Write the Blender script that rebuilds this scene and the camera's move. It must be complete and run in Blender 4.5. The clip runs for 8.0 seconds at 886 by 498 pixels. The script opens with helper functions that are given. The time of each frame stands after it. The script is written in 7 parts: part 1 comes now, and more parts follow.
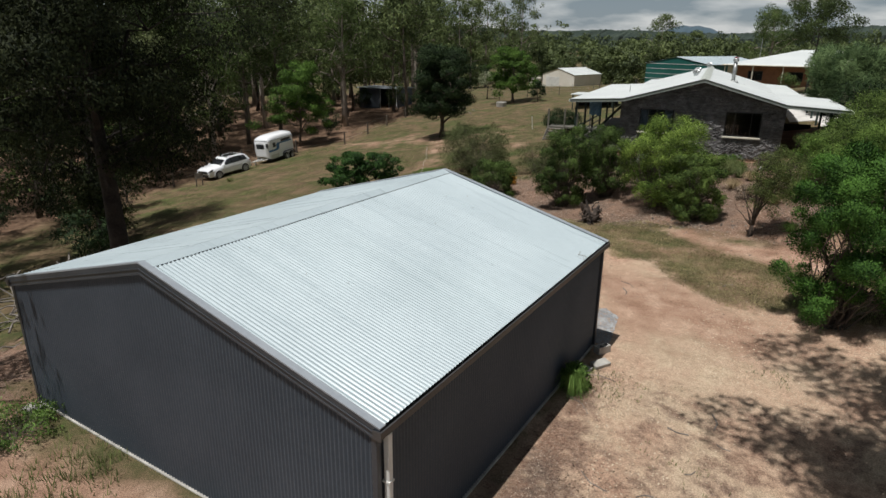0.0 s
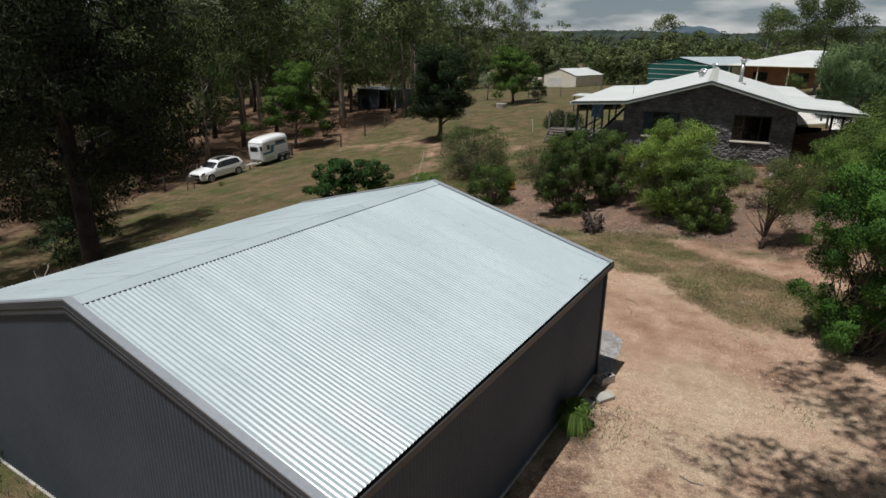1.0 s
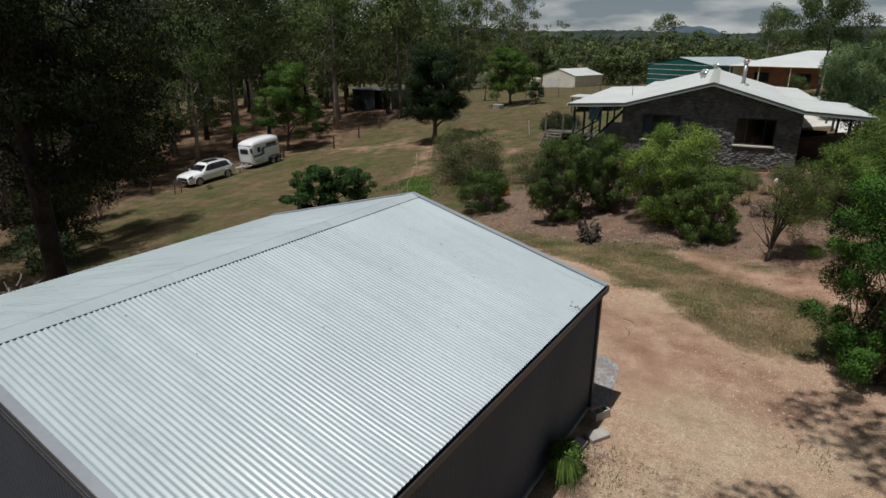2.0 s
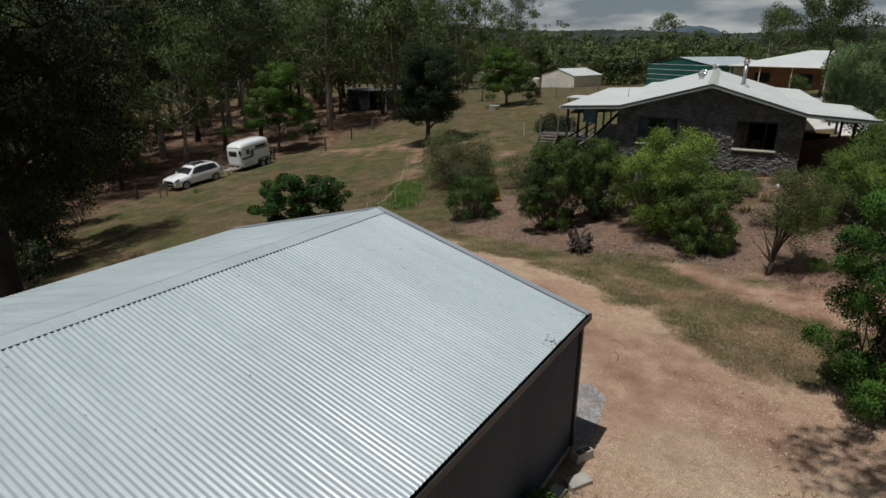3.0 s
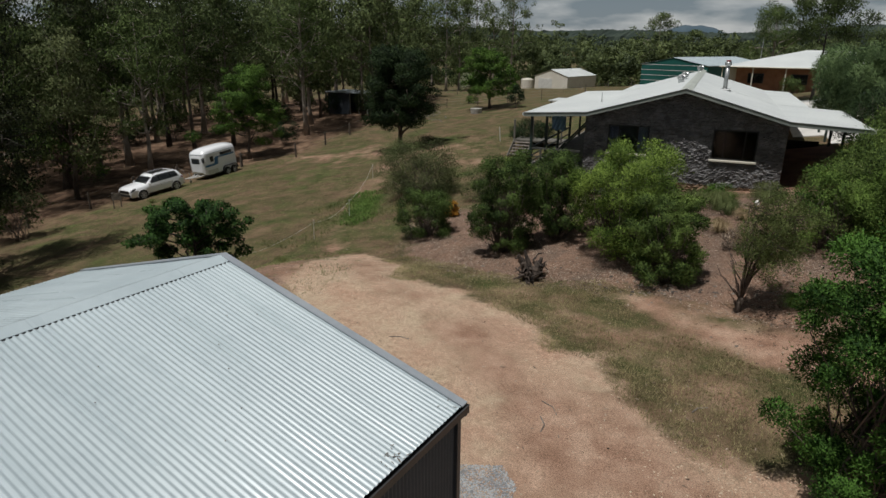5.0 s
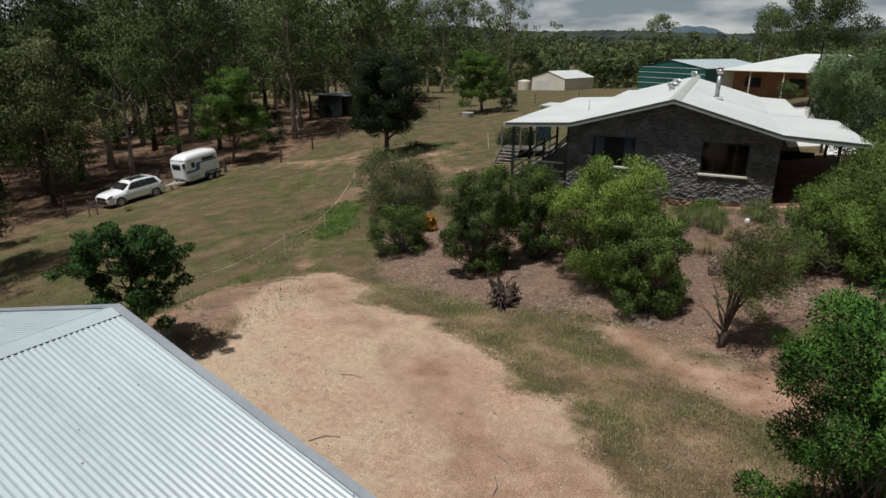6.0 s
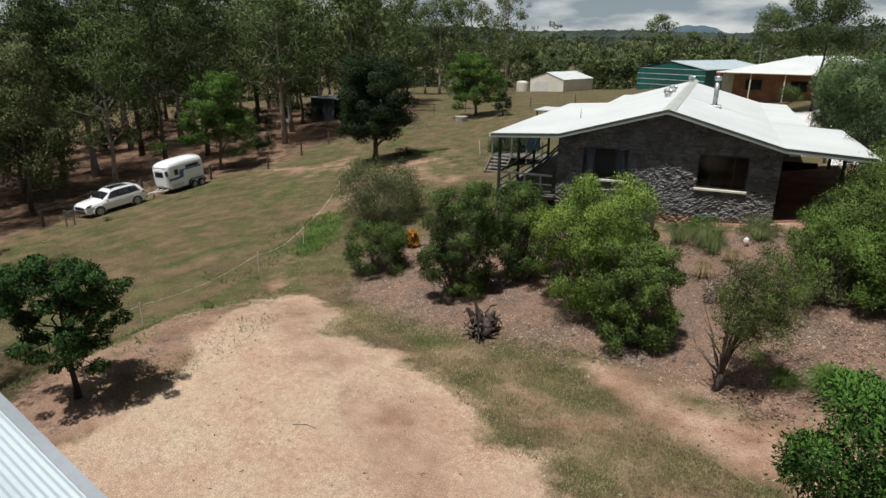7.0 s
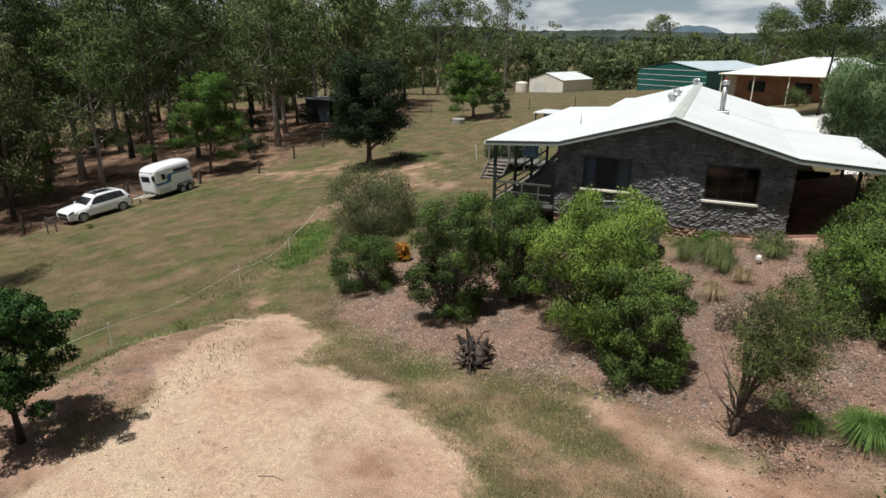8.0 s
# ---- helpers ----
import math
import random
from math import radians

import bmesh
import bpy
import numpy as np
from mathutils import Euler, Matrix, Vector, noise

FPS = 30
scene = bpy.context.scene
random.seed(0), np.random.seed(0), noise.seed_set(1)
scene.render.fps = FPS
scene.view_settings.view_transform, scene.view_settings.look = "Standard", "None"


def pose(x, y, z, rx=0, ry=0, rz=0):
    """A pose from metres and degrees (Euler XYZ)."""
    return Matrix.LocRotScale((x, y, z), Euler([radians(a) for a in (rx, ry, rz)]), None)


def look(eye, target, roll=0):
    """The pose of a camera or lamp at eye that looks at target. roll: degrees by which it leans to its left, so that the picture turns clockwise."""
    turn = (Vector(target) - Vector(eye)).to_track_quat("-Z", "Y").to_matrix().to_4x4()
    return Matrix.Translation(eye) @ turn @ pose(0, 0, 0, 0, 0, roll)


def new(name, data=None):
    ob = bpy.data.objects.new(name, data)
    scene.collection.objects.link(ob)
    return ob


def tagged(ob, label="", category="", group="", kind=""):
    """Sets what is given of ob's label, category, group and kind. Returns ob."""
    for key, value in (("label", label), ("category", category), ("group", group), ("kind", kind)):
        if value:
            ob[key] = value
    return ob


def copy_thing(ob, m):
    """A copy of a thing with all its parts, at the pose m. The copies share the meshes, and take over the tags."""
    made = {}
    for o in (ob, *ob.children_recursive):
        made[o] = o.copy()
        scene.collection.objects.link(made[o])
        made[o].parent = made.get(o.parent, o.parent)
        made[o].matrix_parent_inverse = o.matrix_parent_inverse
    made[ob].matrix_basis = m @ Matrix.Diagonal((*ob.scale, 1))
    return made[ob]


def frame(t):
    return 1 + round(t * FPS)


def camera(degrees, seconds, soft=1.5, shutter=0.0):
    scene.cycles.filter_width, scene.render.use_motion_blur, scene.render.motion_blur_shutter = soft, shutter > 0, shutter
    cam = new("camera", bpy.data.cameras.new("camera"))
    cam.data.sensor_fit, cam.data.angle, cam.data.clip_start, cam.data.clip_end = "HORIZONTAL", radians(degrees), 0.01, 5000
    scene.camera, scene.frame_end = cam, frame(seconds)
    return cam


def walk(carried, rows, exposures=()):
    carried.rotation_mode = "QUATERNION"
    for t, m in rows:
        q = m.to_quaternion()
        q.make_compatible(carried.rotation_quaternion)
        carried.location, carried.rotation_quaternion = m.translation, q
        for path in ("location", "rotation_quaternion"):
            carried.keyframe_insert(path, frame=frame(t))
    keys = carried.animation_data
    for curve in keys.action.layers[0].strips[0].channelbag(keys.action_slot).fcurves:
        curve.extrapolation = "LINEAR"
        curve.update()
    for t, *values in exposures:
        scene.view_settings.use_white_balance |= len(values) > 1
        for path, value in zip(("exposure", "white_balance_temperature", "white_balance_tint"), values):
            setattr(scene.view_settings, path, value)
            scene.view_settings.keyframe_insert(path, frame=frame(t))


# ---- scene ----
cam = camera(72.0, 8.0)
PATH = [
    (0, (8.63, -5.019, 7.306), (7.632, -3.408, 6.665), 0.6),
    (0.5, (8.37, -4.369, 7.319), (7.371, -2.759, 6.678), 0.6),
    (1, (8.133, -3.623, 7.299), (7.131, -2.015, 6.659), 0.6),
    (1.5, (7.939, -2.912, 7.293), (6.938, -1.303, 6.653), 0.6),
    (3, (7.652, -0.747, 7.31), (6.649, 0.86, 6.669), 0.6),
    (3.5, (7.776, 0.067, 7.324), (6.771, 1.673, 6.683), 0.5),
    (4, (7.909, 0.982, 7.286), (6.904, 2.59, 6.647), 0.5),
    (4.5, (8.028, 1.903, 7.307), (7.024, 3.51, 6.667), 0.5),
    (4.7, (8.069, 2.277, 7.328), (7.063, 3.883, 6.688), 0.4),
    (6, (8.223, 4.658, 7.67), (7.217, 6.263, 7.03), 0.6),
    (6.5, (8.191, 5.63, 7.824), (7.184, 7.234, 7.183), 0.5),
    (7, (8.023, 6.493, 7.941), (7.014, 8.097, 7.3), 0.5),
    (7.5, (7.723, 7.23, 8.049), (6.716, 8.833, 7.406), 0.5),
    (8, (7.427, 7.981, 8.037), (6.42, 9.586, 7.395), 0.6),
]
EXPOSURE = [(0, -0.3), (1.5, -0.5), (3.0, -0.75), (3.5, -0.8), (4.5, -0.75), (6.0, -0.42), (8.0, 0.05)]
walk(cam, [(t, look(eye, target, roll)) for t, eye, target, roll in PATH], exposures=EXPOSURE)

# ---- light ----
SUN_WAY = Vector((0.27, 0.90, -2.81)).normalized()
sun = new("sun", bpy.data.lights.new("sun", "SUN"))
sun.data.energy, sun.data.angle, sun.data.color = 5.0, radians(0.6), (1.0, 0.975, 0.935)
sun.rotation_euler = SUN_WAY.to_track_quat("-Z", "Y").to_euler()
world = bpy.data.worlds.new("sky")
scene.world = world
world.use_nodes = True
wn, wl = world.node_tree.nodes, world.node_tree.links
wn.clear()
sky = wn.new("ShaderNodeTexSky")
sky.sky_type, sky.sun_disc = "NISHITA", False
sky.sun_elevation, sky.sun_rotation = math.asin(-SUN_WAY.z), math.atan2(-SUN_WAY.x, -SUN_WAY.y)
sky_dim = wn.new("ShaderNodeVectorMath")
sky_dim.operation = "SCALE"
sky_dim.inputs["Scale"].default_value = 0.10
wl.new(sky.outputs[0], sky_dim.inputs[0])
wco = wn.new("ShaderNodeTexCoord")
wmap = wn.new("ShaderNodeMapping")
wmap.inputs["Scale"].default_value = (1.0, 1.0, 4.2)
wl.new(wco.outputs["Generated"], wmap.inputs["Vector"])
wnoise = wn.new("ShaderNodeTexNoise")
wnoise.inputs["Scale"].default_value, wnoise.inputs["Detail"].default_value = 7.0, 8.0
wl.new(wmap.outputs[0], wnoise.inputs["Vector"])
wramp = wn.new("ShaderNodeValToRGB")
wramp.color_ramp.elements[0].position, wramp.color_ramp.elements[0].color = 0.42, (0.40, 0.50, 0.60, 1)
wramp.color_ramp.elements[1].position, wramp.color_ramp.elements[1].color = 0.62, (1.22, 1.25, 1.27, 1)
wl.new(wnoise.outputs[0], wramp.inputs[0])
wmix = wn.new("ShaderNodeMix")
wmix.data_type = "RGBA"
wmix.inputs["Factor"].default_value = 0.7
wl.new(sky_dim.outputs[0], wmix.inputs["A"])
wl.new(wramp.outputs[0], wmix.inputs["B"])
wback = wn.new("ShaderNodeBackground")
wback.inputs["Strength"].default_value = 0.30
# the sky grows brighter towards its hazy horizon
wsep, wrange, wgain = wn.new("ShaderNodeSeparateXYZ"), wn.new("ShaderNodeMapRange"), wn.new("ShaderNodeVectorMath")
wgain.operation = "SCALE"
wl.new(wco.outputs["Generated"], wsep.inputs[0])
wl.new(wsep.outputs["Z"], wrange.inputs["Value"])
for key, value in (("From Min", 0.0), ("From Max", 0.42), ("To Min", 2.5), ("To Max", 0.78)):
    wrange.inputs[key].default_value = value
wl.new(wmix.outputs["Result"], wgain.inputs[0])
wl.new(wrange.outputs["Result"], wgain.inputs["Scale"])
wl.new(wgain.outputs[0], wback.inputs["Color"])
wl.new(wback.outputs[0], wn.new("ShaderNodeOutputWorld").inputs["Surface"])


# ---- materials ----
def surf(name, dark, light, scale=1.5, rough=0.7, metal=0.0, bump=0.15, grain=30.0, spread=0.25, per_object=0.0, per_island=0.0, streak=(1, 1, 1), through_light=0.0):
    """A surface whose colour goes from dark to light in stains of 1/scale metres and in a fine grain."""
    m = bpy.data.materials.new(name)
    m.use_nodes = True
    n, l = m.node_tree.nodes, m.node_tree.links
    b = n["Principled BSDF"]
    geo = n.new("ShaderNodeNewGeometry")
    mp = n.new("ShaderNodeMapping")
    mp.inputs["Scale"].default_value = streak
    l.new(geo.outputs["Position"], mp.inputs["Vector"])
    big, fine = n.new("ShaderNodeTexNoise"), n.new("ShaderNodeTexNoise")
    for node, s, d in ((big, scale, 5.0), (fine, grain, 3.0)):
        node.inputs["Scale"].default_value, node.inputs["Detail"].default_value = s, d
        l.new(mp.outputs[0], node.inputs["Vector"])
    add = n.new("ShaderNodeMath")
    add.operation = "MULTIPLY_ADD"
    l.new(fine.outputs[0], add.inputs[0])
    add.inputs[1].default_value = spread * 2
    sub = n.new("ShaderNodeMath")
    sub.operation = "ADD"
    l.new(big.outputs[0], sub.inputs[0])
    sub.inputs[1].default_value = -spread
    l.new(sub.outputs[0], add.inputs[2])
    last = add.outputs[0]
    if per_object or per_island:
        src = n.new("ShaderNodeObjectInfo").outputs["Random"] if per_object else geo.outputs["Random Per Island"]
        ma = n.new("ShaderNodeMath")
        ma.operation = "MULTIPLY_ADD"
        l.new(src, ma.inputs[0])
        ma.inputs[1].default_value = per_object or per_island
        shift = n.new("ShaderNodeMath")
        shift.operation = "ADD"
        l.new(last, shift.inputs[0])
        shift.inputs[1].default_value = -(per_object or per_island) / 2
        l.new(shift.outputs[0], ma.inputs[2])
        last = ma.outputs[0]
    ramp = n.new("ShaderNodeValToRGB")
    ramp.color_ramp.elements[0].position, ramp.color_ramp.elements[0].color = 0.3, (*dark, 1)
    ramp.color_ramp.elements[1].position, ramp.color_ramp.elements[1].color = 0.7, (*light, 1)
    l.new(last, ramp.inputs[0])
    l.new(ramp.outputs[0], b.inputs["Base Color"])
    b.inputs["Roughness"].default_value, b.inputs["Metallic"].default_value = rough, metal
    if bump:
        bp = n.new("ShaderNodeBump")
        bp.inputs["Strength"].default_value, bp.inputs["Distance"].default_value = bump, 0.02
        l.new(fine.outputs[0], bp.inputs["Height"])
        l.new(bp.outputs[0], b.inputs["Normal"])
    if through_light:
        tr, mx = n.new("ShaderNodeBsdfTranslucent"), n.new("ShaderNodeMixShader")
        l.new(ramp.outputs[0], tr.inputs["Color"])
        mx.inputs[0].default_value = through_light
        l.new(b.outputs[0], mx.inputs[1])
        l.new(tr.outputs[0], mx.inputs[2])
        l.new(mx.outputs[0], n["Material Output"].inputs["Surface"])
    return m


def leafy(name, dark, light):
    m = surf(name, dark, light, scale=0.9, rough=0.72, bump=0, grain=6.0, spread=0.18, per_island=0.42, through_light=0.20)
    m.node_tree.nodes["Principled BSDF"].inputs["Specular IOR Level"].default_value = 0.18
    return m


M_ROOF = surf("shed_roof_steel", (0.42, 0.495, 0.53), (0.50, 0.580, 0.615), 0.5, 0.34, 0.0, 0.03, 9, 0.2)
def streaked_sheen(m, low, high, stretch):
    """Uneven gloss in long thin streaks."""
    n, l = m.node_tree.nodes, m.node_tree.links
    geo, mp, t, r = n.new("ShaderNodeNewGeometry"), n.new("ShaderNodeMapping"), n.new("ShaderNodeTexNoise"), n.new("ShaderNodeMapRange")
    mp.inputs["Scale"].default_value = stretch
    l.new(geo.outputs["Position"], mp.inputs["Vector"])
    l.new(mp.outputs[0], t.inputs["Vector"])
    t.inputs["Scale"].default_value, t.inputs["Detail"].default_value = 1.0, 4.0
    r.inputs["From Min"].default_value, r.inputs["From Max"].default_value = 0.35, 0.65
    r.inputs["To Min"].default_value, r.inputs["To Max"].default_value = low, high
    l.new(t.outputs[0], r.inputs["Value"])
    l.new(r.outputs["Result"], n["Principled BSDF"].inputs["Roughness"])


streaked_sheen(M_ROOF, 0.24, 0.44, (0.35, 4.5, 0.35))
M_CAP = surf("light_grey_flashing", (0.27, 0.30, 0.335), (0.34, 0.37, 0.405), 0.8, 0.38, 0, 0.02, 12)
M_SHEDWALL = surf("dark_grey_steel", (0.066, 0.081, 0.102), (0.088, 0.105, 0.130), 0.6, 0.45, 0.0, 0.03, 14)
M_SHEDWALL.node_tree.nodes["Principled BSDF"].inputs["Specular IOR Level"].default_value = 0.22
M_TRIM = surf("dark_trim", (0.040, 0.046, 0.056), (0.060, 0.068, 0.080), 1, 0.4)
M_GUTTER = surf("gutter_dark_grey", (0.045, 0.045, 0.047), (0.072, 0.071, 0.073), 2, 0.45)
M_WHITE = surf("white_paint", (0.70, 0.70, 0.68), (0.82, 0.82, 0.80), 1.5, 0.4, 0, 0.02, 20)
M_CREAM = surf("cream_paint", (0.62, 0.58, 0.48), (0.76, 0.72, 0.62), 1.5, 0.5)
M_PALECREAM = surf("pale_cream_steel", (0.74, 0.70, 0.62), (0.84, 0.80, 0.73), 0.5, 0.5)
M_CONCRETE = surf("concrete", (0.30, 0.29, 0.27), (0.52, 0.50, 0.46), 3, 0.9, 0, 0.3, 40)
M_PALEDRIVE = surf("pale_concrete", (0.55, 0.54, 0.51), (0.72, 0.70, 0.67), 0.8, 0.85, 0, 0.2, 25)
M_BLOCK = surf("split_rubble_stone", (0.128, 0.123, 0.124), (0.270, 0.263, 0.265), 2.2, 0.92, 0, 0.5, 30, 0.22, per_object=0.22)
M_RUBBLE = surf("split_rubble_joined", (0.128, 0.123, 0.124), (0.270, 0.263, 0.265), 2.2, 0.92, 0, 0.5, 30, 0.22, per_island=0.22)
M_EARTHY = surf("earth_stained_stone", (0.17, 0.105, 0.066), (0.36, 0.25, 0.17), 2.2, 0.95, 0, 0.6, 22, 0.3)
M_RAIL = surf("grey_rail_timber", (0.055, 0.055, 0.050), (0.11, 0.11, 0.10), 2, 0.85)
M_MORTAR = surf("grey_mortar", (0.105, 0.100, 0.100), (0.15, 0.145, 0.145), 2, 0.95)
M_HOUSEROOF = surf("white_roof_steel", (0.61, 0.645, 0.645), (0.70, 0.735, 0.73), 0.4, 0.35, 0, 0.03, 8)
M_RIDGE = surf("ridge_pale_green_grey", (0.42, 0.45, 0.41), (0.52, 0.55, 0.50), 0.6, 0.45)
M_FASCIA = surf("sage_fascia", (0.20, 0.23, 0.21), (0.28, 0.31, 0.28), 1, 0.5)
M_GREENPOST = surf("dark_green_paint", (0.02, 0.035, 0.032), (0.04, 0.06, 0.05), 1.5, 0.5)
M_DECK = surf("weathered_deck_timber", (0.085, 0.080, 0.070), (0.20, 0.19, 0.165), 2, 0.85, 0, 0.3, 25, streak=(1, 6, 1))
M_DARK = surf("dark_interior", (0.016, 0.014, 0.013), (0.03, 0.025, 0.022), 1, 0.9)
M_REDFLOOR = surf("red_brown_floor", (0.11, 0.052, 0.036), (0.20, 0.105, 0.075), 1.5, 0.9)
M_BRICK = surf("red_brick", (0.22, 0.10, 0.06), (0.36, 0.18, 0.11), 1, 0.9, 0, 0.3, 20)
M_TEAL = surf("teal_steel", (0.008, 0.085, 0.075), (0.014, 0.13, 0.115), 0.3, 0.5)
M_GALV = surf("galvanised_steel", (0.32, 0.33, 0.33), (0.50, 0.51, 0.51), 3, 0.38, 0.7, 0.02)
M_CARWHITE = surf("car_white_lacquer", (0.84, 0.86, 0.89), (0.89, 0.91, 0.94), 0.6, 0.18, 0, 0.0)
M_TYRE = surf("tyre_rubber", (0.012, 0.012, 0.012), (0.03, 0.03, 0.03), 8, 0.85)
M_BLACKPLASTIC = surf("black_plastic", (0.015, 0.015, 0.016), (0.03, 0.03, 0.032), 6, 0.5)
M_ALLOY = surf("alloy", (0.55, 0.56, 0.57), (0.70, 0.71, 0.72), 5, 0.3, 0.35, 0)
M_BLUE = surf("blue_stripe", (0.035, 0.14, 0.30), (0.06, 0.20, 0.40), 2, 0.35)
M_BARK = surf("grey_brown_bark", (0.055, 0.042, 0.034), (0.17, 0.14, 0.115), 2.0, 0.95, 0, 0.6, 14, streak=(1, 1, 0.25))
M_PALEBARK = surf("pale_gum_bark", (0.15, 0.12, 0.10), (0.42, 0.37, 0.32), 1.2, 0.85, 0, 0.3, 10, streak=(1, 1, 0.3))
M_DARKBARK = surf("black_bark", (0.016, 0.013, 0.012), (0.06, 0.05, 0.042), 2.0, 0.95, 0, 0.6, 14)
M_STEM = surf("brown_stem_bark", (0.030, 0.022, 0.018), (0.105, 0.080, 0.064), 3.0, 0.95, 0, 0.5, 20)
M_DEAD = surf("grey_dead_wood", (0.10, 0.085, 0.075), (0.30, 0.27, 0.24), 3, 0.95, 0, 0.4, 25)
M_CHAR = surf("charred_wood", (0.020, 0.016, 0.014), (0.12, 0.092, 0.075), 4, 0.95, 0, 0.5, 30)
L_GUM = leafy("gum_leaf", (0.020, 0.033, 0.011), (0.085, 0.120, 0.036))
L_GUM_LIGHT = leafy("light_gum_leaf", (0.032, 0.056, 0.016), (0.140, 0.195, 0.060))
# gum leaf paled so that distance haze lies in the far crowns' colour
L_HAZYGUM = leafy("hazy_far_gum_leaf", (0.038, 0.060, 0.022), (0.175, 0.220, 0.085))
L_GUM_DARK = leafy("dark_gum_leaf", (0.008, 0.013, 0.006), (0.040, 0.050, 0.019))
L_DENSE = leafy("dense_dark_leaf", (0.01, 0.021, 0.009), (0.04, 0.07, 0.024))
L_DEEP = leafy("deep_green_leaf", (0.012, 0.034, 0.009), (0.058, 0.130, 0.028))
L_GLOSS = leafy("glossy_leaf", (0.018, 0.052, 0.010), (0.110, 0.235, 0.042))
L_PALE = leafy("pale_flowering_leaf", (0.13, 0.16, 0.08), (0.42, 0.45, 0.30))
L_FRESH = leafy("fresh_green_leaf", (0.020, 0.050, 0.009), (0.125, 0.225, 0.040))
L_BUSH = leafy("bush_leaf", (0.020, 0.042, 0.010), (0.165, 0.240, 0.058))
L_BRIGHT = leafy("bright_bush_leaf", (0.040, 0.078, 0.012), (0.260, 0.370, 0.075))
L_BUSHDARK = leafy("dark_bush_leaf", (0.016, 0.034, 0.009), (0.110, 0.170, 0.042))
L_SAPLING = leafy("sapling_leaf", (0.034, 0.052, 0.015), (0.175, 0.220, 0.070))
L_LIME = leafy("light_green_leaf", (0.030, 0.066, 0.012), (0.185, 0.285, 0.062))
L_OLIVE = leafy("olive_leaf", (0.046, 0.062, 0.022), (0.165, 0.19, 0.08))
L_NEEDLE = leafy("blue_green_needle", (0.045, 0.082, 0.034), (0.18, 0.26, 0.105))
L_ORANGE = leafy("orange_leaf", (0.16, 0.035, 0.015), (0.55, 0.30, 0.045))
L_DRY = leafy("dry_leaf", (0.045, 0.030, 0.022), (0.50, 0.405, 0.32))
L_GRASS = leafy("grass_blade", (0.125, 0.118, 0.050), (0.43, 0.370, 0.200))
L_BANK = leafy("rank_grass", (0.075, 0.100, 0.032), (0.21, 0.23, 0.085))
L_WEED = leafy("weed_blade", (0.060, 0.085, 0.028), (0.21, 0.25, 0.10))
L_STRAW = leafy("straw_blade", (0.16, 0.115, 0.060), (0.48, 0.38, 0.23))
L_LUSH = leafy("lush_grass", (0.055, 0.11, 0.022), (0.21, 0.33, 0.085))


def glass(name, tint, rough=0.03):
    m = bpy.data.materials.new(name)
    m.use_nodes = True
    b = m.node_tree.nodes["Principled BSDF"]
    b.inputs["Base Color"].default_value = (*tint, 1)
    b.inputs["Roughness"].default_value, b.inputs["IOR"].default_value = rough, 1.32
    b.inputs["Transmission Weight"].default_value = 1.0
    return m


M_GLASS = glass("window_glass", (0.62, 0.66, 0.70))
M_CARGLASS = glass("tinted_car_glass", (0.05, 0.055, 0.06))


# ---- building helpers ----
def mesh_of(name, verts, faces, material, smooth=False):
    me = bpy.data.meshes.new(name)
    me.from_pydata([tuple(map(float, v)) for v in verts], [], faces)
    me.materials.append(material)
    if smooth:
        me.polygons.foreach_set("use_smooth", [True] * len(me.polygons))
    me.update()
    return me


def quads_of(name, verts, material, corners=4):
    """A mesh of loose faces, each of that many corners, from an array of corner places."""
    verts = np.asarray(verts, np.float32).reshape(-1, 3)
    count = len(verts) // corners
    me = bpy.data.meshes.new(name)
    me.vertices.add(len(verts))
    me.vertices.foreach_set("co", verts.ravel())
    me.loops.add(len(verts))
    me.loops.foreach_set("vertex_index", np.arange(len(verts), dtype=np.int32))
    me.polygons.add(count)
    me.polygons.foreach_set("loop_start", np.arange(0, count * corners, corners, dtype=np.int32))
    me.materials.append(material)
    me.update(calc_edges=True)
    return me


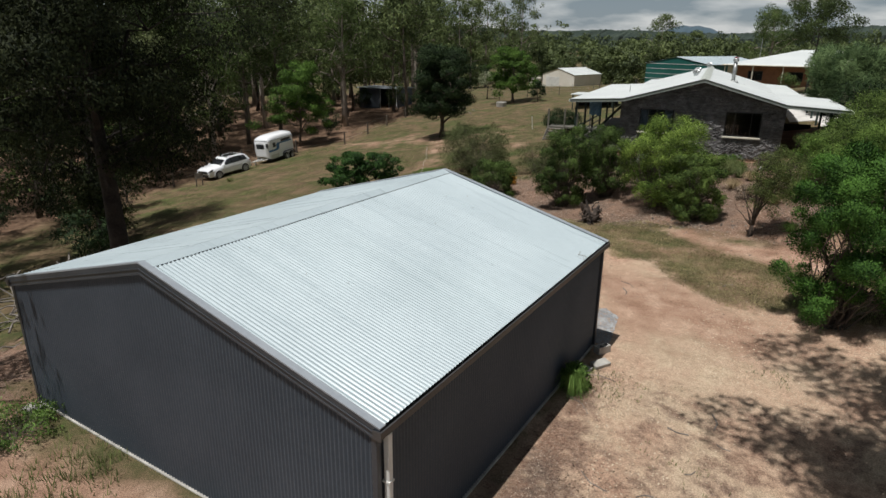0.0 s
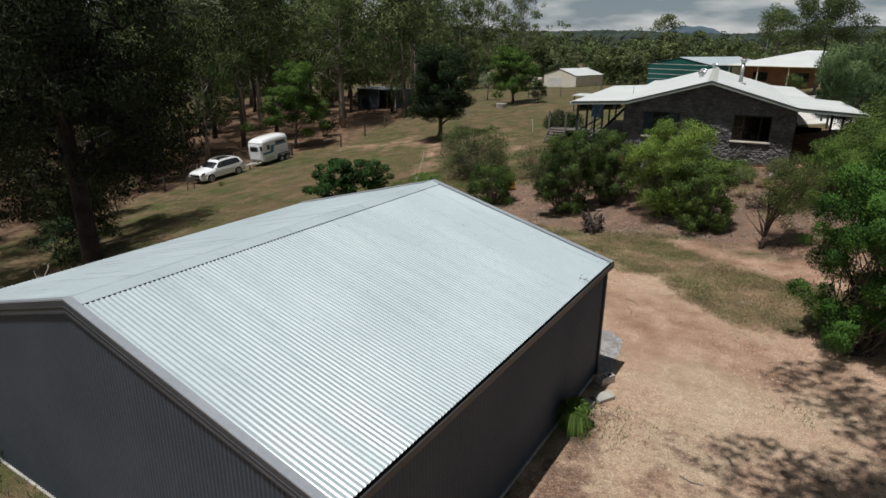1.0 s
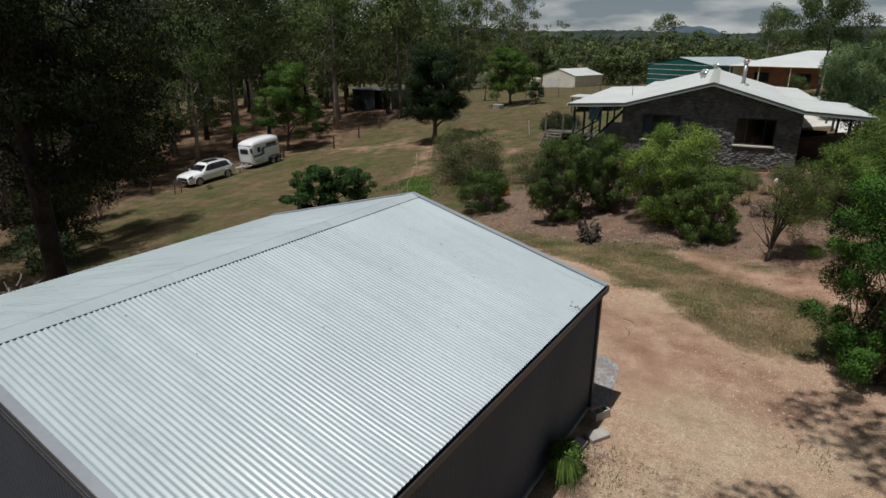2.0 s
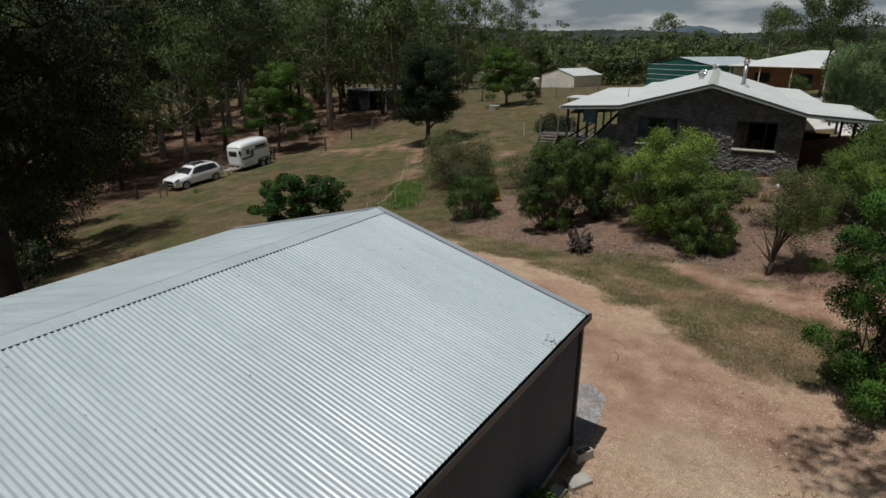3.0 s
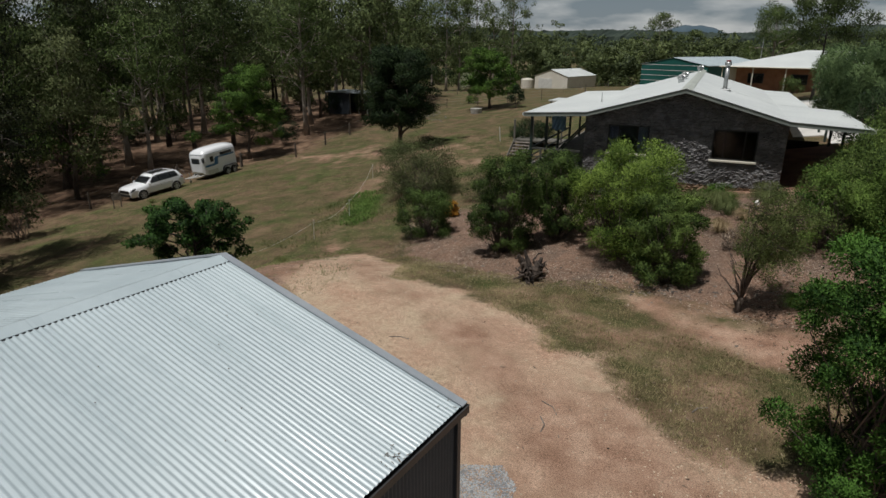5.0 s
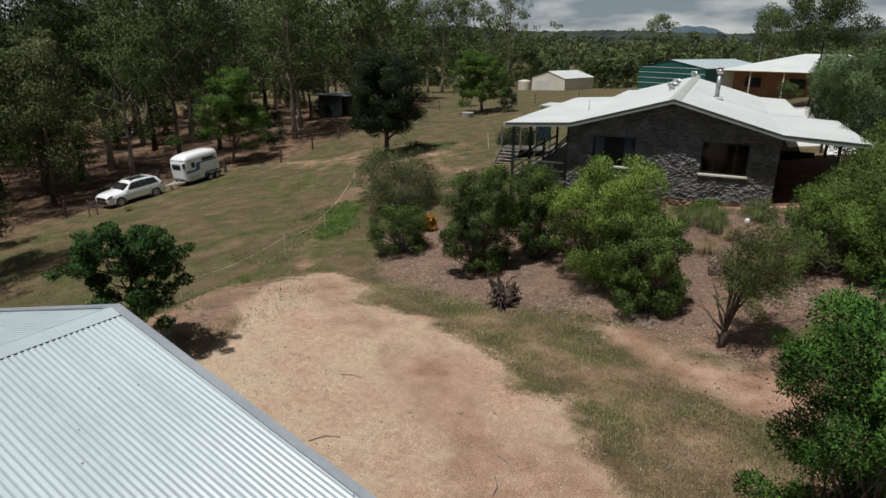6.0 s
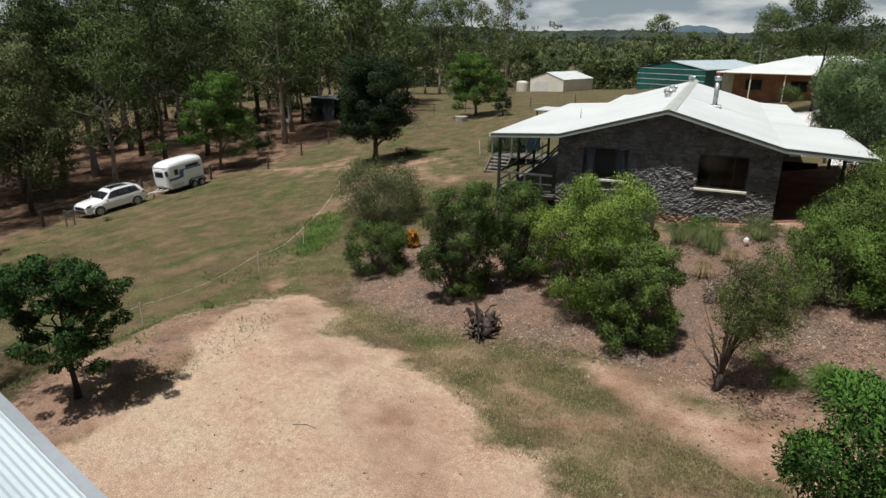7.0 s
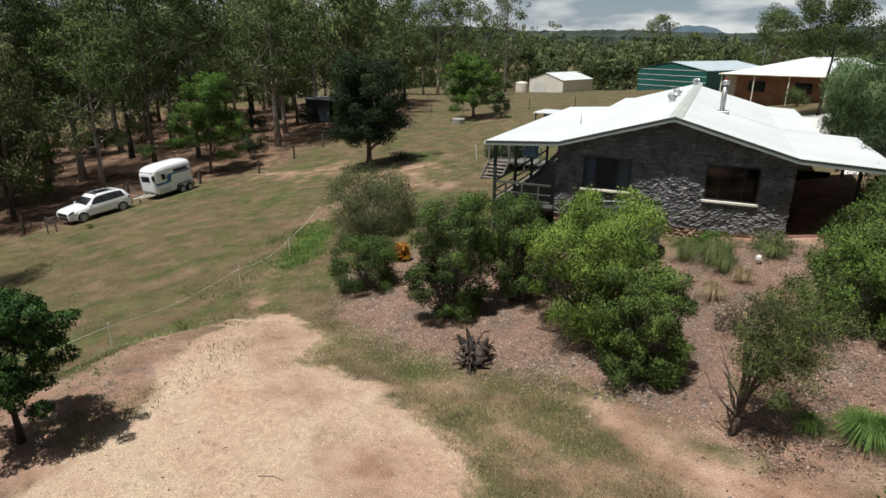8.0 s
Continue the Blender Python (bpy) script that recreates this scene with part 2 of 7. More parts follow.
class Shape:
    """Collects boxes, tubes and sheets into one mesh."""

    def __init__(self):
        self.v, self.f = [], []

    def add(self, verts, faces):
        k = len(self.v)
        self.v += [tuple(v) for v in verts]
        self.f += [tuple(i + k for i in f) for f in faces]
        return self

    def box(self, x0, x1, y0, y1, z0, z1, m=None, bevel=0.0):
        bm = bmesh.new()
        bmesh.ops.create_cube(bm, size=1)
        for v in bm.verts:
            v.co = ((x0 + x1) / 2 + v.co.x * (x1 - x0), (y0 + y1) / 2 + v.co.y * (y1 - y0), (z0 + z1) / 2 + v.co.z * (z1 - z0))
        if bevel:
            bmesh.ops.bevel(bm, geom=bm.edges[:], offset=bevel, segments=1, affect="EDGES")
        bm.verts.index_update()
        vs = [(m @ v.co if m else v.co.copy()) for v in bm.verts]
        self.add(vs, [[v.index for v in f.verts] for f in bm.faces])
        bm.free()
        return self

    def tube(self, points, radii, n=8, cap=True):
        pts = [Vector(p) for p in points]
        rings = []
        for i, p in enumerate(pts):
            d = (pts[min(i + 1, len(pts) - 1)] - pts[max(i - 1, 0)])
            d = d.normalized() if d.length > 1e-6 else Vector((0, 0, 1))
            side = d.orthogonal().normalized() if abs(d.z) < 0.95 else Vector((1, 0, 0))
            side = (side - d * side.dot(d)).normalized()
            up = d.cross(side)
            r = radii[i] if hasattr(radii, "__len__") else radii
            rings.append([p + (side * math.cos(a) + up * math.sin(a)) * r for a in (2 * math.pi * k / n for k in range(n))])
        verts = [v for ring in rings for v in ring]
        faces = [(i * n + k, i * n + (k + 1) % n, (i + 1) * n + (k + 1) % n, (i + 1) * n + k) for i in range(len(rings) - 1) for k in range(n)]
        if cap:
            faces += [tuple(range(n))[::-1], tuple((len(rings) - 1) * n + k for k in range(n))]
        return self.add(verts, faces)

    def sheet(self, rows):
        """A grid of faces over equally long rows of points."""
        w = len(rows[0])
        return self.add([p for r in rows for p in r], [(i * w + j, i * w + j + 1, (i + 1) * w + j + 1, (i + 1) * w + j) for i in range(len(rows) - 1) for j in range(w - 1)])

    def prism(self, outline, axis, a, b):
        """An outline of pairs, pushed along an axis from a to b."""
        def at(p, s):
            return {"x": (s, p[0], p[1]), "y": (p[0], s, p[1]), "z": (p[0], p[1], s)}[axis]
        n = len(outline)
        return self.add([at(p, a) for p in outline] + [at(p, b) for p in outline],
                        [tuple(range(n))[::-1], tuple(range(n, 2 * n))] + [(i, (i + 1) % n, n + (i + 1) % n, n + i) for i in range(n)])

    def done(self, name, material, smooth=False):
        me = mesh_of(name, self.v, self.f, material, smooth)
        bm = bmesh.new()
        bm.from_mesh(me)
        bmesh.ops.recalc_face_normals(bm, faces=bm.faces[:])
        bm.to_mesh(me)
        bm.free()
        return me


def part(name, shape, material, parent, label="", smooth=False):
    """One mesh under a thing or a part; shape is a Shape or a finished mesh."""
    me = shape.done(name, material, smooth) if isinstance(shape, Shape) else shape
    ob = new(name, me)
    ob.parent = parent
    return tagged(ob, label)


def thing(name, m, label, category, group="", kind=""):
    ob = new(name)
    ob.empty_display_size = 0.3
    ob.matrix_world = m
    return tagged(ob, label, category, group, kind)


def lone(name, me, m, label, category, group="", kind=""):
    ob = new(name, me)
    ob.matrix_world = m
    return tagged(ob, label, category, group, kind)


# ---- ground ----
def ease(a, b, x):
    t = np.clip((np.asarray(x, float) - a) / (b - a), 0, 1)
    return t * t * (3 - 2 * t)


def ground(x, y):
    """Height of the land: a slope that falls to the paddock, with the level pad of the steel shed cut into it."""
    x, y = np.asarray(x, float), np.asarray(y, float)
    xx = np.minimum(np.maximum(x, -38) + 0.35 * np.minimum(0, np.maximum(x, -400) + 38), 20)
    yy = np.minimum(np.maximum(y, -60), 70) - 0.2 * np.maximum(0, np.minimum(y, 190) - 70)
    p = 1.3 + 0.129 * (xx - 6) + 0.085 * (yy - 31)
    p = p - 0.05 * (np.clip(y, 45, 95) - 45) * ease(-25, 3, x)
    off = np.hypot(np.maximum(np.maximum(-6.6 - x, 0), x - 6.0), np.maximum(np.maximum(-7 - y, 0), y - 16.5))
    far = ease(150, 500, np.hypot(x, y))
    rough = 0.05 * np.sin(0.9 * x + 1.3 * np.sin(0.7 * y)) * np.sin(0.8 * y + 0.6) + 0.03 * np.sin(2.3 * x + 0.5) * np.sin(2.1 * y)
    return (p * (1 - far) - 5 * far) * ease(0, 6.5, off) + rough * (0.25 + 0.75 * ease(0, 5, off))


def gz(x, y):
    return float(ground(x, y))


def inside(poly, x, y):
    """Signed distance to a closed outline, positive inside."""
    x, y = np.asarray(x, float), np.asarray(y, float)
    best, odd = np.full(x.shape, 1e9), np.zeros(x.shape, bool)
    for (ax, ay), (bx, by) in zip(poly, poly[1:] + poly[:1]):
        ex, ey = bx - ax, by - ay
        t = np.clip(((x - ax) * ex + (y - ay) * ey) / (ex * ex + ey * ey), 0, 1)
        best = np.minimum(best, np.hypot(x - ax - t * ex, y - ay - t * ey))
        odd ^= ((ay > y) != (by > y)) & (x < ex * (y - ay) / (ey if abs(ey) > 1e-9 else 1e-9) + ax)
    return np.where(odd, best, -best)


SAND = [(4.6, -9), (16, -9), (16, 12.6), (10.9, 13.6), (8.7, 14.0), (7.2, 13.6), (5.5, 14.7), (4.3, 16.4), (3.0, 16.1), (2.4, 17.2), (0.5, 17.9),
        (-1.2, 18.7), (-3.6, 18.4), (-4.6, 20.6), (-7.6, 21.6), (-9.0, 20.6), (-7.5, 18.6), (-6.3, 16.2), (-4.9, 14.3), (-4.4, 11.5), (-4.5, 9), (4.6, 9)]
MULCH = [(-8.5, 27.5), (-5.8, 22), (-1.5, 20.6), (2.6, 21.0), (3.6, 20.4), (5.8, 19.4), (9, 17.9), (14, 16.4), (24, 18), (24, 30), (9, 31.9), (2, 30.8), (-4, 30.0)]
TRACK = [(-21, 40), (-17, 33), (-14.3, 28.5), (-11, 22.5), (-9, 20.5), (-8, 21.3), (-10.4, 23.5), (-13.4, 28.8), (-15.6, 33), (-19, 40)]
REDPATH = [(3.2, 20.3), (4.2, 19.6), (6.1, 18.6), (9, 17.1), (14, 15.6), (14, 18.8), (9, 19.6), (6, 19.9), (3.9, 20.7)]
WOOD = [(-37.5, -60), (-37.6, 27), (-39.5, 35.5), (-37.4, 40.2), (-34, 45), (-38, 52), (-37, 60), (-43, 80), (-60, 108), (-78, 118), (-84, 60), (-80, 20), (-70, -60)]
NEAR = [(-5.6, -9), (-5.2, -0.3), (4.6, -0.3), (4.6, -9)]
# leaf litter left of the shed; its mulch tone also darkens for tree shade
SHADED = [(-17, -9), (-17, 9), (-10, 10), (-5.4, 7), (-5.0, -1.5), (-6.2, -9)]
PALEBED = [(4.6, 20.4), (6.6, 19.6), (9, 19.2), (14, 18), (14, 20.9), (8.6, 21.2), (6.2, 21.3)]
STRIP = [(4.6, -9), (6.3, -9), (6.6, 0), (6.1, 4.5), (5.3, 7.6), (4.6, 8.4)]
# real reddish dirt, with mulch mixed in to paint the young tree's shadow
EDGE = [(-4.0, 9.2), (-4.0, 11.8), (-4.5, 14.4), (-6.0, 16.6), (-7.2, 18.8), (-8.8, 20.8), (-9.8, 19.6), (-8.9, 16), (-8.0, 12.5), (-6.4, 9)]
YARD = [(5, -9), (16, -9), (16, 9), (11, 10), (7.5, 8.5), (5.4, 8.6)]
REDYARD = [(4.8, 9.6), (8.6, 9.8), (10, 13), (6.4, 14.4), (3.4, 15.8), (0.5, 17.4), (-3.4, 18.6), (-4.6, 20.6), (-7.6, 21.4), (-8.6, 20.2), (-5.2, 17.6), (-0.5, 15.2), (3, 12)]
VERGE = [(-1, 19.2), (3.2, 17.2), (6.5, 15.2), (12, 13.8), (12, 16), (6, 18.6), (0, 20.6)]
WALLFOOT = [(2.2, 30.9), (6.0, 31.4), (9.6, 32.0), (9.4, 33.2), (6.4, 32.4), (2.0, 31.8)]
BARE = [(-35, 43), (-24, 47), (-17, 48), (-11, 40), (-13, 36), (-20, 40), (-30, 41)]
xs = np.concatenate([-np.geomspace(4600, 64, 26), np.arange(-62, -14, 1.2), np.arange(-14, 16, 0.28), np.arange(16, 50, 1.4), np.geomspace(52, 4600, 26)])
ys = np.concatenate([-np.geomspace(4600, 24, 20), np.arange(-22, -5, 1.0), np.arange(-5, 31, 0.28), np.arange(31, 115, 1.2), np.geomspace(118, 4600, 32)])
gx, gy = np.meshgrid(xs, ys)
land = bpy.data.meshes.new("ground")
nx, ny = len(xs), len(ys)
land.from_pydata(np.stack([gx, gy, ground(gx, gy)], -1).reshape(-1, 3).tolist(), [],
                 [(j * nx + i, j * nx + i + 1, (j + 1) * nx + i + 1, (j + 1) * nx + i) for j in range(ny - 1) for i in range(nx - 1)])
land.polygons.foreach_set("use_smooth", [True] * len(land.polygons))


def soft(poly, reach):
    return np.clip(0.5 + inside(poly, gx, gy) / reach, 0, 1).ravel()


zone = land.color_attributes.new("zone", "FLOAT_COLOR", "POINT")
# SHADED and EDGE put tree shade into the ground colour as mulch
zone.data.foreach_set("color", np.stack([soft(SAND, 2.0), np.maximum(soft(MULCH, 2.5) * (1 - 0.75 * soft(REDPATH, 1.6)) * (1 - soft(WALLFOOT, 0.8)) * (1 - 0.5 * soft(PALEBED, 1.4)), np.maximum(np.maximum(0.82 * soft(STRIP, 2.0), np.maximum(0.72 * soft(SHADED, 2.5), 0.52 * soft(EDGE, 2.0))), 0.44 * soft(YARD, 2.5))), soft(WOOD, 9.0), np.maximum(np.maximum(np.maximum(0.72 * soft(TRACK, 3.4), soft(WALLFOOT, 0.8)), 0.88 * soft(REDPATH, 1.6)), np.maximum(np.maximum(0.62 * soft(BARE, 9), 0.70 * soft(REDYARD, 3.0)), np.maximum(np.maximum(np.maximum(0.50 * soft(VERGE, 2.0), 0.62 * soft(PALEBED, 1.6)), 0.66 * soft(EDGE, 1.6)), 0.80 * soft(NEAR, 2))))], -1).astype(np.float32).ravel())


def ground_material():
    m = bpy.data.materials.new("land_surface")
    m.use_nodes = True
    n, l = m.node_tree.nodes, m.node_tree.links
    b = n["Principled BSDF"]
    b.inputs["Roughness"].default_value, b.inputs["Specular IOR Level"].default_value = 0.95, 0.2
    geo, at = n.new("ShaderNodeNewGeometry"), n.new("ShaderNodeAttribute")
    at.attribute_name = "zone"
    sep = n.new("ShaderNodeSeparateColor")
    l.new(at.outputs["Color"], sep.inputs[0])

    def tex(scale, detail=6.0, rough=0.6):
        t = n.new("ShaderNodeTexNoise")
        t.inputs["Scale"].default_value, t.inputs["Detail"].default_value, t.inputs["Roughness"].default_value = scale, detail, rough
        l.new(geo.outputs["Position"], t.inputs["Vector"])
        return t.outputs[0]

    def ramp(src, *stops):
        r = n.new("ShaderNodeValToRGB")
        while len(r.color_ramp.elements) < len(stops):
            r.color_ramp.elements.new(0.5)
        for e, (p, c) in zip(r.color_ramp.elements, stops):
            e.position, e.color = p, (*c, 1)
        l.new(src, r.inputs[0])
        return r.outputs[0]

    def mask(src, shake, amount, hard=0.12, bias=0.0):
        a = n.new("ShaderNodeMath")
        a.operation = "MULTIPLY_ADD"
        l.new(shake, a.inputs[0])
        a.inputs[1].default_value = amount
        o = n.new("ShaderNodeMath")
        o.operation = "ADD"
        l.new(src, o.inputs[0])
        o.inputs[1].default_value = bias - amount / 2
        l.new(o.outputs[0], a.inputs[2])
        r = n.new("ShaderNodeMapRange")
        r.interpolation_type = "SMOOTHSTEP"
        r.inputs["From Min"].default_value, r.inputs["From Max"].default_value = 0.5 - hard, 0.5 + hard
        l.new(a.outputs[0], r.inputs["Value"])
        return r.outputs["Result"]

    def mix(f, a, c):
        x = n.new("ShaderNodeMix")
        x.data_type = "RGBA"
        l.new(f, x.inputs["Factor"])
        l.new(a, x.inputs["A"])
        l.new(c, x.inputs["B"])
        return x.outputs["Result"]

    big, mid, small, tiny = tex(0.22), tex(1.1), tex(6.0), tex(38.0, 6.0, 0.8)
    patch = tex(0.5, 8.0, 0.65)
    grass = mix(mask(big, small, 0.5, 0.2, -0.03), ramp(mid, (0.35, (0.040, 0.062, 0.017)), (0.65, (0.092, 0.115, 0.037))), ramp(small, (0.3, (0.066, 0.057, 0.027)), (0.7, (0.125, 0.104, 0.053))))
    grass = mix(mask(patch, tiny, 0.6, 0.16, -0.015), grass, ramp(mid, (0.3, (0.115, 0.078, 0.048)), (0.7, (0.21, 0.145, 0.090))))
    dirt = ramp(mid, (0.3, (0.26, 0.150, 0.102)), (0.5, (0.38, 0.240, 0.170)), (0.7, (0.52, 0.365, 0.270)))
    pale = mix(mask(tex(1.7, 9.0, 0.75), tiny, 0.4, 0.34), ramp(small, (0.25, (0.47, 0.365, 0.25)), (0.7, (0.72, 0.60, 0.445))), ramp(mid, (0.3, (0.38, 0.28, 0.19)), (0.7, (0.56, 0.43, 0.32))))
    sand = mix(mask(tex(0.35), mid, 0.6, 0.25), pale, ramp(small, (0.25, (0.36, 0.215, 0.150)), (0.7, (0.55, 0.375, 0.270))))
    humus = ramp(tex(13.0, 8.0, 0.8), (0.38, (0.040, 0.030, 0.025)), (0.47, (0.105, 0.077, 0.062)), (0.56, (0.19, 0.148, 0.120)), (0.65, (0.42, 0.36, 0.31)))
    chips = ramp(tex(13.0, 8.0, 0.8), (0.35, (0.070, 0.046, 0.035)), (0.46, (0.165, 0.108, 0.080)), (0.56, (0.245, 0.172, 0.130)), (0.66, (0.42, 0.335, 0.27)))
    redder = ramp(tex(16.0, 8.0, 0.8), (0.36, (0.120, 0.068, 0.048)), (0.48, (0.235, 0.142, 0.100)), (0.64, (0.38, 0.270, 0.20)))
    mulch = mix(mask(tex(0.7, 7.0, 0.65), small, 0.5, 0.2, 0.03), mix(mask(tex(0.45, 8.0, 0.7), small, 0.4, 0.14, 0.02), chips, humus), redder)
    floor = ramp(mid, (0.30, (0.070, 0.044, 0.030)), (0.5, (0.160, 0.100, 0.066)), (0.72, (0.290, 0.195, 0.130)))
    c = mix(mask(sep.outputs[2], big, 0.9, 0.3), grass, floor)
    c = mix(mask(sep.outputs[0], mid, 1.0, 0.16), c, sand)
    c = mix(mask(at.outputs["Alpha"], patch, 1.1, 0.25), c, dirt)
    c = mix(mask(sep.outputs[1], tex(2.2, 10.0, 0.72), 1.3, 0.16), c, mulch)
    speck = n.new("ShaderNodeMix")
    speck.data_type, speck.blend_type = "RGBA", "OVERLAY"
    speck.inputs["Factor"].default_value = 0.72
    l.new(c, speck.inputs["A"])
    l.new(ramp(tiny, (0.37, (0.16, 0.16, 0.16)), (0.63, (0.84, 0.84, 0.84))), speck.inputs["B"])
    l.new(speck.outputs["Result"], b.inputs["Base Color"])
    bp = n.new("ShaderNodeBump")
    bp.inputs["Strength"].default_value, bp.inputs["Distance"].default_value = 0.7, 0.06
    l.new(small, bp.inputs["Height"])
    bp2 = n.new("ShaderNodeBump")
    bp2.inputs["Strength"].default_value, bp2.inputs["Distance"].default_value = 0.75, 0.035
    l.new(tiny, bp2.inputs["Height"])
    l.new(bp.outputs[0], bp2.inputs["Normal"])
    l.new(bp2.outputs[0], b.inputs["Normal"])
    return m


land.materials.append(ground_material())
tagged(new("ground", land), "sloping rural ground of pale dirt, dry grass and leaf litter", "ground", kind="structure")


# ---- the steel shed ----
RIB, WAVE = 0.075, 0.008
RIDGE, EAVE_Z, EAVE_X, LONG = 4.03, 2.80, 4.62, 9.0
SLOPE = (RIDGE - EAVE_Z) / EAVE_X


def steel_shed():
    shed = thing("steel_shed", pose(0, 0, 0), "large dark grey corrugated steel shed with a pale roof", "shed")
    slab = Shape().box(-4.56, 4.56, -0.014, 9.014, -0.25, 0.028, bevel=0.008)
    part("slab", slab, M_CONCRETE, shed, "pale concrete slab edge")
    # walls, with the ribs standing upright
    def wall(along, fixed, lo, hi, top):
        s, rows = Shape(), ([], [])
        for k in range(int((hi - lo) / RIB * 8) + 1):
            a = lo + k * RIB / 8
            w = fixed + 1.5 * WAVE * math.cos(2 * math.pi * k / 8)
            for row, z in zip(rows, (0.03, top(a))):
                row.append((a, w, z) if along == "x" else (w, a, z))
        return s.sheet(rows)
    gable = lambda a: RIDGE - 0.05 - SLOPE * abs(a)
    part("wall", wall("x", 0.030, -4.5, 4.5, gable), M_SHEDWALL, shed, smooth=True)
    part("wall", wall("x", 8.97, -4.5, 4.5, gable), M_SHEDWALL, shed, smooth=True)
    part("wall", wall("y", 4.51, 0.07, 8.93, lambda a: EAVE_Z - 0.02), M_SHEDWALL, shed, smooth=True)
    part("wall", wall("y", -4.51, 0.07, 8.93, lambda a: EAVE_Z - 0.02), M_SHEDWALL, shed, smooth=True)
    for x in (-4.53, 4.53):
        for y in (0.05, 8.95):
            c = Shape().box(x - 0.045, x + 0.045, y - 0.045, y + 0.045, 0.03, EAVE_Z - 0.06, bevel=0.006)
            part("corner_trim", c, M_TRIM, shed)
    # roof sheets of ten ribs each, one mesh for both slopes
    s, rows = Shape(), []
    for x in np.linspace(0.02, EAVE_X, 7):
        rows.append([(x, k * RIB / 8, RIDGE - SLOPE * x + WAVE * math.cos(2 * math.pi * k / 8) + 0.004 * math.sin(3 * x)) for k in range(81)])
    sheet = s.sheet(rows).done("roof_sheet", M_ROOF, True)
    for i in range(12):
        for turned in (0, 1):
            ob = new("roof_sheet", sheet)
            ob.parent = shed
            ob.matrix_local = pose(0, (i + turned) * 10 * RIB, 0, 0, 0, 180 * turned)
    under = Shape().prism([(-4.5, EAVE_Z - 0.02), (0, RIDGE - 0.03), (4.5, EAVE_Z - 0.02), (4.5, EAVE_Z - 0.05), (0, RIDGE - 0.06), (-4.5, EAVE_Z - 0.05)], "y", 0.1, 8.9)
    part("roof_lining", under, M_TRIM, shed)
    for y0, y1 in ((-0.01, 3.0), (2.96, 6.0), (5.96, 9.01)):
        up = 0.003 if y0 > 2 and y0 < 5 else 0.0
        cap = Shape().prism([(-0.20, RIDGE - SLOPE * 0.20 + 0.012 + up), (-0.03, RIDGE + 0.016 + up), (0, RIDGE + 0.026 + up), (0.03, RIDGE + 0.016 + up), (0.20, RIDGE - SLOPE * 0.20 + 0.012 + up),
                   (0.20, RIDGE - SLOPE * 0.20 + 0.008 + up), (0, RIDGE + 0.012 + up), (-0.20, RIDGE - SLOPE * 0.20 + 0.008 + up)], "y", y0, y1)
        part("ridge_cap", cap, M_ROOF, shed, "pale folded ridge capping")
    for side in (-1, 1):
        # black strip stands in for the shadow dots in the valleys under the capping
        gap_strip = Shape().add([(side * x, y, RIDGE - SLOPE * x + q) for y in (0.02, 8.98) for x, q in ((0.17, -0.004), (0.212, -0.004), (0.212, 0.0035), (0.17, 0.0035))],
                           [(0, 1, 5, 4), (1, 2, 6, 5), (2, 3, 7, 6), (3, 0, 4, 7), (0, 1, 2, 3), (4, 5, 6, 7)])
        part("shadow_gap_strip", gap_strip, M_BLACKPLASTIC, shed, "black strip painting the shadowed gaps under the ridge capping")
    for y, inward in ((0.0, 1), (LONG, -1)):
        for side in (-1, 1):
            b = Shape()
            for x0, x1 in ((0.0, EAVE_X + 0.03),):
                z0, z1 = RIDGE - SLOPE * x0, RIDGE - SLOPE * x1
                yo, yi = y - inward * 0.012, y + inward * 0.105
                outline = [(yo - inward * 0.004, 0.012), (yo - inward * 0.004, 0.036), (yi, 0.030), (yi, 0.012), (yo + inward * 0.03, 0.020), (yo + inward * 0.02, 0.012)]
                b.add([(side * x0, p, z0 + q) for p, q in outline] + [(side * x1, p, z1 + q) for p, q in outline],
                      [(k, (k + 1) % 6, 6 + (k + 1) % 6, 6 + k) for k in range(6)] + [(0, 1, 2, 3, 4, 5), (6, 7, 8, 9, 10, 11)])
            part("barge_capping", b, M_CAP, shed, "light grey folded barge capping")
            face = Shape()
            face.add([(side * x, p, RIDGE - SLOPE * x + q) for x in (0.0, EAVE_X + 0.03) for p, q in ((yo, -0.17), (yo, 0.011), (yo + inward * 0.02, 0.011), (yo + inward * 0.02, -0.17))],
                     [(0, 1, 5, 4), (1, 2, 6, 5), (2, 3, 7, 6), (3, 0, 4, 7), (0, 1, 2, 3), (4, 5, 6, 7)])
            part("barge_face", face, M_TRIM, shed)
            crease = Shape()
            yc = yo - inward * 0.012
            crease.add([(side * x, yc + d, RIDGE - SLOPE * x + q) for x in (0.0, EAVE_X + 0.03) for d, q in ((0, -0.085), (0, -0.070), (inward * 0.011, -0.070), (inward * 0.011, -0.085))],
                       [(0, 1, 5, 4), (1, 2, 6, 5), (2, 3, 7, 6), (3, 0, 4, 7), (0, 1, 2, 3), (4, 5, 6, 7)])
            part("barge_crease", crease, M_TRIM, shed)
            lip = Shape()
            yo = y - inward * 0.020
            lip.add([(side * x, yo + d, RIDGE - SLOPE * x + q) for x in (0.0, EAVE_X + 0.03) for d, q in ((0, -0.175), (0, -0.145), (inward * 0.05, -0.145), (inward * 0.05, -0.175))],
                    [(0, 1, 5, 4), (1, 2, 6, 5), (2, 3, 7, 6), (3, 0, 4, 7), (0, 1, 2, 3), (4, 5, 6, 7)])
            part("barge_lip", lip, M_TRIM, shed)
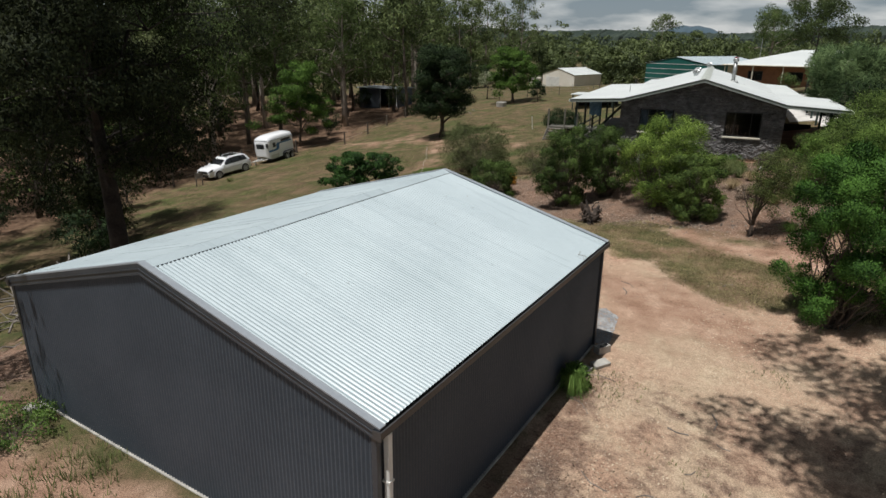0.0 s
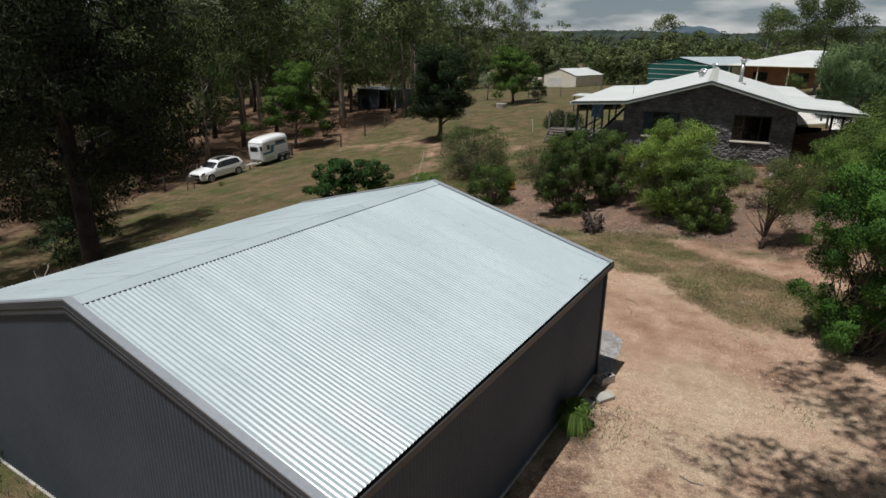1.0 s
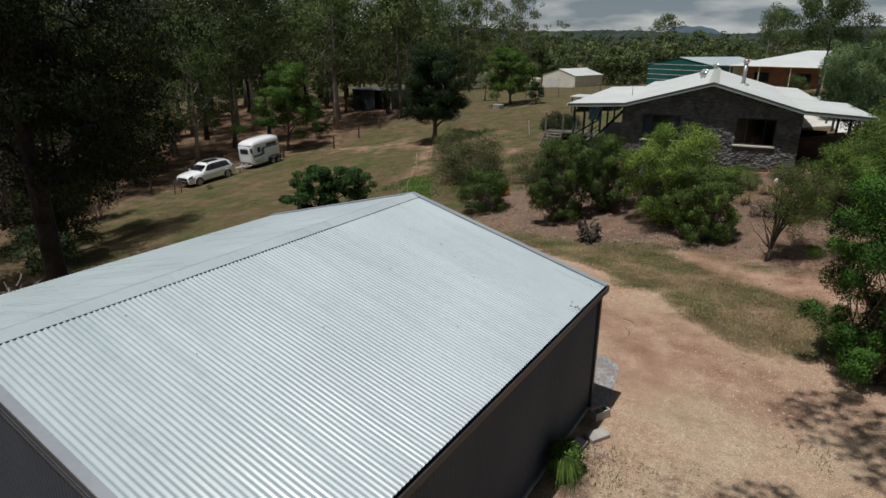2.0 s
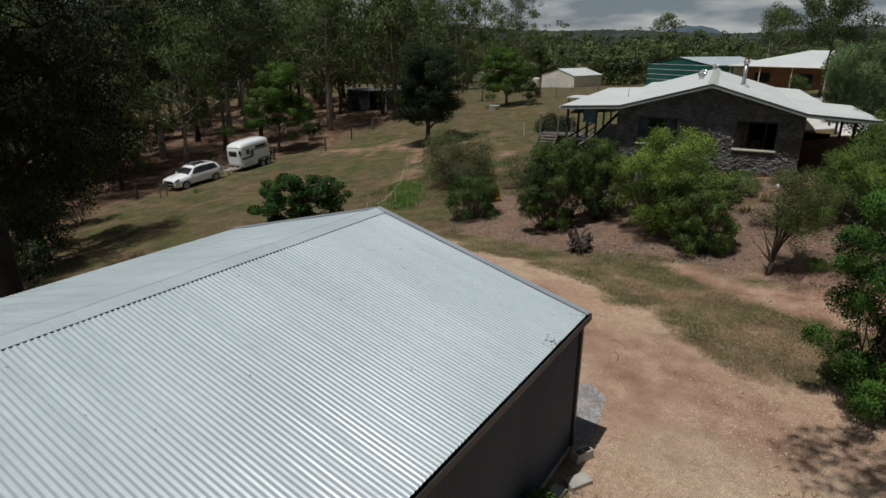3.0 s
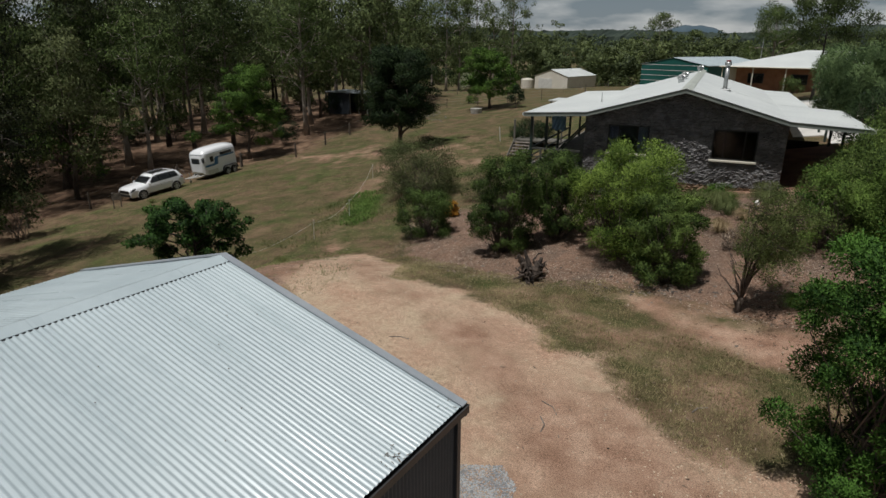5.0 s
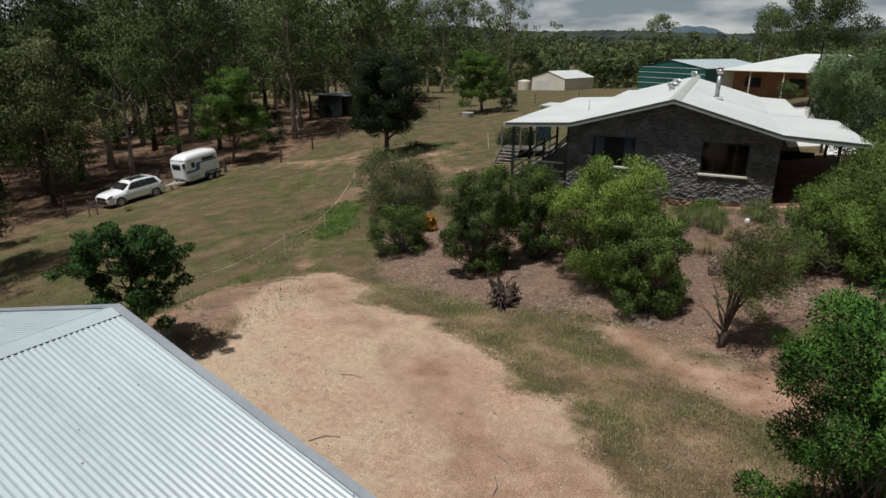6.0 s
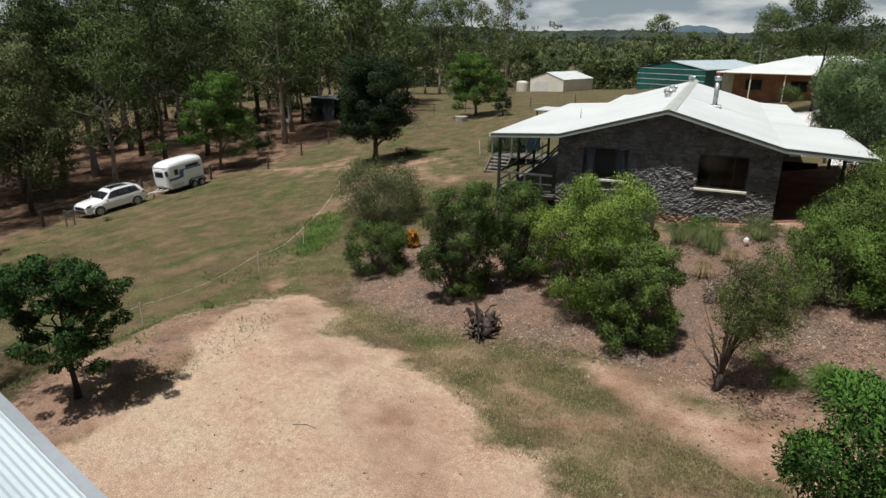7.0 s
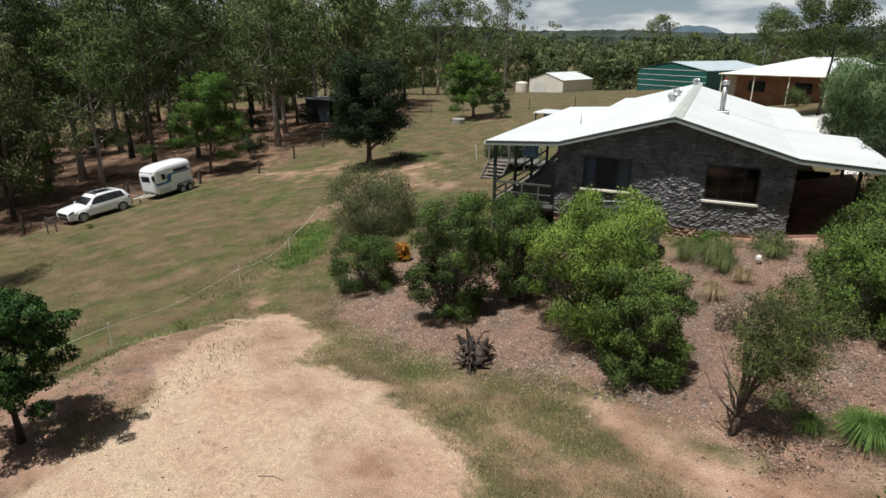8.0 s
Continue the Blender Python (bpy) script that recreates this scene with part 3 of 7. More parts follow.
    for side in (-1, 1):
        x0, x1 = 4.545, 4.675
        g = Shape()
        prof = [(x0, 2.80), (x0, 2.66), (x0 + 0.02, 2.645), (x1 - 0.03, 2.645), (x1, 2.67), (x1, 2.775), (x1 - 0.015, 2.785), (x1 - 0.02, 2.775), (x1 - 0.015, 2.68), (x1 - 0.035, 2.66), (x0 + 0.02, 2.66), (x0 + 0.012, 2.67), (x0 + 0.012, 2.80)]
        g.prism([(side * p, q) for p, q in prof], "y", -0.03, 9.03)
        g.box(*sorted((side * x0, side * x1)), -0.035, -0.028, 2.65, 2.785).box(*sorted((side * x0, side * x1)), 9.028, 9.035, 2.65, 2.785)
        part("gutter", g, M_GUTTER, shed, "dark grey quad gutter")
    d = Shape().box(4.57, 4.66, 0.14, 0.23, 0.05, 2.65, bevel=0.012)
    for z in (0.7, 1.9):
        d.box(4.55, 4.67, 0.13, 0.24, z, z + 0.03)
    part("downpipe", d, M_WHITE, shed, "white square downpipe")
    # leaves caught on the gutter's edge, and dark marks of screws and debris
    rng = random.Random(5)
    litter = Shape()
    for _ in range(26):
        y = rng.gauss(7.55, 0.10) if rng.random() < 0.75 else rng.uniform(8.6, 8.95)
        x = 4.50 + rng.uniform(-0.10, 0.12)
        z = RIDGE - SLOPE * min(x, EAVE_X) + 0.012
        m = pose(x, y, z, rng.uniform(-30, 30), rng.uniform(-20, 30), rng.uniform(0, 180))
        litter.box(-0.022, 0.022, -0.004, 0.004, 0, 0.004, m)
    tagged(part("gutter_litter", litter, M_DEAD, shed, "dry twigs and leaves caught at the gutter"), kind="stuff")
    marks = Shape()
    for _ in range(16):
        x, y = rng.uniform(0.4, 4.3), rng.uniform(0.4, 8.7)
        z = RIDGE - SLOPE * x + 0.013
        m = pose(x, y, z, 0, 14.9, rng.uniform(0, 180))
        w = rng.uniform(0.008, 0.020)
        marks.box(-w, w, -0.004, 0.004, -0.004, 0.003, m)
    tagged(part("fallen_twigs", marks, M_DEAD, shed, "small grey twigs scattered on the roof"), kind="stuff")
    return shed


steel_shed()


# ---- the stone house ----
HOUSE = pose(4.7, 32.1, 0, 0, 0, 8.5)
W1, W2 = (-5.40, -3.58, 2.58, 3.85), (-0.88, 0.90, 2.58, 3.88)
PEAK_U, PEAK_Z, PLATE_Z = -2.2, 5.58, 4.40


def roof_z(u):
    """Height of the house roof across its width: steep over the rooms, flatter over the verandahs."""
    a = abs(u - PEAK_U)
    return PEAK_Z - (PEAK_Z - PLATE_Z) * min(a, 4.15) / 4.15 - max(0, a - 4.15) * 0.055


def ribbed_roof(u0, u1, v0, v1, pitch=0.2, amp=0.008):
    s = Shape()
    n = int((v1 - v0) / pitch * 6)
    us = sorted({u0, u1, *(u for u in (-6.35, 1.95) if u0 < u < u1)})
    rows = [[(u, v0 + (v1 - v0) * k / n, roof_z(u) + (amp if k % 6 in (0, 1) else 0.0)) for k in range(n + 1)] for u in us]
    rows += [[(p[0], p[1], p[2] - 0.04) for p in r] for r in rows[::-1]]
    return s.sheet(rows + [rows[0]])


def window(house, w, curtain):
    u0, u1, z0, z1 = w
    win = part("window", Shape().box(u0, u1, 0.10, 0.14, z0 + 0.02, z0 + 0.05), M_BLACKPLASTIC, house, "dark aluminium sliding window with a cream sill")
    fr = Shape()
    for a in (u0, u1 - 0.05):
        fr.box(a, a + 0.05, 0.02, 0.12, z0, z1, bevel=0.005)
    fr.box(u0 + 0.05, u1 - 0.05, 0.02, 0.12, z1 - 0.05, z1).box(u0 + 0.05, u1 - 0.05, 0.02, 0.12, z0, z0 + 0.05)
    for k in (0.27, 0.73):
        a = u0 + (u1 - u0) * k
        fr.box(a - 0.025, a + 0.025, 0.03, 0.11, z0 + 0.05, z1 - 0.05)
    part("window_frame", fr, M_BLACKPLASTIC, win)
    part("window_sill", Shape().box(u0 - 0.06, u1 + 0.06, -0.10, 0.10, z0 - 0.09, z0 - 0.003, bevel=0.01), M_CREAM, win, "cream painted sill")
    for a, b in ((0.0, 0.27), (0.27, 0.73), (0.73, 1.0)):
        p = part("pane", Shape().box(u0 + (u1 - u0) * a + 0.03, u0 + (u1 - u0) * b - 0.03, 0.06, 0.066, z0 + 0.05, z1 - 0.05), M_GLASS, win)
        p.visible_shadow = False
    if curtain:
        for a, b in ((0.02, 0.24), (0.74, 0.98)):
            s = Shape()
            n = 24
            s.sheet([[(u0 + (u1 - u0) * (a + (b - a) * k / n), 0.22 + 0.025 * math.sin(k * 1.5), z) for k in range(n + 1)] for z in (z0, z1)])
            part("curtain", s, M_CURTAIN, win, "pale blue-grey curtain")
        # plain added sheet that gives the middle pane its dark grey tone
        part("pane_backing", Shape().box(u0 + 0.05, u1 - 0.05, 0.27, 0.28, z0 + 0.02, z1 - 0.02), M_BACKING, win, "plain dark grey sheet behind the panes")


M_TAIL = surf("dark_red_plastic", (0.20, 0.012, 0.012), (0.30, 0.02, 0.02), 5, 0.3, 0, 0)
M_BACKING = surf("grey_backing", (0.07, 0.07, 0.075), (0.11, 0.11, 0.115), 3, 0.9)
M_CURTAIN = surf("curtain_cloth", (0.34, 0.38, 0.47), (0.50, 0.54, 0.64), 3, 0.9)


def stone_house():
    h = thing("stone_house", HOUSE, "low house of dark split-face blocks with a white steel roof", "house")
    body = Shape()
    # front wall round its two windows, behind the face blocks
    def panel(u0, u1, z0, z1):
        body.box(u0, u1, 0.06, 0.26, z0, z1)
    panel(-6.5, W1[0], 0.6, 4.3)
    panel(W1[1], W2[0], 0.6, 4.3)
    panel(W2[1], 2.0, 0.6, 4.3)
    for w in (W1, W2):
        panel(w[0], w[1], 0.6, w[2] - 0.002)
        panel(w[0], w[1], w[3], 4.3)
    body.prism([(-6.5, 4.301), (2.0, 4.301), (PEAK_U, PEAK_Z - 0.08)], "y", 0.06, 0.26)
    part("wall", body, M_MORTAR, h)
    part("wall", Shape().box(-6.5, -6.3, 0.262, 20.5, 0.6, 4.3), M_MORTAR, h)
    part("wall", Shape().box(1.8, 2.0, 0.262, 20.5, 0.6, 4.3), M_BRICK, h, "red-brown brick side wall")
    part("wall", Shape().box(-6.298, 1.798, 20.3, 20.5, 0.6, 4.3), M_MORTAR, h)
    part("floor", Shape().box(-6.3, 1.8, 0.27, 20.3, 1.5, 1.6), M_DARK, h)
    part("inner_wall", Shape().box(-6.29, 1.79, 3.4, 3.5, 1.61, 4.3), M_DARK, h)
    window(h, W1, True)
    window(h, W2, False)
    # roofs
    part("roof", ribbed_roof(-9.32, PEAK_U, -0.6, 15.3), M_HOUSEROOF, h, "white ribbed steel roof")
    part("roof", ribbed_roof(-7.0, PEAK_U, 15.3, 22.5), M_HOUSEROOF, h)
    part("roof", ribbed_roof(PEAK_U, 4.85, -0.6, 7.9), M_HOUSEROOF, h)
    part("roof", ribbed_roof(PEAK_U, 3.55, 7.9, 20.0), M_HOUSEROOF, h)
    part("ceiling_lining", Shape().prism([(-6.45, 4.3), (1.95, 4.3), (PEAK_U, PEAK_Z - 0.09)], "y", 0.3, 20.4), M_DARK, h)
    ridge = Shape().prism([(PEAK_U - 0.24, PEAK_Z - 0.035), (PEAK_U, PEAK_Z + 0.05), (PEAK_U + 0.24, PEAK_Z - 0.035), (PEAK_U, PEAK_Z + 0.02)], "y", -0.62, 22.5)
    part("ridge_cap", ridge, M_RIDGE, h, "pale green-grey ridge capping")
    for a, b in ((-9.34, -6.35), (-6.35, PEAK_U), (PEAK_U, 1.95), (1.95, 4.87)):
        f = Shape()
        za, zb = roof_z(a), roof_z(b)
        f.add([(u, v, z + d) for u, z in ((a, za), (b, zb)) for v, d in ((-0.63, 0.02), (-0.60, 0.02), (-0.60, -0.16), (-0.63, -0.16))],
              [(0, 1, 5, 4), (1, 2, 6, 5), (2, 3, 7, 6), (3, 0, 4, 7), (0, 1, 2, 3), (4, 5, 6, 7)])
        part("fascia", f, M_FASCIA, h, "sage green barge board")
        f = Shape()
        f.add([(u, v, z + d) for u, z in ((a, za), (b, zb)) for v, d in ((-0.66, 0.035), (-0.52, 0.035), (-0.52, 0.022), (-0.66, 0.022))],
              [(0, 1, 5, 4), (1, 2, 6, 5), (2, 3, 7, 6), (3, 0, 4, 7), (0, 1, 2, 3), (4, 5, 6, 7)])
        part("verge_flashing", f, M_HOUSEROOF, h)
        f = Shape()
        f.add([(u, v, z + d) for u, z in ((a, za), (b, zb)) for v, d in ((-0.59, -0.13), (0.05, -0.13), (0.05, -0.15), (-0.59, -0.15))],
              [(0, 1, 5, 4), (1, 2, 6, 5), (2, 3, 7, 6), (3, 0, 4, 7), (0, 1, 2, 3), (4, 5, 6, 7)])
        part("soffit", f, M_FASCIA, h)
    for u, v1 in ((-9.36, 15.3), (4.89, 7.9)):
        z = roof_z(u)
        part("gutter", Shape().box(u - 0.06, u + 0.06, -0.6, v1, z - 0.12, z + 0.005, bevel=0.01), M_HOUSEROOF, h, "white eaves gutter")
    # things on the roof
    flue = part("flue", Shape().tube([(-0.65, 7.0, 5.0), (-0.65, 7.0, 6.35)], 0.11, 14), M_GALV, h, "galvanised chimney flue with a cowl", smooth=True)
    part("cowl", Shape().tube([(-0.65, 7.0, 6.34), (-0.65, 7.0, 6.42), (-0.65, 7.0, 6.52), (-0.65, 7.0, 6.58)], [0.13, 0.17, 0.17, 0.09], 14), M_GALV, flue, "", True)
    part("flue_cap", Shape().tube([(-0.65, 7.0, 6.585), (-0.65, 7.0, 6.64)], 0.13, 14), M_TAIL, flue, "dull red flue cap")
    part("flashing", Shape().box(-0.95, -0.35, 6.7, 7.4, 5.08, 5.20, pose(0, 0, 0, 0, 0, 0), 0.02), M_GALV, flue)
    for u, v in ((-2.95, 8.6), (-2.95, 12.2), (-2.35, 20.0)):
        z = roof_z(u)
        vent = part("roof_vent", Shape().tube([(u, v, z - 0.1), (u, v, z + 0.16)], 0.15, 14), M_HOUSEROOF, h, "round white spinning roof vent")
        globe = Shape()
        for k in range(14):
            a = 2 * math.pi * k / 14
            pts = [(u + r * math.cos(a + t), v + r * math.sin(a + t), z + 0.17 + q) for r, t, q in ((0.15, 0, 0), (0.21, 0.12, 0.08), (0.21, 0.24, 0.17), (0.12, 0.34, 0.25))]
            globe.tube(pts, 0.03, 4)
        globe.tube([(u, v, z + 0.41), (u, v, z + 0.44)], [0.13, 0.10], 12)
        part("vent_globe", globe, M_GALV, vent)
    part("pipe_vent", Shape().tube([(-6.77, 5.7, 4.2), (-6.77, 5.7, 4.42), (-6.77, 5.7, 4.9)], [0.05, 0.03, 0.008], 8), M_GALV, h)
    # verandah: deck, posts, rails, stairs
    deck = part("verandah", Shape().box(-9.2, -6.52, -0.3, 15.0, 1.50, 1.62), M_DECK, h, "raised timber verandah with dark green posts")
    for k in range(11):
        part("deck_board", Shape().box(-9.25, -6.52, -0.34 + k * 0.145, -0.21 + k * 0.145, 1.622, 1.65, bevel=0.006), M_DECK, deck)
    for v in (-0.3, 2.6, 5.4, 8.4, 11.4, 14.6):
        gx_, gy_ = (HOUSE @ Vector((-9.0, v, 0))).xy
        part("post", Shape().box(-9.06, -8.94, v - 0.06, v + 0.06, gz(gx_, gy_) - 0.2, roof_z(-9.0) - 0.06, bevel=0.01), M_GREENPOST, deck)
    for z, t in ((2.55, 0.04), (2.15, 0.02), (1.85, 0.02)):
        part("rail", Shape().box(-8.94, -6.6, -0.33, -0.27, z - t, z + t), M_RAIL, deck)
        for v0, v1 in ((-0.24, 2.54), (2.66, 5.34), (5.46, 8.34)):
            part("rail", Shape().box(-9.03, -8.97, v0, v1, z - t, z + t), M_GREENPOST, deck)
    for u in (-8.5, -7.8, -7.1):
        part("baluster", Shape().box(u - 0.04, u + 0.04, -0.335, -0.265, 1.65, 2.51), M_RAIL, deck)
    for v, lean in ((3.2, 1), (5.0, 1)):
        s = Shape().tube([(-8.7, v, 1.7), (-6.7, v, 3.9)], 0.05, 6)
        part("brace", s, M_GREENPOST, deck)
    # timber steps and a low landing that leads to the verandah's side
    stair = part("stairs", Shape().box(-13.7, -9.25, 12.3, 13.9, 0.86, 0.97), M_DECK, deck, "weathered timber steps and landing beside the verandah")
    for k in range(5):
        part("tread", Shape().box(-13.66, -12.46, 10.9 + 0.28 * k, 11.21 + 0.28 * k, 0.10 + 0.17 * k, 0.15 + 0.17 * k, bevel=0.006), M_DEAD, stair)
    for u in (-13.74, -12.42):
        part("stringer", Shape().add([(u + d, v, z) for d in (-0.03, 0.03) for v, z in ((10.85, -0.15), (10.85, 0.10), (12.3, 0.95), (12.3, 0.65))], [(0, 1, 2, 3), (4, 5, 6, 7), (0, 1, 5, 4), (1, 2, 6, 5), (2, 3, 7, 6), (3, 0, 4, 7)]), M_DECK, stair)
        part("newel", Shape().box(u - 0.06, u + 0.06, 12.34, 12.46, 0.0, 2.35, bevel=0.008), M_DECK, stair)
    for u in (-11.4, -10.4):
        part("newel", Shape().box(u - 0.05, u + 0.05, 12.35, 12.45, 0.1, 2.0, bevel=0.008), M_DECK, stair)
    # carport on the other side
    port = part("carport", Shape().box(2.0, 4.9, -0.2, 15.0, 1.15, 1.33), M_CONCRETE, h, "open carport with a concrete floor and dark posts")
    for v in (0.0, 4.0, 7.6):
        part("post", Shape().box(4.60, 4.72, v - 0.06, v + 0.06, 1.33, roof_z(4.66) - 0.05), M_GREENPOST, port)
    for v in (9.1, 11.7, 14.3, 17.0):
        p = HOUSE @ Vector((4.66, v, 0))
        part("post", Shape().box(4.60, 4.72, v - 0.06, v + 0.06, gz(p.x, p.y) - 0.2, 3.35, bevel=0.01), M_GREENPOST, port)
    def draped(u0, u1, v0, v1, lift, low=-9.0):
        """A thin slab that lies on the land."""
        n, k = 10, 16
        top = []
        for j in range(k + 1):
            row = []
            for i in range(n + 1):
                u, v = u0 + (u1 - u0) * i / n, v0 + (v1 - v0) * j / k
                p = HOUSE @ Vector((u, v, 0))
                row.append((u, v, max(low, gz(p.x, p.y) + lift)))
            top.append(row)
        edge = top[0] + [r[-1] for r in top[1:]] + top[-1][-2::-1] + [r[0] for r in top[-2::-1]]
        return Shape().sheet(top).sheet([edge, [(u, v, z - 0.2) for u, v, z in edge]])
    part("floor_slab", draped(2.02, 4.85, -0.1, 7.8, 0.03, 1.345), M_REDFLOOR, port, "red-brown stained carport floor")
    part("back_wall", Shape().box(2.02, 4.25, 7.82, 7.92, 1.33, 2.62, bevel=0.01), M_DARK, port, "low dark wall closing the carport")
    part("driveway", draped(3.32, 12.0, 10.7, 30.0, 0.035), M_PALEDRIVE, port, "pale concrete driveway behind the carport")
    part("driveway", draped(4.9, 12.0, 8.3, 10.69, 0.035), M_PALEDRIVE, port)
    # split rubble of the front wall, laid in broken courses
    rng = random.Random(11)
    def rubble():
        """A rough stone in a unit box: a broken face of slanting facets over four sides."""
        n, mh = 2, 2
        front = [[((i + (rng.uniform(-0.3, 0.3) if 0 < i < n else rng.uniform(-0.10, 0.10))) / n, -rng.uniform(0.015, 0.095), (j + (rng.uniform(-0.35, 0.35) if 0 < j < mh else rng.uniform(-0.12, 0.12))) / mh) for i in range(n + 1)] for j in range(mh + 1)]
        s = Shape().sheet(front)
        rim = front[0] + [r[-1] for r in front[1:]] + front[-1][-2::-1] + [front[1][0]]
        k = len(rim)
        return s.add(rim + [(x, 0.03, z) for x, y, z in rim], [(i, (i + 1) % k, k + (i + 1) % k, k + i) for i in range(k)])
    kinds = [rubble() for _ in range(14)]
    kind_meshes = [k.done("stone", M_BLOCK) for k in kinds]
    rest, foot, singles = Shape(), Shape(), 0
    z = 0.95
    while z < 5.5:
        tall = rng.choice((0.06, 0.075, 0.09, 0.11))
        u = -6.5 - rng.uniform(0, 0.2)
        while u < 2.0:
            wide = rng.choice((0.09, 0.12, 0.16, 0.20, 0.25))
            a, b = max(u, -6.5), min(u + wide, 2.0)
            u += wide
            dz = rng.uniform(-0.025, 0.025)
            if z + tall > roof_z((a + b) / 2) - 0.16:
                continue
            for w in (W1, W2):
                if z + tall > w[2] - 0.08 and z < w[3]:
                    if a < w[0] < b:
                        b = w[0] - 0.005
                    elif a < w[1] < b:
                        a = w[1] + 0.005
                    elif w[0] <= a and b <= w[1]:
                        b = a
            if b - a < 0.05:
                continue
            j = rng.randrange(14)
            m = Matrix.Translation((a + 0.004, 0.06, z + dz)) @ Matrix.Rotation(rng.uniform(-0.10, 0.10), 4, "Y") @ Matrix.Diagonal((b - a - 0.004, rng.uniform(0.6, 1.25), tall - 0.004 + rng.uniform(0, 0.02), 1))
            if z < 1.32 + 0.06 * math.sin(3 * a):
                foot.add([m @ Vector(v) for v in kinds[j].v], kinds[j].f)
            elif singles < 300 and -2.6 < a < -0.3 and z < 3.4:
                singles += 1
                ob = new("stone", kind_meshes[j])
                ob.parent = h
                ob.matrix_local = m
            else:
                rest.add([m @ Vector(v) for v in kinds[j].v], kinds[j].f)
        z += tall
    tagged(part("stonework", rest, M_RUBBLE, h), kind="stuff")
    tagged(part("footing", foot, M_EARTHY, h, "earth-stained stone footing"), kind="stuff")
    return h


stone_house()


# ---- far buildings ----
def gable_shed(name, m, w, d, wall_h, rise, wall_m, roof_m, label, bands=(), door=None):
    """A plain ribbed shed: w across the gable end, d along the ridge."""
    s = thing(name, m, label, "shed")
    def ribbed(p0, p1, top):
        sh, rows = Shape(), ([], [])
        L = (Vector(p1) - Vector(p0)).length
        n = max(2, int(L / 0.2) * 2)
        out = Vector((p1[1] - p0[1], p0[0] - p1[0])).normalized()
        for k in range(n + 1):
            t = k / n
            x, y = p0[0] + (p1[0] - p0[0]) * t, p0[1] + (p1[1] - p0[1]) * t
            o = out * (0.02 if (k // 1) % 2 else 0.0)
            for row, z in zip(rows, (-0.3, top(x))):
                row.append((x + o.x, y + o.y, z))
        return sh.sheet(rows)
    tri = lambda x: wall_h + rise * (1 - abs(x) / (w / 2))
    part("wall", ribbed((-w / 2, 0), (w / 2, 0), tri), wall_m, s)
    part("wall", ribbed((w / 2, d), (-w / 2, d), tri), wall_m, s)
    part("wall", ribbed((w / 2, 0), (w / 2, d), lambda x: wall_h), wall_m, s)
    part("wall", ribbed((-w / 2, d), (-w / 2, 0), lambda x: wall_h), wall_m, s)
    for side in (-1, 1):
        r, rows = Shape(), []
        n = int(d / 0.25) * 2
        for x in (0.0, w / 2 + 0.15):
            rows.append([(side * x, -0.12 + (d + 0.24) * k / n, wall_h + rise * (1 - x / (w / 2)) + 0.05 + (0.02 if k % 2 else 0)) for k in range(n + 1)])
        rows += [[(p[0], p[1], p[2] - 0.06) for p in q] for q in rows[::-1]]
        part("roof", r.sheet(rows + [rows[0]]), roof_m, s)
        part("gutter", Shape().box(*sorted((side * (w / 2 + 0.1), side * (w / 2 + 0.22))), -0.1, d + 0.1, wall_h - 0.1, wall_h + 0.03), roof_m, s)
    part("ridge_cap", Shape().tube([(0, -0.13, wall_h + rise + 0.06), (0, d + 0.13, wall_h + rise + 0.06)], 0.08, 6), roof_m, s)
    for z in bands:
        part("girt_line", Shape().box(-w / 2 - 0.03, w / 2 + 0.03, -0.04, -0.025, z, z + 0.09), M_WHITE, s)
    if door:
        a, b, top = door
        dd = part("roller_door", Shape().box(a, b, -0.06, -0.028, 0, top), M_WHITE, s)
        for k in range(8):
            part("door_slat", Shape().box(a + 0.03, b - 0.03, -0.085, -0.061, top * k / 8 + 0.02, top * (k + 1) / 8 - 0.02), M_WHITE, dd)
    return s


gable_shed("cream_shed", pose(-52, 148, -3.3, 0, 0, -12), 9.6, 13.0, 3.2, 1.5, M_PALECREAM, M_HOUSEROOF, "cream steel farm shed with a white roof", door=(-3.6, 0.4, 2.6))
gable_shed("teal_shed", pose(-19.8, 131, -0.6, 0, 0, -22), 14.6, 22.0, 4.3, 1.3, M_TEAL, M_ROOF, "big teal green steel shed with a pale roof", bands=(1.2, 2.2, 3.2, 4.2))


def water_tank():
    t = thing("water_tank", pose(-58.9, 149.5, -3.5), "cream round rainwater tank beside a shed", "water tank")
    b = Shape().tube([(0, 0, 0), (0, 0, 2.35), (0, 0, 2.45)], [1.6, 1.6, 1.5], 26)
    for z in (0.5, 1.0, 1.5, 2.0):
        b.tube([(0, 0, z), (0, 0, z + 0.06)], 1.63, 26)
    part("body", b, M_PALECREAM, t)
    part("lid", Shape().tube([(0, 0, 2.45), (0, 0, 2.7)], [1.5, 0.25], 26), M_CREAM, t)


water_tank()


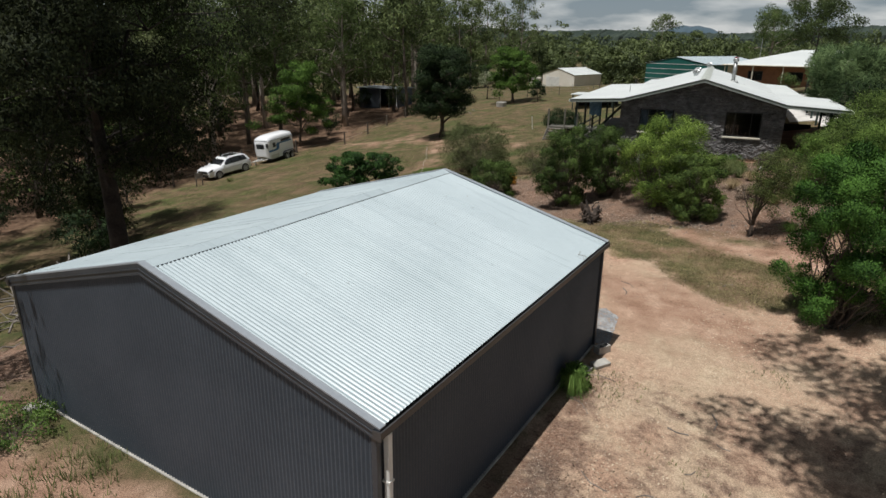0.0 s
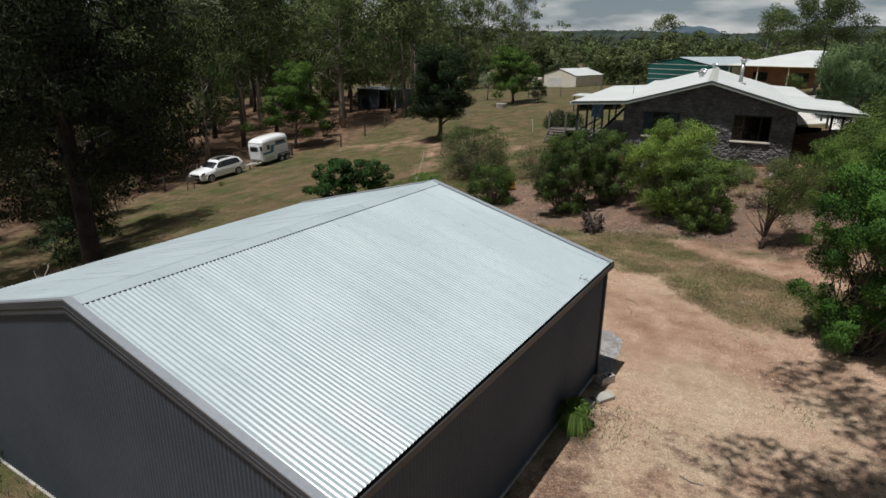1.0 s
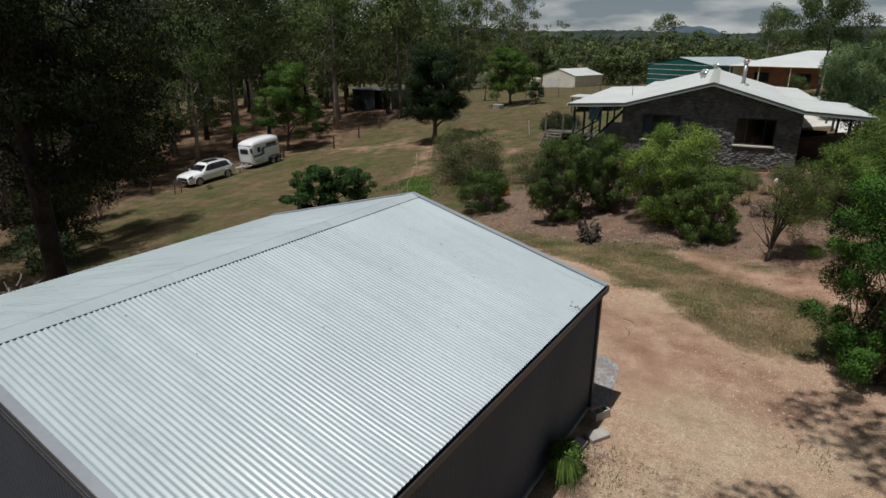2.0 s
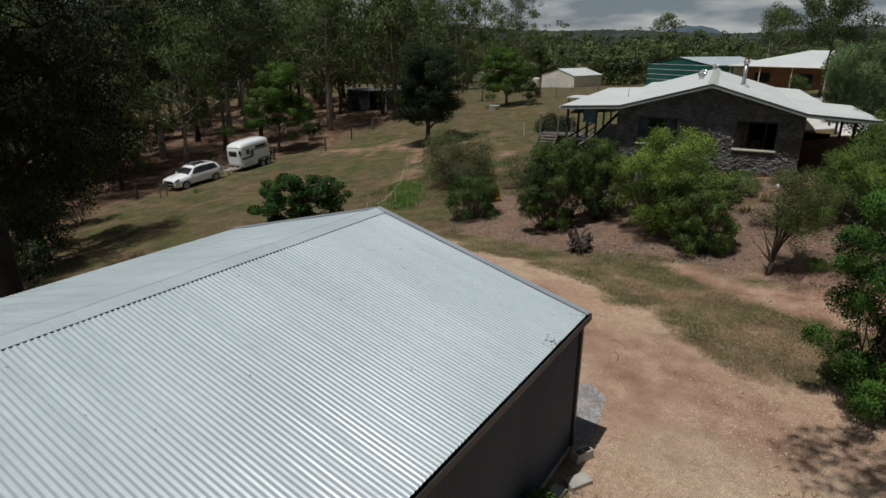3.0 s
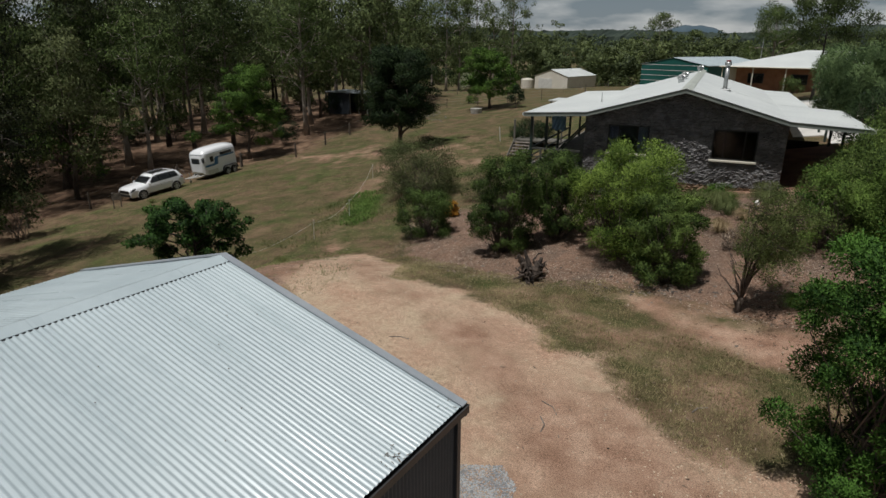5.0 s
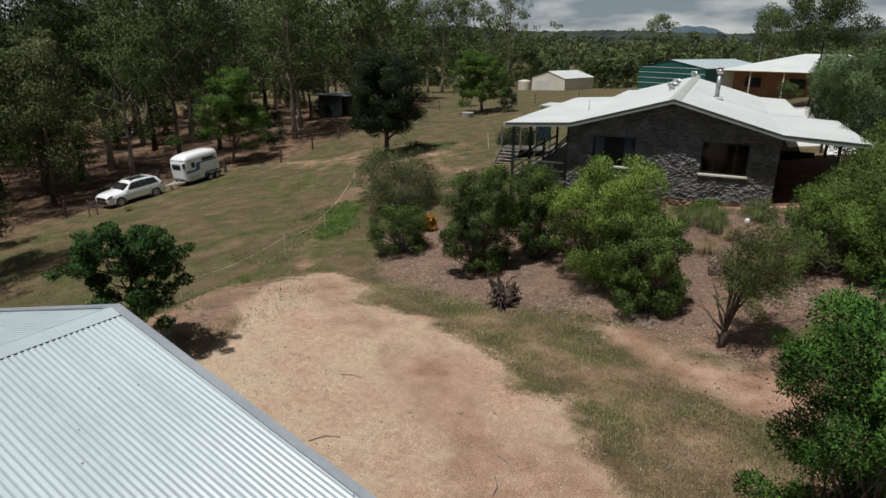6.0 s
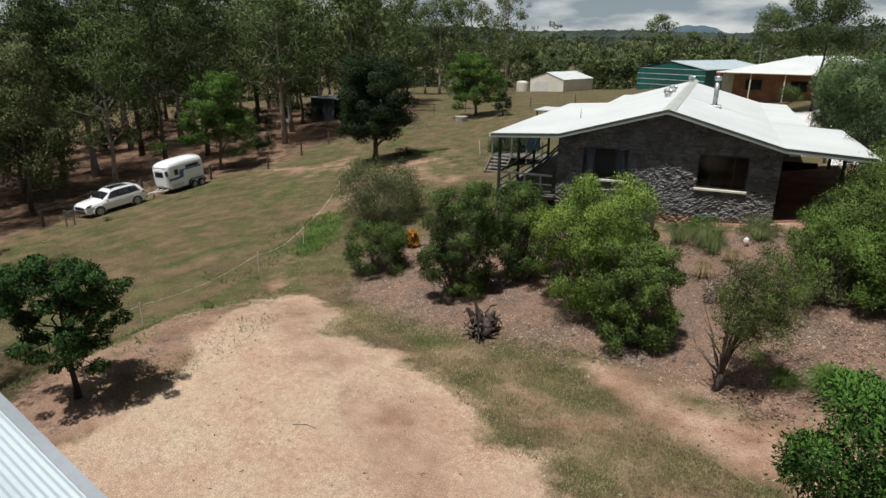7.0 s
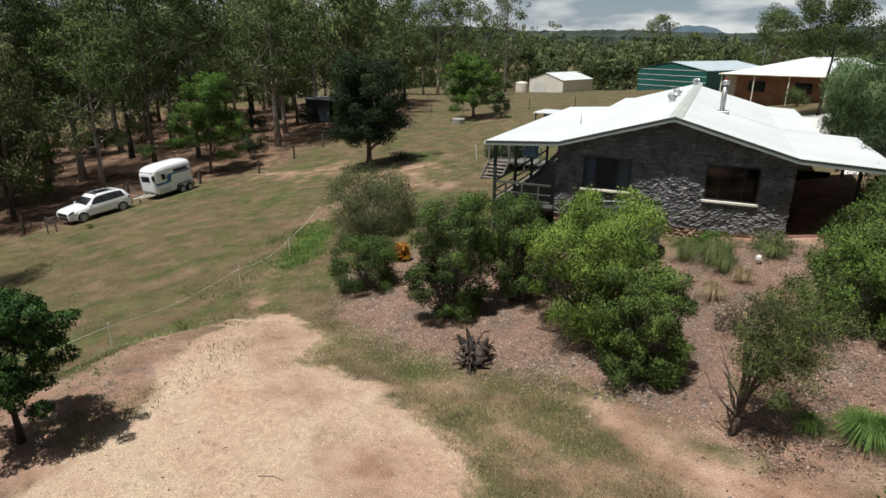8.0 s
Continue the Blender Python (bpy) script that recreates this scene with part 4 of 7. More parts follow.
def brick_house():
    h = thing("brick_house", pose(1.8, 90, 2.0, 0, 0, -4), "red brick house with a white hipped roof", "house")
    part("wall", Shape().box(-5.0, 9.0, 0.0, 9.0, -1.5, 2.75), M_BRICK, h)
    s = Shape()
    e = [(-6.6, -1.9, 2.9), (10.6, -1.9, 2.9), (10.6, 10.6, 2.9), (-6.6, 10.6, 2.9), (1.8, 4.4, 4.85), (6.4, 4.4, 4.85)]
    s.add(e, [(0, 1, 5, 4), (1, 2, 5), (2, 3, 4, 5), (3, 0, 4), (0, 3, 2, 1)])
    part("roof", s, M_HOUSEROOF, h, "white hipped steel roof")
    for a, b in (((-6.6, -1.9), (10.6, -1.9)), ((-6.6, 10.6), (-6.6, -1.9))):
        part("gutter", Shape().tube([(*a, 2.86), (*b, 2.86)], 0.09, 6), M_CREAM, h)
    for u in (-6.3, -2.8, 0.8, 4.5, 8.2):
        part("post", Shape().box(u - 0.06, u + 0.06, -1.75, -1.63, -1.5, 2.85), M_CREAM, h)
    for u in (-3.6, 1.2, 5.6):
        w = part("window", Shape().box(u, u + 1.8, -0.06, 0.0, 0.9, 2.1), M_BLACKPLASTIC, h)
        part("pane", Shape().box(u + 0.08, u + 0.86, -0.075, -0.061, 0.98, 2.02), M_GLASS, w)
        part("pane", Shape().box(u + 0.94, u + 1.72, -0.075, -0.061, 0.98, 2.02), M_GLASS, w)
    part("end_wall", Shape().box(-6.5, -5.01, 1.0, 1.15, -1.5, 2.6), M_CREAM, h)
    part("antenna_mast", Shape().tube([(-3.0, 3.0, 3.6), (-3.0, 3.0, 6.2)], 0.03, 6), M_GALV, h)


brick_house()


def hay_shed():
    h = thing("open_shed", pose(-50.4, 66.5, gz(-47, 68), 0, 0, 3), "dark open-fronted steel shelter with a pale roof edge", "shed")
    part("wall", Shape().box(0, 6.6, 4.0, 4.08, -0.4, 2.6), M_SHEDWALL, h)
    part("wall", Shape().box(0, 0.08, 0, 3.99, -0.4, 2.65), M_SHEDWALL, h)
    part("wall", Shape().box(6.52, 6.6, 0, 3.99, -0.4, 2.65), M_SHEDWALL, h)
    part("front_panel", Shape().box(0.09, 3.6, 0.0, 0.06, -0.4, 2.5), M_SHEDWALL, h)
    part("roof", Shape().box(-0.2, 6.8, -0.3, 4.3, 2.66, 2.76), M_CAP, h)
    for x in (3.66, 5.1, 6.45):
        part("post", Shape().box(x, x + 0.1, 0.0, 0.1, -0.4, 2.65), M_WHITE if x > 6 else M_GALV, h)


hay_shed()


def garden_shelter():
    x, y = -14.74, 57.8
    g = gz(x + 2, y + 1.5)
    h = thing("garden_shelter", pose(x, y, g, 0, 0, 6), "low shelter with a flat white roof behind the house", "shelter")
    top = 2.38 - g
    part("roof", Shape().box(0, 4.6, 0, 3.2, top - 0.10, top, bevel=0.01), M_HOUSEROOF, h)
    part("back_wall", Shape().box(0.2, 4.4, 2.9, 2.98, -0.3, top - 0.105), M_DARK, h)
    for u, v in ((0.2, 0.2), (2.3, 0.2), (4.3, 0.2), (0.2, 2.7)):
        part("post", Shape().box(u - 0.05, u + 0.05, v - 0.05, v + 0.05, -0.4, top - 0.105), M_GREENPOST, h)


garden_shelter()


# ---- the car and the horse float ----
def wheel(parent, x, y, r, w, rim_m, spokes=5):
    n = 28
    t = Shape()
    ring = [(r * 0.64, -w / 2), (r * 0.92, -w / 2), (r, -w * 0.36), (r, w * 0.36), (r * 0.92, w / 2), (r * 0.64, w / 2)]
    rows = [[(x + o, y + q * math.cos(a), r + q * math.sin(a)) for q, o in ring] for a in (2 * math.pi * k / n for k in range(n + 1))]
    wh = part("wheel", Shape().tube([(x - w * 0.2, y, r), (x + w * 0.2, y, r)], r * 0.62, 24), M_BLACKPLASTIC, parent, "alloy wheel with a black tyre")
    part("tyre", t.sheet(rows), M_TYRE, wh, smooth=True)
    rim = Shape()
    for side in (-1, 1):
        o = x + side * w * 0.46
        for k in range(spokes):
            a = 2 * math.pi * k / spokes
            for d in (-0.12, 0.12):
                rim.tube([(o, y + r * 0.10 * math.cos(a), r + r * 0.10 * math.sin(a)), (o, y + r * 0.62 * math.cos(a + d), r + r * 0.62 * math.sin(a + d))], [r * 0.07, r * 0.05], 5)
        rim.tube([(o - 0.01, y, r), (o + 0.01, y, r)], r * 0.14, 12)
        rim.tube([(o, y + r * 0.64 * math.cos(a), r + r * 0.64 * math.sin(a)) for a in (2 * math.pi * k / n for k in range(n + 1))], r * 0.035, 5, False)
    part("rim", rim, rim_m, wh)
    return wh


def on_slope(x, y, heading):
    """A pose on the land, tilted with it; heading: degrees of the thing's own +y."""
    e = 1.5
    n = Vector(((gz(x - e, y) - gz(x + e, y)) * 0.35, gz(x, y - e) - gz(x, y + e), 2 * e)).normalized()
    ahead = Vector((-math.sin(radians(heading)), math.cos(radians(heading)), 0))
    right = ahead.cross(n).normalized()
    ahead = n.cross(right)
    return Matrix(((right.x, ahead.x, n.x, x), (right.y, ahead.y, n.y, y), (right.z, ahead.z, n.z, gz(x, y)), (0, 0, 0, 1)))


CAR = ((-2.36, 0.52, 0.80, 0.84, 0.66, 0.56), (-2.32, 0.40, 0.95, 1.00, 0.85, 0.72), (-2.24, 0.36, 1.04, 1.14, 0.92, 0.74), (-2.02, 0.33, 1.09, 1.50, 0.95, 0.70), (-1.72, 0.32, 1.09, 1.66, 0.965, 0.70),
       (-1.2, 0.32, 1.07, 1.715, 0.97, 0.71), (-0.4, 0.32, 1.06, 1.73, 0.97, 0.715), (0.1, 0.32, 1.06, 1.69, 0.97, 0.705), (0.36, 0.32, 1.06, 1.61, 0.97, 0.70), (1.02, 0.32, 1.08, 1.20, 0.965, 0.76),
       (1.12, 0.32, 1.07, 1.16, 0.96, 0.78), (1.7, 0.33, 1.03, 1.11, 0.95, 0.77), (2.1, 0.33, 0.98, 1.06, 0.92, 0.74), (2.28, 0.34, 0.90, 0.99, 0.88, 0.70), (2.36, 0.38, 0.80, 0.88, 0.80, 0.62))


def car_point(y, k, out=0.0):
    """A place on the car's skin: y along it, k from sill (0) over belt (3) and roof edge (4) to the middle of the roof (6)."""
    col = list(zip(*CAR))
    zs, zb, zr, wb, wr = (float(np.interp(y, col[0], c)) for c in col[1:])
    ring = [(0.90 * wb, zs), (0.985 * wb, zs + 0.10), (wb, (zs + zb) / 2 + 0.10), (0.975 * wb, zb), (wr + 0.035, zr - 0.075), (0.9 * wr, zr - 0.012), (0.0, zr + 0.015)]
    i = min(int(k), 5)
    f = k - i
    p, q = Vector(ring[i]), Vector(ring[i + 1])
    n = Vector((q.y - p.y, p.x - q.x)).normalized()
    x, z = p.lerp(q, f) + n * out
    return x, y, z


def car_patch(ys, ks, side, out=0.012, deep=0.03):
    """A thin panel lying on the car's skin; ys gives the two ends for each k."""
    n = 5
    def rows(o):
        return [[(side * p[0], p[1], p[2]) for p in (car_point(a + (b - a) * j / n, k, o) for j in range(n + 1))] for k, (a, b) in zip(ks, ys)]
    front, back = rows(out), rows(out - deep)
    return Shape().sheet(front).sheet(back[::-1]).sheet([front[0], back[0]]).sheet([front[-1], back[-1]]).sheet([[r[0] for r in front], [r[0] for r in back]]).sheet([[r[-1] for r in front], [r[-1] for r in back]])


def suv():
    c = thing("car", on_slope(-36.95, 31.0, 180), "white four-wheel-drive wagon parked on the grass with a trailer", "car")
    ys = sorted({s[0] for s in CAR} | {-1.48, -0.8, 0.6, 0.85, 1.45, 1.9})
    rows = []
    for y in ys:
        half = [car_point(y, k) for k in range(7)]
        rows.append([(-x, yy, z) for x, yy, z in half] + [p for p in half[-2::-1]] + [(-half[0][0], y, half[0][2])])
    s = Shape().sheet(rows)
    for r in (rows[0], rows[-1]):
        s.add(r[:-1], [tuple(range(len(r) - 1))])
    part("body", s, M_CARWHITE, c, smooth=True)
    for side in (-1, 1):
        for (a0, b0), (a1, b1) in (((-1.90, -1.20), (-1.70, -1.18)), ((-1.14, -0.20), (-1.12, -0.18)), ((-0.14, 0.92), (-0.12, 0.30))):
            part("side_window", car_patch(((a0, b0), ((a0 + a1) / 2, (b0 + b1) / 2), (a1, b1)), (3.10, 3.5, 3.93), side), M_CARGLASS, c)
        part("window_pillar", car_patch(((-1.195, -1.145), (-1.175, -1.125)), (3.10, 3.93), side), M_BLACKPLASTIC, c)
        part("window_pillar", car_patch(((-0.195, -0.145), (-0.175, -0.125)), (3.10, 3.93), side), M_BLACKPLASTIC, c)
        for y in (-1.48, 1.45):
            arch = Shape().tube([(side * 0.945, y + 0.43 * math.cos(a), 0.40 + 0.43 * math.sin(a)) for a in np.linspace(-0.25, math.pi + 0.25, 18)], 0.030, 6)
            part("wheel_arch", arch, M_CARWHITE, c)
            part("arch_well", Shape().tube([(side * 0.70, y, 0.42), (side * 0.960, y, 0.42)], 0.425, 24), M_BLACKPLASTIC, c)
            wheel(c, side * 0.885, y, 0.40, 0.25, M_ALLOY, 7)
        part("mirror", Shape().box(*sorted((side * 0.93, side * 1.13)), 0.70, 0.84, 1.06, 1.20, bevel=0.035), M_CARWHITE, c)
        part("roof_rail", Shape().tube([(side * 0.66, -1.75, 1.64), (side * 0.66, -1.6, 1.75), (side * 0.66, 0.0, 1.77), (side * 0.66, 0.22, 1.66)], 0.022, 6), M_BLACKPLASTIC, c)
        for y in (-0.96, 0.02):
            part("door_handle", Shape().box(*sorted((side * 0.955, side * 0.99)), y, y + 0.18, 0.88, 0.91), M_ALLOY, c)
        for y in (-1.16, -0.16, 0.98):
            part("door_seam", car_patch(((y - 0.006, y + 0.006),) * 3, (0.6, 2.0, 3.05), side, 0.002, 0.01), M_BLACKPLASTIC, c)
        part("sill_trim", car_patch(((-1.03, 1.0),) * 2, (0.05, 0.9), side, 0.012), M_BLACKPLASTIC, c)
        part("headlight", car_patch(((2.02, 2.355), (1.92, 2.355), (1.96, 2.35)), (2.45, 3.0, 3.5), side, 0.012), M_LAMP, c, "clear headlight")
        part("tail_light", car_patch(((-2.33, -2.02), (-2.33, -2.08)), (2.5, 2.98), side, 0.008), M_TAIL, c, "red tail light")
        part("windscreen", car_patch(((0.46, 1.03),) * 3, (4.1, 5.0, 6.0), side, 0.010, 0.02), M_CARGLASS, c)
        part("rear_window", car_patch(((-2.20, -1.98),) * 3, (4.2, 5.0, 6.0), side, 0.010, 0.02), M_CARGLASS, c)
        part("sunroof", car_patch(((-1.35, 0.12),) * 2, (5.25, 6.0), side, 0.006, 0.012), M_CARGLASS, c)
    part("grille", Shape().box(-0.60, 0.60, 2.31, 2.386, 0.64, 0.86, bevel=0.015), M_BLACKPLASTIC, c)
    part("lower_intake", Shape().box(-0.70, 0.70, 2.30, 2.374, 0.38, 0.57, bevel=0.015), M_BLACKPLASTIC, c)
    part("rear_bumper", Shape().box(-0.80, 0.80, -2.42, -2.28, 0.36, 0.56, bevel=0.03), M_BLACKPLASTIC, c)
    part("tow_bar", Shape().tube([(0, -2.38, 0.40), (0, -2.62, 0.44)], 0.04, 6), M_BLACKPLASTIC, c)


M_LAMP = surf("headlamp_lens", (0.05, 0.052, 0.055), (0.16, 0.165, 0.17), 9, 0.12, 0, 0)


def horse_float():
    f = thing("horse_float", on_slope(-36.55, 36.75, 184) @ Matrix.Diagonal((1, 1, 1.05, 1)), "white two-horse trailer with a blue stripe, hitched to a car", "trailer")
    st = []
    for y, w, z0, z1 in ((-1.75, 0.86, 0.45, 2.28), (-1.68, 0.89, 0.42, 2.40), (-1.0, 0.90, 0.42, 2.46), (0.4, 0.90, 0.42, 2.46), (1.2, 0.90, 0.42, 2.40), (1.6, 0.88, 0.44, 2.28), (1.78, 0.78, 0.55, 2.05), (1.84, 0.6, 0.7, 1.85)):
        st.append((y, w, z0, z1))
    s, rows = Shape(), []
    for y, w, z0, z1 in st:
        rows.append([(px, y, pz) for px, pz in ((-w, z0), (-w, z0 + 0.6), (-w, z1 - 0.35), (-w * 0.96, z1 - 0.16), (-w * 0.80, z1 - 0.04), (-w * 0.45, z1 + 0.02), (0, z1 + 0.04), (w * 0.45, z1 + 0.02), (w * 0.80, z1 - 0.04), (w * 0.96, z1 - 0.16), (w, z1 - 0.35), (w, z0 + 0.6), (w, z0), (-w, z0))])
    s.sheet(rows)
    for r in (rows[0], rows[-1]):
        s.add(r[:-1], [tuple(range(len(r) - 1))])
    body = part("body", s, M_CARWHITE, f, smooth=True)
    roof = Shape().tube([(0.905 * sx, y, 2.08) for sx, y in ((-1, -1.7), (-1, 1.45), (-0.75, 1.78), (0.75, 1.78), (1, 1.45), (1, -1.7))], 0.025, 6)
    part("roof_seam", roof, M_CAP, f)
    for side in (-1, 1):
        x = sorted((side * 0.893, side * 0.912))
        part("stripe", Shape().box(*x, 0.75, 1.66, 1.06, 1.22), M_BLUE, f, "blue painted stripe")
        part("stripe", Shape().add([(q, y, z) for q in x for y, z in ((0.749, 1.06), (0.749, 1.22), (0.62, 1.32), (0.62, 1.62), (0.45, 1.72), (0.05, 1.72), (0.22, 1.52), (0.30, 1.12))], [tuple(range(8)), tuple(range(8, 16))] + [(i, (i + 1) % 8, 8 + (i + 1) % 8, 8 + i) for i in range(8)]), M_BLUE, f)
        part("stripe", Shape().box(*x, -1.55, 0.049, 1.60, 1.72), M_BLUE, f)
        part("side_window", Shape().box(*sorted((side * 0.893, side * 0.918)), 0.72, 1.08, 1.40, 1.82, bevel=0.006), M_CARGLASS, f)
        part("side_window", Shape().box(*sorted((side * 0.893, side * 0.915)), -1.35, -0.05, 1.74, 1.96, bevel=0.006), M_CARGLASS, f)
        part("corner_window", Shape().box(*sorted((side * 0.50, side * 0.86)), 1.64, 1.80, 1.45, 1.84, bevel=0.02), M_CARGLASS, f)
        part("checker_plate", Shape().box(*sorted((side * 0.893, side * 0.908)), 0.4, 1.5, 0.44, 0.78), M_ALLOY, f)
        guard = Shape()
        rows = []
        for q in (0.905, 1.09):
            rows.append([(side * q, y, z) for y, z in ((-1.70, 0.42), (-1.62, 0.70), (-1.42, 0.80), (-0.32, 0.80), (-0.14, 0.70), (-0.04, 0.42))])
        rows += [[(p[0], p[1], p[2] - 0.03) for p in r] for r in rows[::-1]]
        part("mudguard", guard.sheet(rows + [rows[0]]), M_BLACKPLASTIC, f)
        for y in (-1.24, -0.50):
            wheel(f, side * 0.99, y, 0.33, 0.19, M_ALLOY, 6)
        part("tail_light", Shape().box(*sorted((side * 0.62, side * 0.80)), -1.79, -1.74, 0.75, 0.95), M_TAIL, f)
    part("window_front", Shape().box(-0.48, 0.48, 1.77, 1.852, 1.36, 1.78, bevel=0.02), M_CARGLASS, f)
    part("drawbar", Shape().tube([(-0.6, 1.7, 0.42), (0, 3.0, 0.44), (0.6, 1.7, 0.42)], 0.05, 6).tube([(0, 1.6, 0.44), (0, 3.2, 0.46)], 0.05, 6), M_WHITE, f, "white steel drawbar")
    part("jockey_wheel", Shape().tube([(0.14, 2.6, 0.12), (0.14, 2.6, 0.85)], 0.03, 6).tube([(0.10, 2.6, 0.12), (0.18, 2.6, 0.12)], 0.11, 12), M_GALV, f)
    part("chassis", Shape().box(-0.8, 0.8, -1.7, 1.7, 0.30, 0.44), M_BLACKPLASTIC, f)


suv()
horse_float()


# ---- plants ----
def unit(a):
    return a / np.maximum(np.linalg.norm(a, axis=-1, keepdims=True), 1e-9)


def leaf_faces(centres, rng, length, width, droop=0.0, spread=0.35, ways=None):
    """Pointed three-cornered leaves round the given centres."""
    n = len(centres)
    d = unit(rng.normal(size=(n, 3)) * (1.0 if ways is None else 0.55) + np.array([0, 0, -droop]) + (0 if ways is None else ways))
    s = unit(np.cross(d, rng.normal(size=(n, 3))))
    l = (length * (1 + spread * rng.uniform(-1, 1, (n, 1)))) / 2
    w = (width * (1 + spread * rng.uniform(-1, 1, (n, 1)))) / 2
    return np.stack([centres + s * w - d * l * 0.55, centres + d * l, centres - s * w - d * l * 0.55], 1)


def clump_points(rng, clumps, count, flat=0.8):
    """Leaf places in round clumps, each given as x, y, z, radius: denser towards the outside."""
    clumps = np.asarray(clumps, float)
    pick = rng.choice(len(clumps), count, p=clumps[:, 3] ** 2 / (clumps[:, 3] ** 2).sum())
    r = clumps[pick, 3:4] * rng.uniform(0.25, 1.08, (count, 1)) ** 0.6
    p = unit(rng.normal(size=(count, 3))) * r * np.array([1, 1, flat])
    return clumps[pick, :3] + p, unit(p)


def leafage(name, pts, out, rng, length, width, mat, droop=0.0, ways=None):
    """A mesh of leaves round the given places, which shades as soft masses facing outwards."""
    return leaf_mesh(name, leaf_faces(pts, rng, length, width, droop, ways=ways), out, mat)


def leaf_mesh(name, tri, out, mat):
    face = unit(np.cross(tri[:, 1] - tri[:, 0], tri[:, 2] - tri[:, 0]))
    back = (face * out).sum(1) < 0
    tri[back] = tri[back][:, ::-1]
    face[back] *= -1
    me = quads_of(name, tri, mat, 3)
    me.polygons.foreach_set("use_smooth", np.ones(len(tri), bool))
    normal = np.repeat(unit(out * 0.8 + face * 0.55 + np.array([0, 0, 0.2])), 3, axis=0).astype(np.float32)
    me.attributes.new("custom_normal", "FLOAT_VECTOR", "POINT").data.foreach_set("vector", normal.ravel())
    me.update()
    return me


def limb(rng, a, b, sag, n=5):
    a, b = np.asarray(a, float), np.asarray(b, float)
    t = np.linspace(0, 1, n)[:, None]
    p = a + (b - a) * t
    p[1:-1] += rng.normal(size=(n - 2, 3)) * np.linalg.norm(b - a) * 0.06
    p[:, 2] += sag * np.sin(np.pi * t[:, 0])
    return p


def tree_meshes(seed, height, base, spread, trunk_r, limbs, leaves, leaf, bark, leaf_mat, droop=0.6, clump=0.16, lean=0.03, fork=0.35, flat=0.75):
    """A tapered, wandering trunk with forked limbs, and a crown of loose clumps of leaves."""
    rng = np.random.default_rng(seed)
    wood, clumps = Shape(), []
    n = 9
    t = np.linspace(0, 1, n)
    path = np.stack([np.cumsum(rng.normal(0, lean, n)) * height * 0.4, np.cumsum(rng.normal(0, lean, n)) * height * 0.4, t * height * 0.93], -1)
    path[0, :2] = 0
    rad = trunk_r * (1 - 0.88 * t) * (1 + 0.5 * np.exp(-t * 26))
    wood.tube(path, rad.tolist(), 9)
    for k in range(limbs):
        f = base + (0.95 - base) * (k + rng.uniform(0, 0.8)) / limbs
        at = np.array([np.interp(f, t, path[:, i]) for i in range(3)])
        a = k * 2.4 + rng.uniform(-0.5, 0.5)
        reach = spread * (1 - flat * max(0, (f - base) / (1 - base)) ** 1.4) * rng.uniform(0.65, 1.05)
        end = at + np.array([math.cos(a) * reach, math.sin(a) * reach, reach * rng.uniform(0.25, 0.75)])
        end[2] = min(end[2], height)
        r0 = float(np.interp(f, t, rad)) * 0.6
        line = limb(rng, at, end, reach * 0.08)
        wood.tube(line, np.linspace(r0, 0.02, 5).tolist(), 6)
        size = clump * height
        clumps.append((*end, size * rng.uniform(0.6, 0.95)))
        for j in range(2 + int(fork * 6)):
            q = line[rng.integers(2, 5)]
            e2 = q + rng.normal(size=3) * reach * 0.34 + np.array([0, 0, reach * 0.08])
            e2[2] = min(e2[2], height * 1.02)
            wood.tube(limb(rng, q, e2, 0, 4), np.linspace(r0 * 0.4, 0.012, 4).tolist(), 5)
            clumps.append((*e2, size * rng.uniform(0.4, 0.8)))
    clumps.append((*path[-1], clump * height * 0.7))
    pts, out = clump_points(rng, clumps, leaves, 0.62)
    out = unit(0.8 * out + 0.5 * unit((pts - [*path[5, :2], height * (base + 0.95) / 2]) / [spread, spread, height * (1 - base) / 2]))
    crown = leafage("crown", pts, out, rng, leaf, leaf * 0.42, leaf_mat, droop)
    return wood.done("trunk", bark, True), crown


def plant_tree(name, meshes, x, y, label, scale=1.0, turn=0.0, category="tree", group="", sink=0.1, squash=1.0):
    ob = thing(name, pose(x, y, gz(x, y) - sink, 0, 0, turn) @ Matrix.Diagonal((scale * squash, scale * squash, scale, 1)), label, category, group)
    part("trunk", meshes[0], None, ob)
    part("crown", meshes[1], None, ob)
    return ob


